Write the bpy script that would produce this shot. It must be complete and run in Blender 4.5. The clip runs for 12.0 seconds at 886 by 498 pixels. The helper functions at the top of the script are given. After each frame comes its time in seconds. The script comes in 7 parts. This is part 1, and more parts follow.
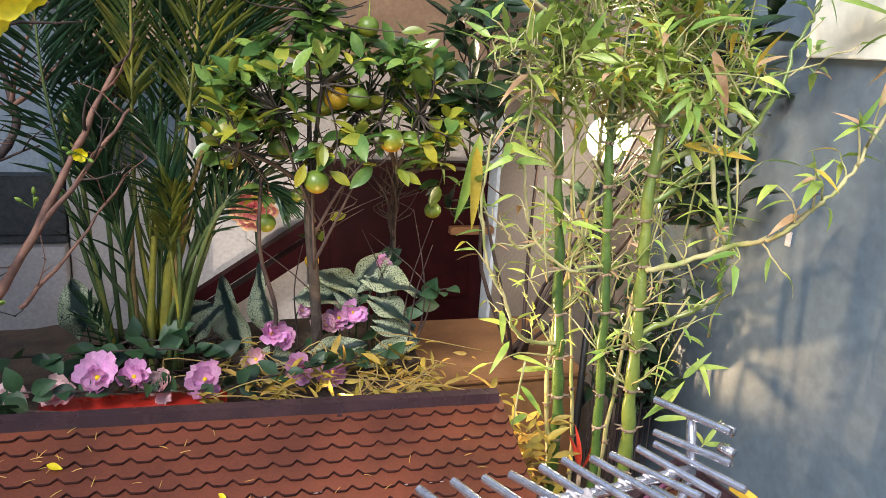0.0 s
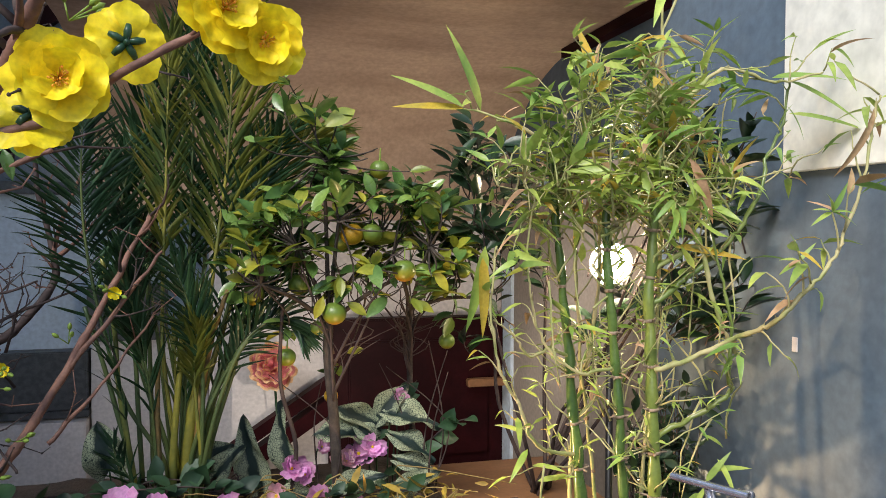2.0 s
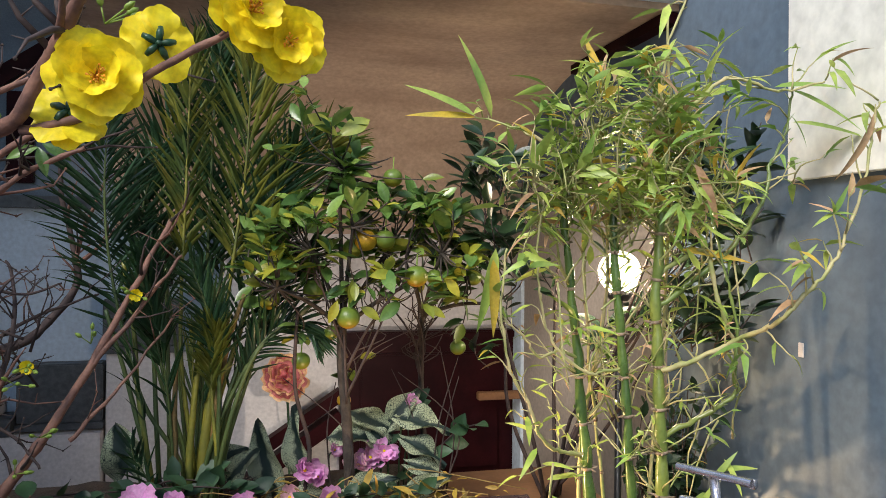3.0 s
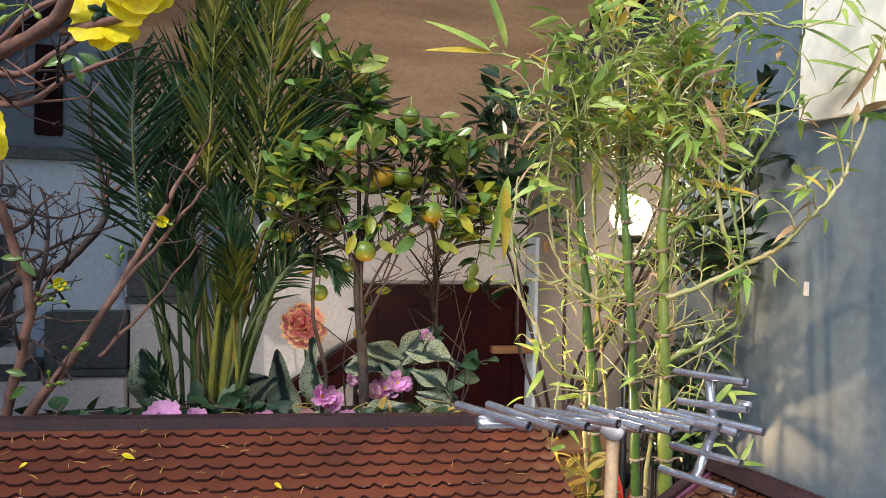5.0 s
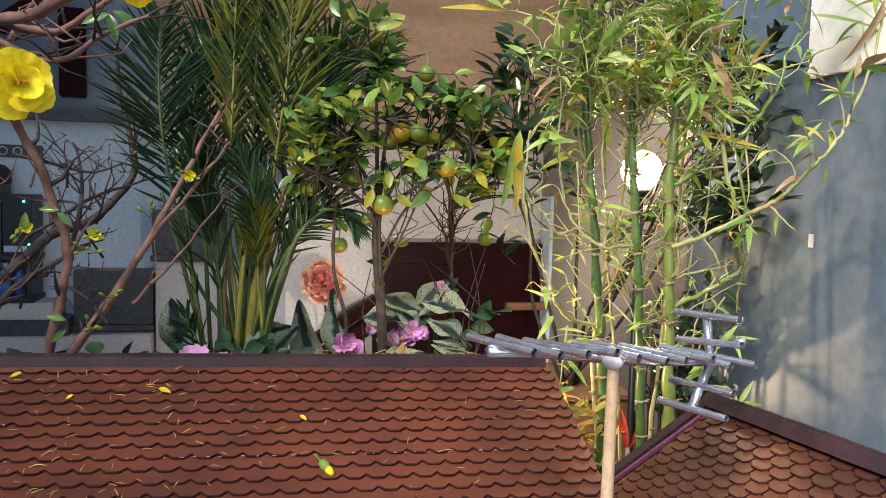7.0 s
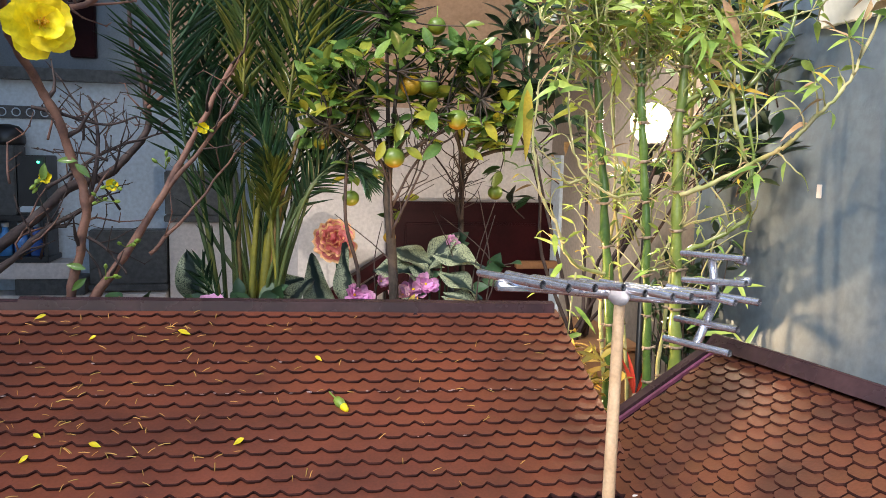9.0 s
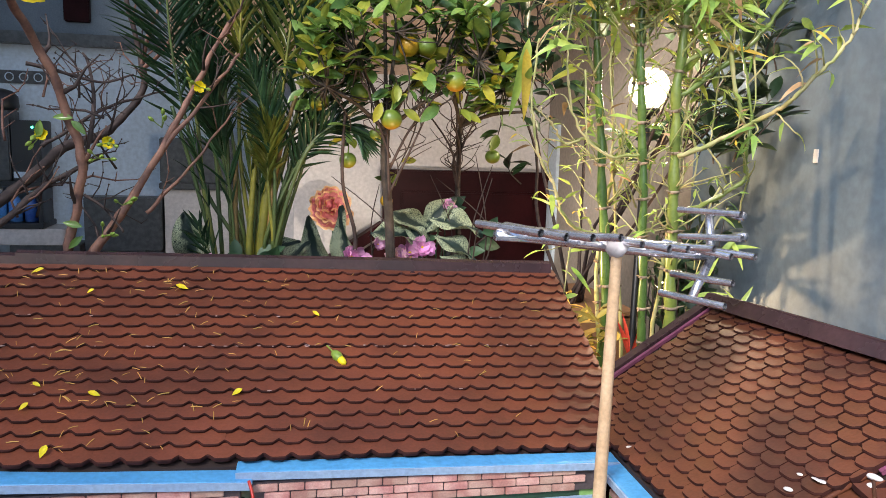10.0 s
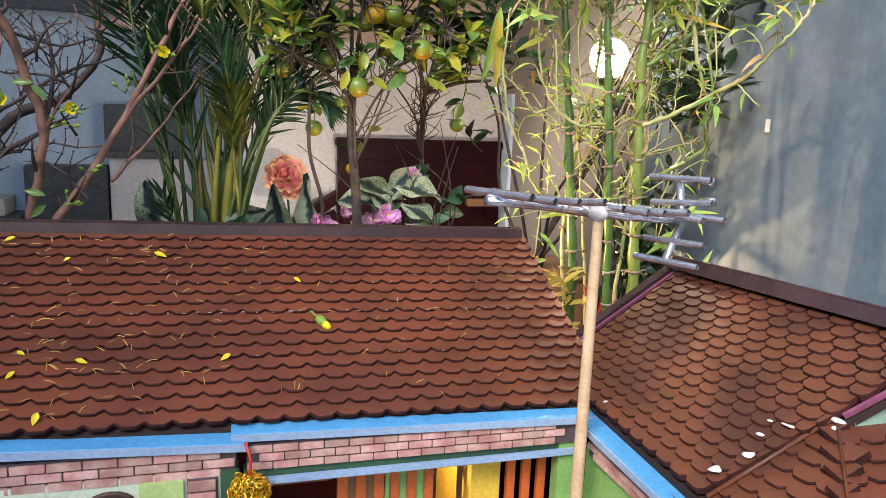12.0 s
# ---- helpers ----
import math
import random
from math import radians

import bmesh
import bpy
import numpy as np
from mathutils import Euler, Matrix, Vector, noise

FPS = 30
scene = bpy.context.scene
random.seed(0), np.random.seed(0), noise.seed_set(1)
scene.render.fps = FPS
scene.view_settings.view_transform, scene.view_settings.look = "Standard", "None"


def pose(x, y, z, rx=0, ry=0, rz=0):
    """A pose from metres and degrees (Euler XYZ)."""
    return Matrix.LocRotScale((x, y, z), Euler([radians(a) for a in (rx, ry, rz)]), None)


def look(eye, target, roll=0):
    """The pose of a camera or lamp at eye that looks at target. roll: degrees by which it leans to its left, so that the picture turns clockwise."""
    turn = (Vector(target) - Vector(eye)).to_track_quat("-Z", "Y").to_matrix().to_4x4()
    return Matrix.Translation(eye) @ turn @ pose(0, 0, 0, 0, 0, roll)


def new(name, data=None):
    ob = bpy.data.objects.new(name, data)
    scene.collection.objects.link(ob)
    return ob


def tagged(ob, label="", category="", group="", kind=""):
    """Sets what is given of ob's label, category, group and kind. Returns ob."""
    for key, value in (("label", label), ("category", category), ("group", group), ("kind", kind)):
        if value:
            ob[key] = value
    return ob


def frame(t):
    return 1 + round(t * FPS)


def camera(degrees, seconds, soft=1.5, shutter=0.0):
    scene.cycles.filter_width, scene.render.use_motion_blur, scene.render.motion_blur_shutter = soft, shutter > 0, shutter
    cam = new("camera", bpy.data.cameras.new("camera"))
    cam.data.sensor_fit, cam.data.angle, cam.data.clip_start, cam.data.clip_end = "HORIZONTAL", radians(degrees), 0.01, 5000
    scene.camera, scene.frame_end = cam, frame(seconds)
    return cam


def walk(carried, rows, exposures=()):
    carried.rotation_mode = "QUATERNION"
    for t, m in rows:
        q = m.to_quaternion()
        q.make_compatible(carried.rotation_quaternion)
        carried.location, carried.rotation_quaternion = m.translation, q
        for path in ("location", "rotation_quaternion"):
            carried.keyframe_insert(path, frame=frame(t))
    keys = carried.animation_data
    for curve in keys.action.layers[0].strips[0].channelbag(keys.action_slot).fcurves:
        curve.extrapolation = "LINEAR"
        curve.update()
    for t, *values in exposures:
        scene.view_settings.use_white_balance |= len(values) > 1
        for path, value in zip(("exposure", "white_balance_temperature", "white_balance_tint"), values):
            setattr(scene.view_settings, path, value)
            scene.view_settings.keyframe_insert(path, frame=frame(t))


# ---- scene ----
cam = camera(61.1, 12.0, 0.6)
PATH = [
    (0, (0.133, -0.633, 1.61), (0.701, 1.212, 1.084), 3.5),
    (0.5, (0.105, -0.65, 1.549), (0.667, 1.229, 1.16), 2.9),
    (1, (0.098, -0.669, 1.522), (0.651, 1.237, 1.271), 1.8),
    (1.5, (0.111, -0.702, 1.512), (0.657, 1.218, 1.377), 0.8),
    (2, (0.121, -0.727, 1.498), (0.65, 1.201, 1.448), 0.3),
    (2.5, (0.109, -0.749, 1.486), (0.623, 1.184, 1.483), 0.3),
    (3, (0.108, -0.766, 1.461), (0.61, 1.17, 1.471), 0.5),
    (5, (0.106, -0.82, 1.365), (0.561, 1.127, 1.313), 1.5),
    (5.5, (0.098, -0.843, 1.362), (0.537, 1.107, 1.282), 1.6),
    (6, (0.096, -0.856, 1.357), (0.524, 1.095, 1.251), 1.5),
    (6.5, (0.095, -0.875, 1.348), (0.511, 1.077, 1.221), 1.5),
    (8.5, (0.103, -0.907, 1.315), (0.502, 1.042, 1.106), 1.3),
    (9, (0.09, -0.917, 1.304), (0.476, 1.031, 1.07), 1.3),
    (9.5, (0.099, -0.923, 1.291), (0.48, 1.022, 1.027), 1.5),
    (10, (0.085, -0.924, 1.271), (0.484, 1.013, 0.974), 1.8),
    (10.5, (0.082, -0.909, 1.256), (0.511, 1.017, 0.926), 2.0),
    (11, (0.056, -0.917, 1.255), (0.518, 0.997, 0.906), 2.0),
    (11.5, (0.033, -0.931, 1.271), (0.534, 0.971, 0.912), 2.0),
    (12, (0.014, -0.938, 1.267), (0.564, 0.949, 0.896), 2.2),
]
walk(cam, [(t, look(eye, target, roll)) for t, eye, target, roll in PATH], [(0.0, 1.26), (1.2, 1.12), (2.2, 0.86), (3.0, 0.84), (6.0, 1.10), (8.4, 1.10), (9.0, 1.28), (12.0, 1.28)])

# ---------------------------------------------------------------- world, light
world = bpy.data.worlds.new("sky")
scene.world = world
world.use_nodes = True
wn = world.node_tree.nodes
sky = wn.new("ShaderNodeTexSky")
sky.sky_type = "NISHITA"
sky.sun_disc = False
sky.sun_elevation, sky.sun_rotation = radians(41), radians(223)
world.node_tree.links.new(sky.outputs[0], wn["Background"].inputs[0])
wn["Background"].inputs[1].default_value = 0.130

sun_data = bpy.data.lights.new("sun", "SUN")
sun_data.energy, sun_data.angle, sun_data.color = 2.5, radians(24), (1.0, 0.96, 0.91)
sun = new("sun", sun_data)
sun.matrix_basis = look((-3.55, -3.60, 5.65), (0.2, 0.4, 0.9))

WARM = (1.0, 0.66, 0.34)
FILL_WHITE = (1.0, 0.87, 0.74)
# the first, whiter spot is an added fill for the cream back wall
UPLIGHTS = [((0.58, 1.36, 0.93), 12.0, (0.78, 2.40, 1.38), 150), ((0.37, 0.72, 0.90), 4.5, (0.34, 1.0, 1.45), 95), ((0.44, 0.68, 0.945), 9.0, (1.30, 0.50, 1.34), 92), ((1.08, 1.07, 0.74), 15.0, (1.30, 0.72, 1.20), 88), ((0.68, 0.70, 0.72), 2.2, (0.73, 0.52, 0.95), 125)]
for place, watts, target, wide in UPLIGHTS:
    data = bpy.data.lights.new("uplight", "SPOT")
    data.energy, data.color, data.spot_size, data.spot_blend, data.shadow_soft_size = watts, FILL_WHITE if place[1] > 1.3 else WARM, radians(wide), 0.8, 0.005
    lamp = new("uplight", data)
    lamp.matrix_basis = look(place, target)


# ---------------------------------------------------------------- materials
def rgb(c):
    return (*c, 1.0)


def mat(name, a, b=None, rough=0.5, metal=0.0, scale=14.0, fine=160.0, bump=0.15, depth=0.002, sheer=0.0, vary=0.0, coat=0.0, spread=(0.38, 0.62), rough_vary=0.15, stretch=None):
    """A surface of two tones, broad and fine grain, relief and, for leaves, light that passes through (sheer)."""
    m = bpy.data.materials.new(name)
    m.use_nodes = True
    t = m.node_tree
    n, link = t.nodes, t.links.new
    bsdf = n["Principled BSDF"]
    geo = n.new("ShaderNodeNewGeometry")
    big, small = n.new("ShaderNodeTexNoise"), n.new("ShaderNodeTexNoise")
    for tex, s, d in ((big, scale, 4.0), (small, fine, 6.0)):
        link(geo.outputs["Position"], tex.inputs["Vector"])
        tex.inputs["Scale"].default_value, tex.inputs["Detail"].default_value = s, d
    if stretch:
        long_way = n.new("ShaderNodeVectorMath")
        long_way.operation, long_way.inputs[1].default_value = "MULTIPLY", stretch
        link(geo.outputs["Position"], long_way.inputs[0])
        link(long_way.outputs[0], big.inputs["Vector"])
    ramp = n.new("ShaderNodeMapRange")
    ramp.inputs["From Min"].default_value, ramp.inputs["From Max"].default_value = spread
    link(big.outputs["Fac"], ramp.inputs["Value"])
    mix = n.new("ShaderNodeMixRGB")
    mix.inputs["Color1"].default_value, mix.inputs["Color2"].default_value = rgb(a), rgb(b or tuple(v * 0.75 for v in a))
    link(ramp.outputs["Result"], mix.inputs["Fac"])
    grain = n.new("ShaderNodeMapRange")
    grain.inputs["From Min"].default_value, grain.inputs["From Max"].default_value = 0.3, 0.7
    grain.inputs["To Min"].default_value, grain.inputs["To Max"].default_value = 0.86, 1.12
    link(small.outputs["Fac"], grain.inputs["Value"])
    hsv = n.new("ShaderNodeHueSaturation")
    link(mix.outputs["Color"], hsv.inputs["Color"])
    value = grain.outputs["Result"]
    if vary:
        info = n.new("ShaderNodeObjectInfo")
        add, frac = n.new("ShaderNodeMath"), n.new("ShaderNodeMath")
        add.operation, frac.operation = "ADD", "FRACT"
        link(info.outputs["Random"], add.inputs[0])
        link(geo.outputs["Random Per Island"], add.inputs[1])
        link(add.outputs[0], frac.inputs[0])
        spreadv = n.new("ShaderNodeMapRange")
        spreadv.inputs["To Min"].default_value, spreadv.inputs["To Max"].default_value = 1 - vary, 1 + vary
        link(frac.outputs[0], spreadv.inputs["Value"])
        mult = n.new("ShaderNodeMath")
        mult.operation = "MULTIPLY"
        link(value, mult.inputs[0])
        link(spreadv.outputs["Result"], mult.inputs[1])
        value = mult.outputs[0]
        shift = n.new("ShaderNodeMapRange")
        shift.inputs["To Min"].default_value, shift.inputs["To Max"].default_value = 0.5 + vary * 0.05, 0.5 - vary * 0.05
        link(frac.outputs[0], shift.inputs["Value"])
        link(shift.outputs["Result"], hsv.inputs["Hue"])
    link(value, hsv.inputs["Value"])
    link(hsv.outputs["Color"], bsdf.inputs["Base Color"])
    bsdf.inputs["Metallic"].default_value = metal
    bsdf.inputs["Coat Weight"].default_value = coat
    rr = n.new("ShaderNodeMapRange")
    rr.inputs["To Min"].default_value, rr.inputs["To Max"].default_value = max(0.03, rough - rough_vary), min(1, rough + rough_vary)
    link(big.outputs["Fac"], rr.inputs["Value"])
    link(rr.outputs["Result"], bsdf.inputs["Roughness"])
    if bump:
        bp = n.new("ShaderNodeBump")
        bp.inputs["Strength"].default_value, bp.inputs["Distance"].default_value = bump, depth
        link(small.outputs["Fac"], bp.inputs["Height"])
        link(bp.outputs["Normal"], bsdf.inputs["Normal"])
    if sheer:
        tr, ms = n.new("ShaderNodeBsdfTranslucent"), n.new("ShaderNodeMixShader")
        link(hsv.outputs["Color"], tr.inputs["Color"])
        ms.inputs["Fac"].default_value = sheer
        link(bsdf.outputs[0], ms.inputs[1])
        link(tr.outputs[0], ms.inputs[2])
        link(ms.outputs[0], n["Material Output"].inputs["Surface"])
    return m


M = dict(
    wall_blue=mat("blue_grey_wall_paint", (0.098, 0.136, 0.180), (0.078, 0.110, 0.150), rough=0.75, scale=2.2, fine=45, bump=0.25, depth=0.004),
    wall_cream=mat("cream_wall_paint", (0.63, 0.585, 0.56), (0.55, 0.51, 0.49), rough=0.85, scale=1.8, fine=60, bump=0.2, depth=0.003),
    # beige puts the lamp's warmth on the side wall into its colour
    wall_warm_lit=mat("warm_lit_wall_paint", (0.30, 0.255, 0.215), (0.25, 0.21, 0.175), rough=0.85, scale=1.8, fine=60, bump=0.2, depth=0.003),
    # stretched tone paints streaky leaf shadows into the ceiling's colour
    ceiling_tan=mat("shadow_streaked_tan_plaster", (0.50, 0.365, 0.27), (0.36, 0.25, 0.185), rough=0.85, scale=4.5, fine=60, bump=0.2, depth=0.003, spread=(0.32, 0.66), stretch=(0.4, 1.3, 1.6)),
    wall_pale=mat("pale_grey_wall_paint", (0.54, 0.62, 0.70), (0.46, 0.54, 0.62), rough=0.8, scale=1.8, fine=50, bump=0.15, depth=0.003),
    white_board=mat("ivory_painted_board", (0.72, 0.70, 0.63), (0.70, 0.68, 0.61), rough=0.6, scale=2.5, fine=30, bump=0.02),
    concrete=mat("grey_concrete", (0.34, 0.33, 0.31), (0.25, 0.24, 0.23), rough=0.9, scale=5, fine=120, bump=0.5, depth=0.004),
    mahogany=mat("dark_mahogany", (0.024, 0.0042, 0.0055), (0.013, 0.0024, 0.0034), rough=0.5, scale=6, fine=90, bump=0.1),
    brown_wood=mat("brown_board", (0.24, 0.115, 0.05), (0.17, 0.08, 0.035), rough=0.5, scale=5, fine=80, bump=0.15),
    granite=mat("dark_granite", (0.075, 0.078, 0.08), (0.045, 0.047, 0.05), rough=0.45, scale=40, fine=260, bump=0.08),
    glass_dark=mat("dim_glass", (0.15, 0.18, 0.21), (0.10, 0.12, 0.15), rough=0.12, scale=2, bump=0),
    blue_plastic=mat("blue_bottle_plastic", (0.10, 0.26, 0.62), (0.05, 0.15, 0.46), rough=0.22, scale=14, vary=0.3, bump=0),
    tile=mat("brown_roof_tile", (0.176, 0.050, 0.026), (0.102, 0.031, 0.018), rough=0.36, scale=6, fine=230, bump=0.22, depth=0.0012, vary=0.03, rough_vary=0.2),
    tile_wing=mat("tan_brown_roof_tile", (0.140, 0.047, 0.024), (0.074, 0.026, 0.016), rough=0.42, scale=8, fine=230, bump=0.24, depth=0.0012, vary=0.07, rough_vary=0.2),
    tile_edge=mat("dark_tile_edge", (0.050, 0.016, 0.013), (0.026, 0.009, 0.008), rough=0.8, scale=30, bump=0.3),
    deck=mat("dark_roof_deck", (0.025, 0.011, 0.009), rough=0.7, bump=0.2),
    ridge=mat("brown_ridge_flashing", (0.056, 0.029, 0.033), (0.036, 0.019, 0.023), rough=0.26, scale=16, fine=140, bump=0.08),
    purple=mat("purple_painted_edge", (0.20, 0.055, 0.11), (0.14, 0.04, 0.07), rough=0.5, scale=30),
    glue=mat("white_glue_patch", (0.78, 0.74, 0.74), (0.66, 0.62, 0.62), rough=0.45, scale=60, bump=0.3),
    blue_trim=mat("sky_blue_paint", (0.09, 0.33, 0.62), (0.075, 0.28, 0.55), rough=0.42, scale=12, fine=150, bump=0.1),
    blue_pale=mat("pale_blue_paint", (0.30, 0.41, 0.58), (0.25, 0.35, 0.52), rough=0.5, scale=14, bump=0.1),
    brick=mat("pink_brick", (0.58, 0.36, 0.31), (0.42, 0.19, 0.17), rough=0.75, scale=34, fine=420, bump=0.5, depth=0.001, vary=0.2),
    mortar=mat("dark_mortar", (0.10, 0.075, 0.085), rough=0.8, scale=60, bump=0.3),
    orange=mat("orange_red_paint", (0.62, 0.13, 0.03), (0.52, 0.10, 0.025), rough=0.4, scale=16, bump=0.1),
    yellow=mat("yellow_wall_paint", (0.80, 0.50, 0.06), (0.72, 0.43, 0.05), rough=0.6, scale=14, bump=0.1),
    green_paint=mat("leaf_green_paint", (0.24, 0.42, 0.13), (0.18, 0.34, 0.10), rough=0.5, scale=14, bump=0.1),
    dark_green=mat("dark_green_paint", (0.04, 0.10, 0.05), (0.03, 0.07, 0.04), rough=0.5, bump=0.1),
    gable_green=mat("pale_grey_green_paint", (0.24, 0.36, 0.28), (0.19, 0.30, 0.23), rough=0.35, scale=14, bump=0.1),
    lime=mat("pale_lime_paint", (0.46, 0.56, 0.22), (0.40, 0.50, 0.19), rough=0.5, scale=14, bump=0.1),
    ornament=mat("brown_scroll_ornament", (0.075, 0.030, 0.020), (0.045, 0.020, 0.014), rough=0.5),
    panel_pale=mat("pale_green_panel", (0.62, 0.68, 0.52), (0.55, 0.60, 0.46), rough=0.6),
    gold=mat("gold_foil", (0.85, 0.55, 0.06), (0.70, 0.40, 0.03), rough=0.22, metal=0.9, scale=60, vary=0.3, bump=0),
    red_ribbon=mat("red_ribbon", (0.55, 0.03, 0.02), rough=0.4),
    steel=mat("dull_aluminium_tube", (0.72, 0.72, 0.78), (0.52, 0.52, 0.58), rough=0.22, metal=0.85, scale=40, fine=200, bump=0),
    hotglue=mat("milky_hot_glue", (0.72, 0.67, 0.68), (0.56, 0.50, 0.51), rough=0.2, scale=80, bump=0.2, sheer=0.2),
    stick=mat("pale_bamboo_stick", (0.62, 0.43, 0.27), (0.52, 0.34, 0.20), rough=0.5, scale=24, fine=200, bump=0.12),
    culm=mat("green_bamboo_culm", (0.085, 0.140, 0.032), (0.040, 0.085, 0.022), rough=0.28, scale=7, fine=120, bump=0.05, coat=0.2),
    culm_yellow=mat("yellow_green_bamboo_culm", (0.165, 0.20, 0.042), (0.10, 0.15, 0.032), rough=0.32, scale=7, fine=120, bump=0.05, coat=0.2),
    node=mat("brown_culm_node", (0.30, 0.22, 0.15), (0.16, 0.12, 0.08), rough=0.8, scale=60, bump=0.4),
    twig=mat("straw_green_twig", (0.42, 0.36, 0.18), (0.24, 0.27, 0.085), rough=0.6, scale=20, bump=0.1),
    bam_leaf=mat("bamboo_leaf", (0.41, 0.50, 0.11), (0.20, 0.34, 0.07), rough=0.40, scale=9, fine=90, bump=0.04, sheer=0.35, vary=0.35),
    bam_leaf_yel=mat("yellowing_bamboo_leaf", (0.62, 0.42, 0.05), (0.48, 0.36, 0.06), rough=0.5, scale=22, bump=0.05, sheer=0.3, vary=0.25),
    bam_leaf_dry=mat("dry_bamboo_leaf", (0.46, 0.30, 0.17), (0.36, 0.22, 0.11), rough=0.7, scale=30, bump=0.1, sheer=0.2, vary=0.25),
    # unlit and lit tones of one leaflet, the light put into the colour
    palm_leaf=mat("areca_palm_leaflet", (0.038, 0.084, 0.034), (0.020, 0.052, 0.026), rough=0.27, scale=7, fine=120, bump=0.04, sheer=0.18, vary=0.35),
    palm_leaf_lit=mat("lit_areca_palm_leaflet", (0.19, 0.19, 0.028), (0.055, 0.090, 0.022), rough=0.32, scale=9, fine=120, bump=0.04, sheer=0.25, vary=0.3),
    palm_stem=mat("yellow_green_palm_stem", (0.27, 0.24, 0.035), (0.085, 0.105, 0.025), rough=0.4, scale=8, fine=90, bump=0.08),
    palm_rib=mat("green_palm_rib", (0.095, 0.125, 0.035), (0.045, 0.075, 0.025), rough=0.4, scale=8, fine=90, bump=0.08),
    palm_husk=mat("brown_palm_sheath", (0.26, 0.15, 0.045), (0.10, 0.075, 0.025), rough=0.7, scale=26, bump=0.4),
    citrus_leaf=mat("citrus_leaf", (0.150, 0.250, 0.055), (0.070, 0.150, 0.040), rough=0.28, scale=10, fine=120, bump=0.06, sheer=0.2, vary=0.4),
    # yellower copy: painted lamplight on low front leaves, and a few lime leaves
    citrus_leaf_lit=mat("lit_and_lime_citrus_leaf", (0.36, 0.36, 0.042), (0.22, 0.27, 0.038), rough=0.36, scale=10, fine=120, bump=0.06, sheer=0.3, vary=0.35),
    dark_leaf=mat("dark_shrub_leaf", (0.022, 0.050, 0.020), (0.014, 0.034, 0.016), rough=0.36, scale=10, fine=120, bump=0.05, sheer=0.12, vary=0.35),
    bark=mat("grey_brown_bark", (0.066, 0.050, 0.040), (0.036, 0.027, 0.022), rough=0.85, scale=40, fine=220, bump=0.6, depth=0.003),
    mai_bark=mat("red_brown_bark", (0.23, 0.112, 0.076), (0.125, 0.062, 0.048), rough=0.7, scale=30, fine=200, bump=0.5, depth=0.002),
    mai_dark=mat("dark_twig_bark", (0.066, 0.042, 0.036), (0.034, 0.022, 0.021), rough=0.8, scale=30, fine=200, bump=0.4),
    petal=mat("yellow_silk_petal", (0.93, 0.79, 0.020), (0.90, 0.70, 0.016), rough=0.55, scale=26, fine=160, bump=0.1, sheer=0.3, vary=0.12),
    stamen=mat("orange_stamen", (0.82, 0.44, 0.03), (0.70, 0.30, 0.02), rough=0.6, vary=0.3, bump=0),
    calyx=mat("dark_green_plastic", (0.02, 0.07, 0.035), (0.015, 0.05, 0.025), rough=0.35, bump=0.05),
    bud_green=mat("young_green_bud", (0.26, 0.38, 0.06), (0.20, 0.30, 0.05), rough=0.45, sheer=0.2, bump=0.05),
    pink=mat("mauve_pink_silk_petal", (0.80, 0.46, 0.68), (0.70, 0.32, 0.60), rough=0.6, scale=30, fine=200, bump=0.12, sheer=0.3, vary=0.25),
    pink_pale=mat("pale_pink_silk_petal", (0.84, 0.62, 0.62), (0.78, 0.48, 0.54), rough=0.6, scale=30, fine=200, bump=0.12, sheer=0.3, vary=0.2),
    peony=mat("coral_silk_petal", (0.80, 0.33, 0.35), (0.66, 0.20, 0.23), rough=0.6, scale=34, bump=0.1, sheer=0.2, vary=0.2),
    peony_edge=mat("cream_petal_edge", (0.90, 0.66, 0.38), (0.84, 0.55, 0.30), rough=0.6, bump=0.05, sheer=0.2),
    vine_leaf=mat("dark_green_silk_leaf", (0.035, 0.085, 0.035), (0.022, 0.060, 0.028), rough=0.5, scale=16, fine=140, bump=0.1, sheer=0.15, vary=0.35),
    litter=mat("bright_yellow_dry_foliage", (0.54, 0.38, 0.06), (0.30, 0.22, 0.05), rough=0.6, scale=20, bump=0.1, sheer=0.25, vary=0.4),
    red_leaf=mat("red_cordyline_leaf", (0.62, 0.07, 0.04), (0.48, 0.05, 0.03), rough=0.4, sheer=0.25, bump=0.05),
    soil=mat("dark_soil", (0.06, 0.04, 0.028), (0.035, 0.025, 0.018), rough=0.95, scale=20, fine=150, bump=0.8, depth=0.008),
    red_pot=mat("red_glazed_pot", (0.50, 0.03, 0.02), (0.40, 0.02, 0.015), rough=0.3, bump=0.05),
    chip=mat("dull_paint_chip", (0.42, 0.30, 0.29), (0.30, 0.20, 0.19), rough=0.6, scale=60, bump=0.2),
    ripe=mat("ripe_orange_skin", (0.52, 0.27, 0.015), (0.40, 0.25, 0.015), rough=0.4, scale=30, fine=420, bump=0.3, depth=0.001),
    black=mat("black_metal", (0.02, 0.02, 0.022), rough=0.4, bump=0.05),
    straw=mat("dry_straw", (0.40, 0.29, 0.10), (0.27, 0.18, 0.06), rough=0.7, scale=20, bump=0.1),
    thread=mat("fallen_stamen_thread", (0.62, 0.40, 0.10), (0.48, 0.28, 0.06), rough=0.6, vary=0.3, bump=0),
)


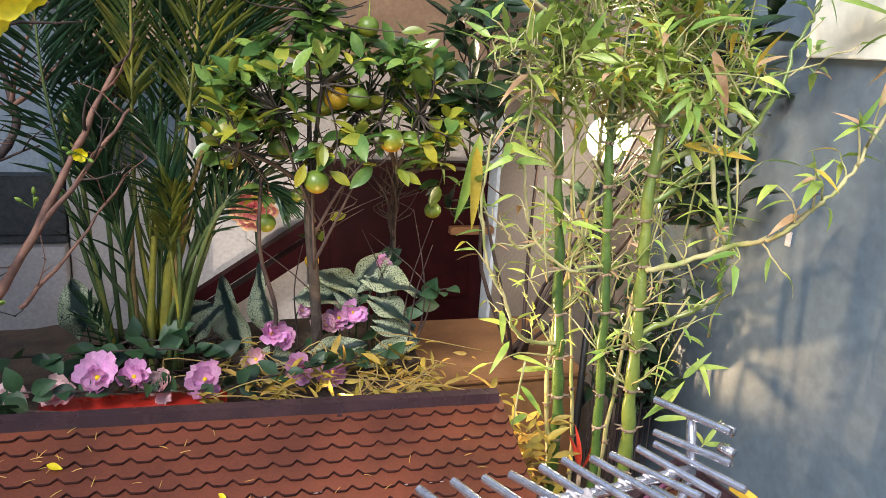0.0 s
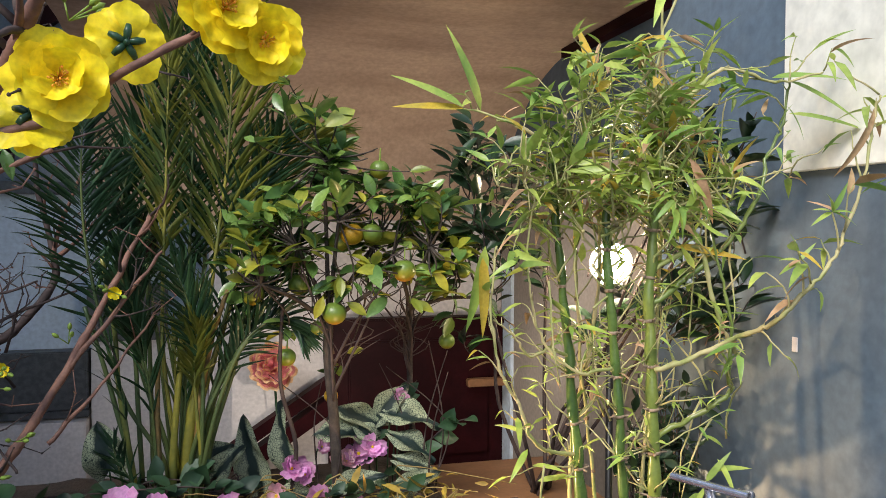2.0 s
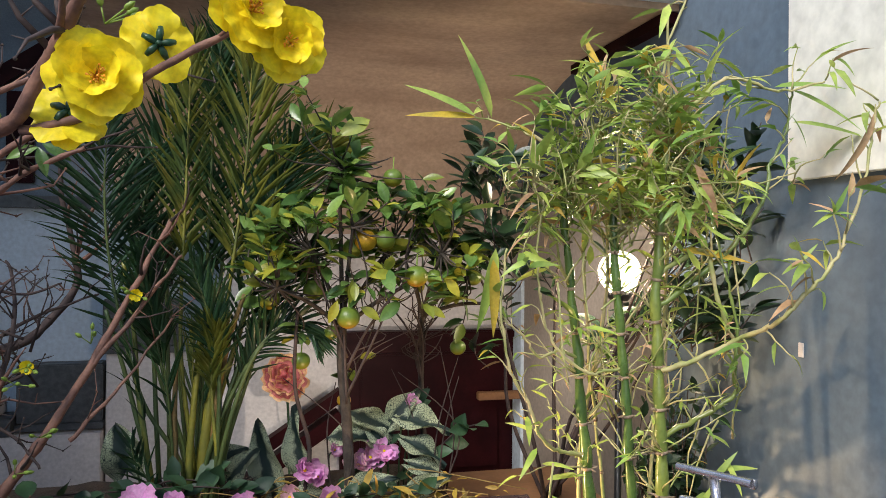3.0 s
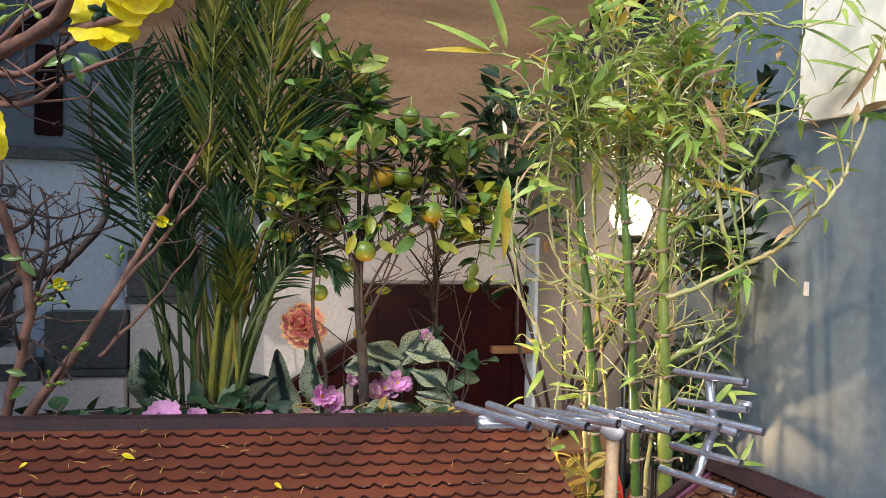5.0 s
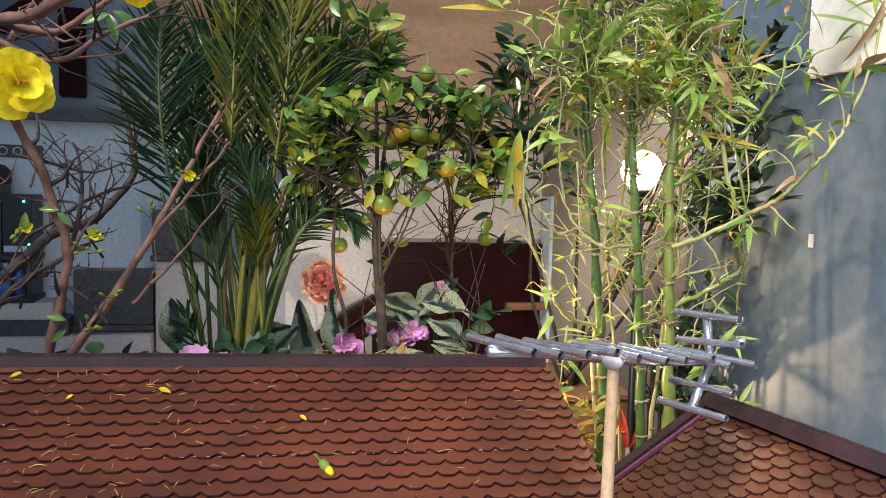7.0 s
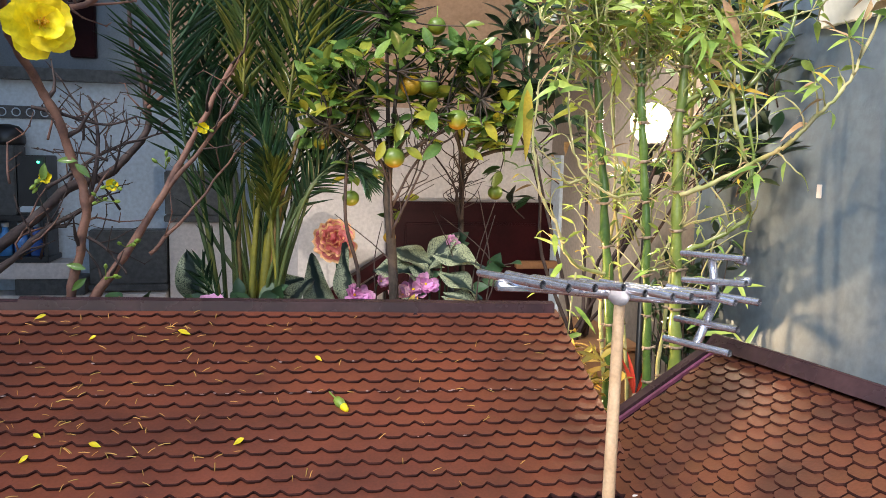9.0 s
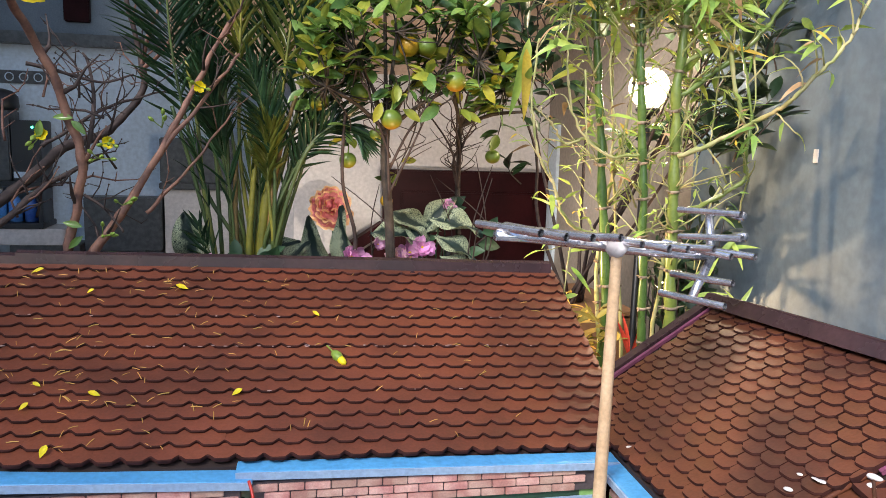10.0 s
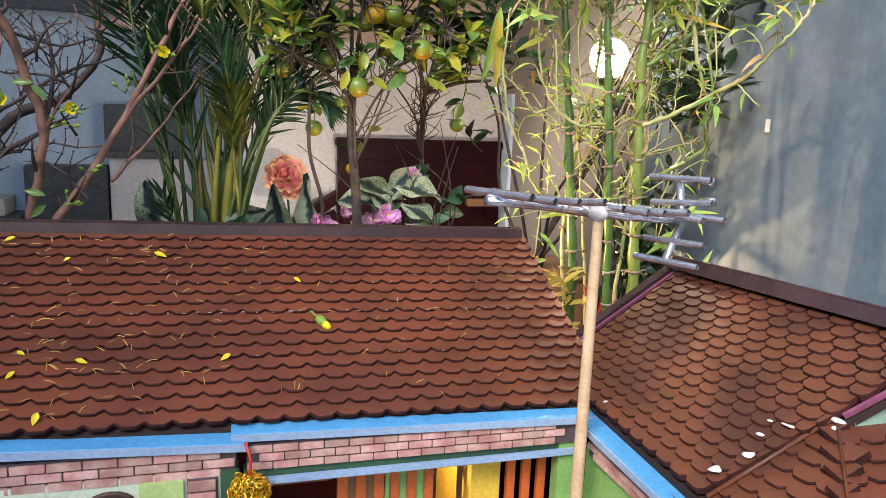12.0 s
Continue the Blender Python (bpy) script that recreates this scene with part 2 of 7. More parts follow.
def fruit_material():
    m = bpy.data.materials.new("green_orange_citrus_skin")
    m.use_nodes = True
    n, link = m.node_tree.nodes, m.node_tree.links.new
    co, sep, noise_n, add, ramp = (n.new("ShaderNode" + k) for k in ("TexCoord", "SeparateXYZ", "TexNoise", "Math", "ValToRGB"))
    link(co.outputs["Generated"], sep.inputs[0])
    geo, info = n.new("ShaderNodeNewGeometry"), n.new("ShaderNodeObjectInfo")
    link(geo.outputs["Position"], noise_n.inputs["Vector"])
    noise_n.inputs["Scale"].default_value = 35
    mul = n.new("ShaderNodeMath")
    mul.operation, mul.inputs[1].default_value = "MULTIPLY_ADD", 0.5
    link(noise_n.outputs["Fac"], mul.inputs[0])
    link(sep.outputs["Z"], mul.inputs[2])
    add.operation = "MULTIPLY_ADD"
    add.inputs[1].default_value = 0.28
    link(info.outputs["Random"], add.inputs[0])
    link(mul.outputs[0], add.inputs[2])
    link(add.outputs[0], ramp.inputs["Fac"])
    # orange at the bottom holds both ripening and the uplight's tint
    e = ramp.color_ramp.elements
    e[0].position, e[0].color = 0.31, (0.46, 0.22, 0.015, 1)
    e[1].position, e[1].color = 0.95, (0.11, 0.17, 0.025, 1)
    mid = e.new(0.58)
    mid.color = (0.24, 0.235, 0.022, 1)
    bsdf = n["Principled BSDF"]
    link(ramp.outputs["Color"], bsdf.inputs["Base Color"])
    bsdf.inputs["Roughness"].default_value = 0.38
    pores, bp = n.new("ShaderNodeTexNoise"), n.new("ShaderNodeBump")
    link(geo.outputs["Position"], pores.inputs["Vector"])
    pores.inputs["Scale"].default_value = 420
    bp.inputs["Strength"].default_value, bp.inputs["Distance"].default_value = 0.35, 0.001
    link(pores.outputs["Fac"], bp.inputs["Height"])
    link(bp.outputs["Normal"], bsdf.inputs["Normal"])
    return m


def caladium_material():
    """Dark green along the midrib, pale towards the rim, with a net of dark veins."""
    m = bpy.data.materials.new("veined_caladium_leaf")
    m.use_nodes = True
    n, link = m.node_tree.nodes, m.node_tree.links.new
    uv, sep, vor, geo = (n.new("ShaderNode" + k) for k in ("UVMap", "SeparateXYZ", "TexVoronoi", "NewGeometry"))
    link(uv.outputs["UV"], sep.inputs[0])
    vor.feature = "DISTANCE_TO_EDGE"
    vor.inputs["Scale"].default_value = 170
    link(geo.outputs["Position"], vor.inputs["Vector"])
    net = n.new("ShaderNodeMapRange")
    net.inputs["From Min"].default_value, net.inputs["From Max"].default_value = 0.02, 0.075
    link(vor.outputs["Distance"], net.inputs["Value"])
    dist = n.new("ShaderNodeMath")
    dist.operation = "ABSOLUTE"
    link(sep.outputs["X"], dist.inputs[0])
    wob = n.new("ShaderNodeTexNoise")
    wob.inputs["Scale"].default_value = 40
    link(geo.outputs["Position"], wob.inputs["Vector"])
    plus = n.new("ShaderNodeMath")
    plus.operation, plus.inputs[1].default_value = "MULTIPLY_ADD", 0.7
    link(wob.outputs["Fac"], plus.inputs[0])
    link(dist.outputs[0], plus.inputs[2])
    rim = n.new("ShaderNodeMapRange")
    rim.inputs["From Min"].default_value, rim.inputs["From Max"].default_value = 0.58, 0.80
    link(plus.outputs[0], rim.inputs["Value"])
    both = n.new("ShaderNodeMath")
    both.operation = "MULTIPLY"
    link(net.outputs["Result"], both.inputs[0])
    link(rim.outputs["Result"], both.inputs[1])
    mix = n.new("ShaderNodeMixRGB")
    mix.inputs["Color1"].default_value, mix.inputs["Color2"].default_value = (0.010, 0.028, 0.024, 1), (0.38, 0.43, 0.28, 1)
    link(both.outputs[0], mix.inputs["Fac"])
    bsdf = n["Principled BSDF"]
    link(mix.outputs["Color"], bsdf.inputs["Base Color"])
    bsdf.inputs["Roughness"].default_value = 0.55
    bp = n.new("ShaderNodeBump")
    bp.inputs["Strength"].default_value, bp.inputs["Distance"].default_value = 0.4, 0.002
    link(net.outputs["Result"], bp.inputs["Height"])
    link(bp.outputs["Normal"], bsdf.inputs["Normal"])
    tr, ms = n.new("ShaderNodeBsdfTranslucent"), n.new("ShaderNodeMixShader")
    link(mix.outputs["Color"], tr.inputs["Color"])
    ms.inputs["Fac"].default_value = 0.15
    link(bsdf.outputs[0], ms.inputs[1])
    link(tr.outputs[0], ms.inputs[2])
    link(ms.outputs[0], n["Material Output"].inputs["Surface"])
    return m


def glow_material(name, colour, strength):
    m = bpy.data.materials.new(name)
    m.use_nodes = True
    b = m.node_tree.nodes["Principled BSDF"]
    b.inputs["Base Color"].default_value = rgb((0.9, 0.9, 0.88))
    b.inputs["Emission Color"].default_value = rgb(colour)
    b.inputs["Emission Strength"].default_value = strength
    return m


M["mahogany"].node_tree.nodes["Principled BSDF"].inputs["Specular IOR Level"].default_value = 0.07
for k in ("tile", "tile_wing"):
    M[k].node_tree.nodes["Principled BSDF"].inputs["Specular IOR Level"].default_value = 0.32
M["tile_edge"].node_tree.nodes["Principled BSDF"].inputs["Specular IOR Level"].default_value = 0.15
M["fruit"] = fruit_material()
M["caladium"] = caladium_material()
M["led"] = glow_material("green_indicator", (0.05, 1.0, 0.55), 3.0)
M["globe"] = glow_material("lit_globe_glass", (1.0, 0.80, 0.56), 55.0)


# ---------------------------------------------------------------- builders
def place_under(ob, parent):
    if parent is not None:
        ob.parent = parent
        ob.matrix_parent_inverse = parent_world(parent).inverted()
    return ob


def parent_world(ob):
    if ob.parent is None:
        return ob.matrix_basis.copy()
    return parent_world(ob.parent) @ ob.matrix_parent_inverse @ ob.matrix_basis


def thing(name, at, label, category, group="", kind=""):
    ob = new(name)
    ob.empty_display_size = 0.05
    ob.matrix_basis = Matrix.Translation(at)
    return tagged(ob, label, category, group, kind)


def mesh_from(name, bm, material, smooth=True):
    me = bpy.data.meshes.new(name)
    bm.normal_update()
    # boxes keep flat faces, rounded things are smoothed
    square = sum(f.calc_area() for f in bm.faces if max(abs(c) for c in f.normal) > 0.999)
    smooth = smooth and square < 0.7 * sum(f.calc_area() for f in bm.faces)
    bm.to_mesh(me)
    bm.free()
    me.materials.append(material)
    if smooth:
        me.shade_smooth()
    return me


def part(name, bm, material, parent=None, label="", smooth=True, kind=""):
    ob = new(name, mesh_from(name, bm, material, smooth))
    place_under(ob, parent)
    return tagged(ob, label, kind=kind)


def piece(name, me, parent, m):
    ob = new(name, me)
    place_under(ob, parent)
    ob.matrix_basis = m
    return ob


def box(bm, lo, hi, bevel=0.0, m=None):
    x, y, z = ((a + b) / 2 for a, b in zip(lo, hi))
    sx, sy, sz = (abs(b - a) for a, b in zip(lo, hi))
    made = bmesh.ops.create_cube(bm, size=1.0, matrix=Matrix.LocRotScale((x, y, z), None, (sx, sy, sz)))
    verts = made["verts"]
    if bevel:
        edges = list({e for v in verts for e in v.link_edges})
        made = bmesh.ops.bevel(bm, geom=edges, offset=bevel, segments=2, affect="EDGES")
        verts = list({v for f in made["faces"] for v in f.verts} | {v for v in verts if v.is_valid})
    if m is not None:
        bmesh.ops.transform(bm, matrix=m, verts=[v for v in verts if v.is_valid])
    return bm


def one_box(lo, hi, bevel=0.0, m=None):
    return box(bmesh.new(), lo, hi, bevel, m)


def curve_points(points, steps=6):
    """Catmull-Rom through the points."""
    p = [Vector(v) for v in points]
    if len(p) < 3:
        return [p[0].lerp(p[-1], k / steps) for k in range(steps + 1)]
    out = []
    for i in range(len(p) - 1):
        a, b, c, d = p[max(i - 1, 0)], p[i], p[i + 1], p[min(i + 2, len(p) - 1)]
        for k in range(steps):
            t = k / steps
            out.append(0.5 * ((2 * b) + (c - a) * t + (2 * a - 5 * b + 4 * c - d) * t * t + (3 * b - a - 3 * c + d) * t**3))
    return out + [p[-1]]


def tube(bm, points, radii, seg=6, cap=True):
    pts = [Vector(v) for v in points]
    if isinstance(radii, (int, float)):
        radii = [radii] * len(pts)
    if len(radii) == 2 and len(pts) > 2:
        a, b = radii
        radii = [a + (b - a) * k / (len(pts) - 1) for k in range(len(pts))]
    rings, side = [], None
    for i, p in enumerate(pts):
        ahead = (pts[min(i + 1, len(pts) - 1)] - pts[max(i - 1, 0)]).normalized()
        if side is None:
            side = ahead.orthogonal().normalized()
        side = (side - ahead * side.dot(ahead)).normalized()
        up = ahead.cross(side)
        rings.append([bm.verts.new(p + radii[i] * (math.cos(a) * side + math.sin(a) * up)) for a in (2 * math.pi * k / seg for k in range(seg))])
    for r, s in zip(rings, rings[1:]):
        for k in range(seg):
            bm.faces.new((r[k], r[(k + 1) % seg], s[(k + 1) % seg], s[k]))
    if cap:
        bm.faces.new(rings[0][::-1])
        bm.faces.new(rings[-1])
    return bm


def ball(bm, at, r, seg=12, rings=8, squash=1.0):
    bmesh.ops.create_uvsphere(bm, u_segments=seg, v_segments=rings, radius=1.0, matrix=Matrix.LocRotScale(at, None, (r, r, r * squash)))
    return bm


def aim(o, d, up=(0, 0, 1), size=1.0):
    """A pose at o whose y axis runs along d and whose z axis leans to up."""
    y = Vector(d).normalized()
    z = Vector(up) - y * Vector(up).dot(y)
    z = z.normalized() if z.length > 1e-4 else y.orthogonal().normalized()
    x = y.cross(z)
    m = Matrix((x, y, z)).transposed().to_4x4()
    m.translation = Vector(o)
    return m @ Matrix.Diagonal((size, size, size, 1))


def blade(length, width, fold=0.25, droop=0.2, n=6, power=1.0, lobe=0.0, wave=0.0, wide_at=0.45, cols=2):
    """Verts, faces and uvs of a leaf along y: folded at the midrib, drooping, pointed at the tip."""
    verts, faces, uvs = [], [], []
    row = 2 * cols + 1
    for i in range(n + 1):
        s = i / n
        if s < wide_at:
            w = math.sin(0.5 * math.pi * (s / wide_at)) ** power if lobe == 0 else (0.52 + 0.48 * math.sin(0.5 * math.pi * s / wide_at))
        else:
            w = max(0.0, math.cos(0.5 * math.pi * (s - wide_at) / (1 - wide_at))) ** 0.85
        w = max(w, 0.02) * width / 2
        for j in range(-cols, cols + 1):
            q = j / cols
            y = s * length - (lobe * length * abs(q) * (1 - s) ** 3)
            x = q * w
            z = fold * abs(x) - droop * length * s * s + wave * math.sin(9 * s + 2.5 * q) * abs(q) * width
            verts.append((x, y, z))
            uvs.append((q * min(1.0, w / (width / 2) + 0.15), s))
    for i in range(n):
        for j in range(row - 1):
            a = i * row + j
            faces.append((a, a + 1, a + row + 1, a + row))
    return verts, faces, uvs


def blade_mesh(name, material, **kw):
    verts, faces, uvs = blade(**kw)
    me = bpy.data.meshes.new(name)
    me.from_pydata(verts, [], faces)
    layer = me.uv_layers.new(name="UVMap")
    for loop in me.loops:
        layer.data[loop.index].uv = uvs[loop.vertex_index]
    me.materials.append(material)
    me.shade_smooth()
    return me


class Many:
    """Many small shapes in one mesh, with one material for each."""

    def __init__(self):
        self.verts, self.faces, self.slots = [], [], []

    def add(self, shape, m, slot=0):
        base = len(self.verts)
        co = np.array(shape[0]) @ np.array(m.to_3x3()).T + np.array(m.translation)
        self.verts.extend(co.tolist())
        self.faces.extend([tuple(base + k for k in f) for f in shape[1]])
        self.slots.extend(shape[2] if len(shape) > 2 and isinstance(shape[2][0], int) else [slot] * len(shape[1]))

    def make(self, name, materials, parent=None, label="", kind="", smooth=True):
        me = bpy.data.meshes.new(name)
        me.from_pydata(self.verts, [], self.faces)
        for m in materials:
            me.materials.append(m)
        me.polygons.foreach_set("material_index", self.slots)
        if smooth:
            me.shade_smooth()
        ob = new(name, me)
        place_under(ob, parent)
        return tagged(ob, label, kind=kind)


rng = random.Random(7)


def about(v, s):
    return Vector(v) + Vector((rng.gauss(0, s), rng.gauss(0, s), rng.gauss(0, s)))


def turn_of(lean=0.4):
    """A direction, mostly sideways."""
    a = rng.uniform(0, 2 * math.pi)
    return Vector((math.cos(a), math.sin(a), rng.gauss(lean, 0.4))).normalized()


# ---------------------------------------------------------------- the setting
FLOOR, CEILING = -0.35, 2.16
setting = lambda ob, label, cat: tagged(ob, label, cat, kind="structure")  # noqa: E731

setting(part("ground", one_box((-60, -60, FLOOR - 0.2), (60, 60, FLOOR)), M["concrete"], smooth=False), "plain grey concrete floor of the yard", "floor")
setting(part("wall_right", one_box((1.30, -3.6, FLOOR), (1.50, 1.20, 2.75)), M["wall_blue"], smooth=False), "blue-grey painted side wall with leaf shadows", "wall")
setting(part("wall_right_inner", one_box((1.30, 1.20, FLOOR), (1.50, 2.75, 1.78)), M["wall_warm_lit"], smooth=False), "side wall under the low ceiling, coloured beige for warm lamplight", "wall")
setting(part("wall_right_upper", one_box((1.30, 1.20, 1.78), (1.50, 2.75, 2.75)), M["wall_blue"], smooth=False), "blue-grey painted upper side wall", "wall")
setting(part("wall_back", one_box((0.10, 2.55, FLOOR), (1.30, 2.75, CEILING)), M["wall_cream"], smooth=False), "cream painted wall under the low ceiling", "wall")
setting(part("wall_back_far", one_box((-2.4, 3.30, FLOOR), (0.10, 3.50, 3.4)), M["wall_pale"], smooth=False), "pale blue-grey wall of the room behind", "wall")
setting(part("wall_return", one_box((0.0, 2.75, FLOOR), (0.10, 3.30, 3.4)), M["wall_cream"], smooth=False), "cream painted return wall", "wall")
# unseen wall, its height and place set to shade the left side
setting(part("wall_left", one_box((-2.4, -3.6, FLOOR), (-2.2, 3.30, 3.6)), M["wall_pale"], smooth=False), "unseen pale plastered side wall, added to shade the left", "wall")
setting(part("wall_front", one_box((-2.4, -3.8, FLOOR), (1.50, -3.6, 0.6)), M["wall_pale"], smooth=False), "pale plastered wall behind the viewer", "wall")
def soffit():
    """The low ceiling: flat in front, rounded down into the back wall."""
    prof = [(1.15, CEILING), (1.75, CEILING)]
    prof += [(1.75 + 0.795 * math.sin(a), CEILING - 0.62 * (1 - math.cos(a))) for a in (radians(90 * k / 12) for k in range(1, 13))]
    prof += [(2.549, CEILING + 0.12), (1.15, CEILING + 0.12)]
    bm = bmesh.new()
    ends = [[bm.verts.new((x, y, z)) for y, z in prof] for x in (-0.42, 1.30)]
    n = len(prof)
    for k in range(n):
        j = (k + 1) % n
        bm.faces.new((ends[0][k], ends[0][j], ends[1][j], ends[1][k]))
    bm.faces.new(ends[0])
    bm.faces.new(ends[1][::-1])
    bmesh.ops.recalc_face_normals(bm, faces=bm.faces[:])
    return bm


setting(part("ceiling", soffit(), M["ceiling_tan"], smooth=False), "low tan-brown ceiling, leaf-shadow streaks in its colour, curving down into the wall", "ceiling")
setting(part("ceiling_left", one_box((-2.2, 1.15, 2.95), (-0.42, 3.30, 3.07)), M["wall_pale"], smooth=False), "pale ceiling of the room behind", "ceiling")
setting(part("trim", one_box((1.285, 2.38, FLOOR), (1.30, 2.50, 1.34)), M["wall_pale"], smooth=False), "pale grey upright trim beside the dark wood", "trim")
setting(part("ceiling_trim", one_box((-0.42, 1.10, CEILING + 0.02), (1.30, 1.148, CEILING + 0.16)), M["wall_pale"], smooth=False), "pale grey edge of the ceiling slab", "trim")
setting(part("ceiling_trim", one_box((1.255, 1.15, CEILING - 0.035), (1.298, 1.80, CEILING - 0.003)), M["mahogany"], smooth=False), "dark wood strip between ceiling and wall", "trim")

wall_board = thing("wall_board", (1.285, 0.2, 2.0), "ivory painted board fixed on the blue-grey wall", "board")
part("panel", one_box((1.283, -0.75, 1.628), (1.2985, 0.678, 3.0), 0.002), M["white_board"], wall_board)


def wooden_chest():
    """A dark wooden back board with a raised middle field and a sloping side rail."""
    t = thing("wooden_bench", (0.9, 2.45, FLOOR), "dark mahogany bench back with a sloping arm rail", "bench")
    part("backrest", one_box((0.50, 2.47, FLOOR), (1.283, 2.53, 1.105), 0.006), M["mahogany"], t)
    part("panel", one_box((0.58, 2.45, 0.50), (1.21, 2.475, 1.02), 0.008), M["mahogany"], t)
    part("top_rail", one_box((0.49, 2.455, 1.075), (1.284, 2.536, 1.115), 0.006), M["mahogany"], t)
    bm = bmesh.new()
    tube(bm, [(-0.25, 2.44, 0.36), (0.50, 2.44, 0.86)], 0.035, 4)
    part("arm_rail", bm, M["mahogany"], t, smooth=False)
    bm = bmesh.new()
    tube(bm, [(-0.25, 2.46, 0.26), (0.50, 2.46, 0.76)], 0.045, 4)
    part("side_panel", bm, M["mahogany"], t, smooth=False)
    part("seat", one_box((0.40, 1.70, 0.28), (1.28, 2.47, 0.34), 0.006), M["brown_wood"], t, "brown wooden seat")
    part("arm", one_box((1.085, 2.36, 0.818), (1.283, 2.40, 0.852), 0.004), M["brown_wood"], t, "light brown wooden bar")
    for x in (0.44, 1.20):
        part("leg", one_box((x, 1.74, FLOOR), (x + 0.06, 1.80, 0.28), 0.004), M["brown_wood"], t)


wooden_chest()


def granite_step(lo, hi):
    t = thing("granite_block", ((lo[0] + hi[0]) / 2, lo[1], lo[2]), "dark grey polished granite slab with a rough lower lip", "slab", "granite slabs on the wall")
    part("slab", one_box(lo, hi, 0.006), M["granite"], t)
    part("lip", one_box((lo[0] - 0.004, lo[1] - 0.015, lo[2] - 0.035), (hi[0] + 0.004, hi[1], lo[2] - 0.002), 0.004), M["granite"], t)


granite_step((-0.95, 3.18, 0.63), (-0.57, 3.298, 0.91))
granite_step((-0.575, 3.18, 0.99), (-0.215, 3.298, 1.22))
plinth = thing("wall_plinth", (-0.45, 3.2, FLOOR), "cream plastered plinth below the granite slab", "plinth")
part("body", one_box((-0.56, 3.20, FLOOR), (-0.02, 3.297, 0.95), 0.004), M["wall_cream"], plinth)
ledge = thing("wall_ledge", (-1.4, 3.1, FLOOR), "white plastered ledge below the cabinet", "ledge")
part("body", one_box((-2.2, 3.12, FLOOR), (-0.57, 3.297, 0.585), 0.004), M["wall_cream"], ledge)
part("stone_course", one_box((-1.28, 3.11, 0.587), (-0.956, 3.297, 0.670), 0.003), M["granite"], ledge, "rough dark stone course")
part("shelf", one_box((-2.199, 3.09, 0.672), (-1.02, 3.297, 0.753), 0.004), M["wall_cream"], ledge, "white plastered shelf")


def cabinet():
    """A low black case of bottles with a dark device and a grey jar-topped box standing on it."""
    t = thing("bottle_cabinet", (-1.43, 3.1, 0.755), "black open case with packs of blue bottles", "cabinet")
    part("back", one_box((-1.75, 3.26, 0.785), (-1.135, 3.295, 0.965), 0.003), M["glass_dark"], t)
    for z0, z1 in ((0.756, 0.784), (0.966, 0.990)):
        part("shelf", one_box((-1.76, 3.08, z0), (-1.11, 3.295, z1), 0.003), M["black"], t)
    for x in (-1.76, -1.134):
        part("side", one_box((x, 3.085, 0.785), (x + 0.022, 3.259, 0.965), 0.003), M["black"], t)
    device = thing("black_device", (-1.18, 3.1, 0.991), "dark electronic device with a pale front strip", "device")
    part("body", one_box((-1.245, 3.10, 0.991), (-1.112, 3.28, 1.285), 0.005), M["black"], device)
    part("strip", one_box((-1.238, 3.094, 1.005), (-1.135, 3.0995, 1.035), 0.001), M["wall_pale"], device, "pale front strip")
    for x, z in ((-1.145, 1.252), (-1.125, 1.042)):
        part("indicator_light", ball(bmesh.new(), (x, 3.092, z), 0.006, 8, 6), M["led"], device, "tiny glowing green light")
    jar = thing("lidded_box", (-1.31, 3.1, 0.991), "grey box with a rounded dark lid", "box")
    part("body", one_box((-1.40, 3.10, 0.991), (-1.252, 3.26, 1.330), 0.006), M["granite"], jar)
    bm = bmesh.new()
    tube(bm, [(-1.31, 3.18, z) for z in (1.331, 1.35, 1.40, 1.425, 1.435)], [0.078, 0.085, 0.080, 0.055, 0.015], 20)
    part("lid", bm, M["black"], jar, "rounded dark lid")
    for k in range(8):
        x = -1.69 + 0.072 * k
        b = thing("water_bottle", (x, 3.16, 0.785), "blue plastic water bottle in the black case", "bottle", "bottles in the cabinet")
        bm = bmesh.new()
        tube(bm, [(x, 3.16, z) for z in (0.785, 0.875, 0.905, 0.925)], [0.033, 0.033, 0.016, 0.014], 10)
        part("body", bm, M["blue_plastic"], b)
        bm = bmesh.new()
        tube(bm, [(x, 3.16, 0.926), (x, 3.16, 0.948)], 0.017, 10)
        part("cap", bm, M["wall_pale"], b, "white screw cap")
    band = setting(thing("trim", (-1.43, 3.29, 1.47), "", ""), "grey patterned band along the wall", "trim")
    part("strip", one_box((-1.78, 3.288, 1.468), (-1.115, 3.2985, 1.532), 0.001), M["granite"], band)
    for k in range(9):
        bm = bmesh.new()
        x = -1.70 + 0.067 * k
        tube(bm, [(x + 0.02 * math.cos(a), 3.286, 1.50 + 0.02 * math.sin(a)) for a in (2 * math.pi * i / 10 for i in range(11))], 0.003, 5, cap=False)
        part("ring", bm, M["wall_pale"], band, "pale ring ornament")


cabinet()


def window_frame():
    t = setting(thing("window_1", (-0.6, 3.2, 1.9), "", ""), "tall dark wooden window with dim glass", "window")
    part("post", one_box((-0.375, 3.20, 1.28), (-0.262, 3.298, 3.0), 0.005), M["mahogany"], t)
    part("post", one_box((-1.02, 3.23, 1.78), (-0.90, 3.298, 2.22), 0.005), M["mahogany"], t)
    bm = bmesh.new()
    tube(bm, [(-1.3, 3.24, 2.10), (-0.40, 3.24, 2.75)], 0.055, 4)
    part("brace", bm, M["mahogany"], t, smooth=False)
    part("sill", one_box((-1.9, 3.22, 1.66), (-0.38, 3.298, 1.72), 0.004), M["granite"], t)
    part("pane", one_box((-1.9, 3.27, 1.72), (-0.375, 3.296, 2.98)), M["glass_dark"], t, smooth=False)


window_frame()


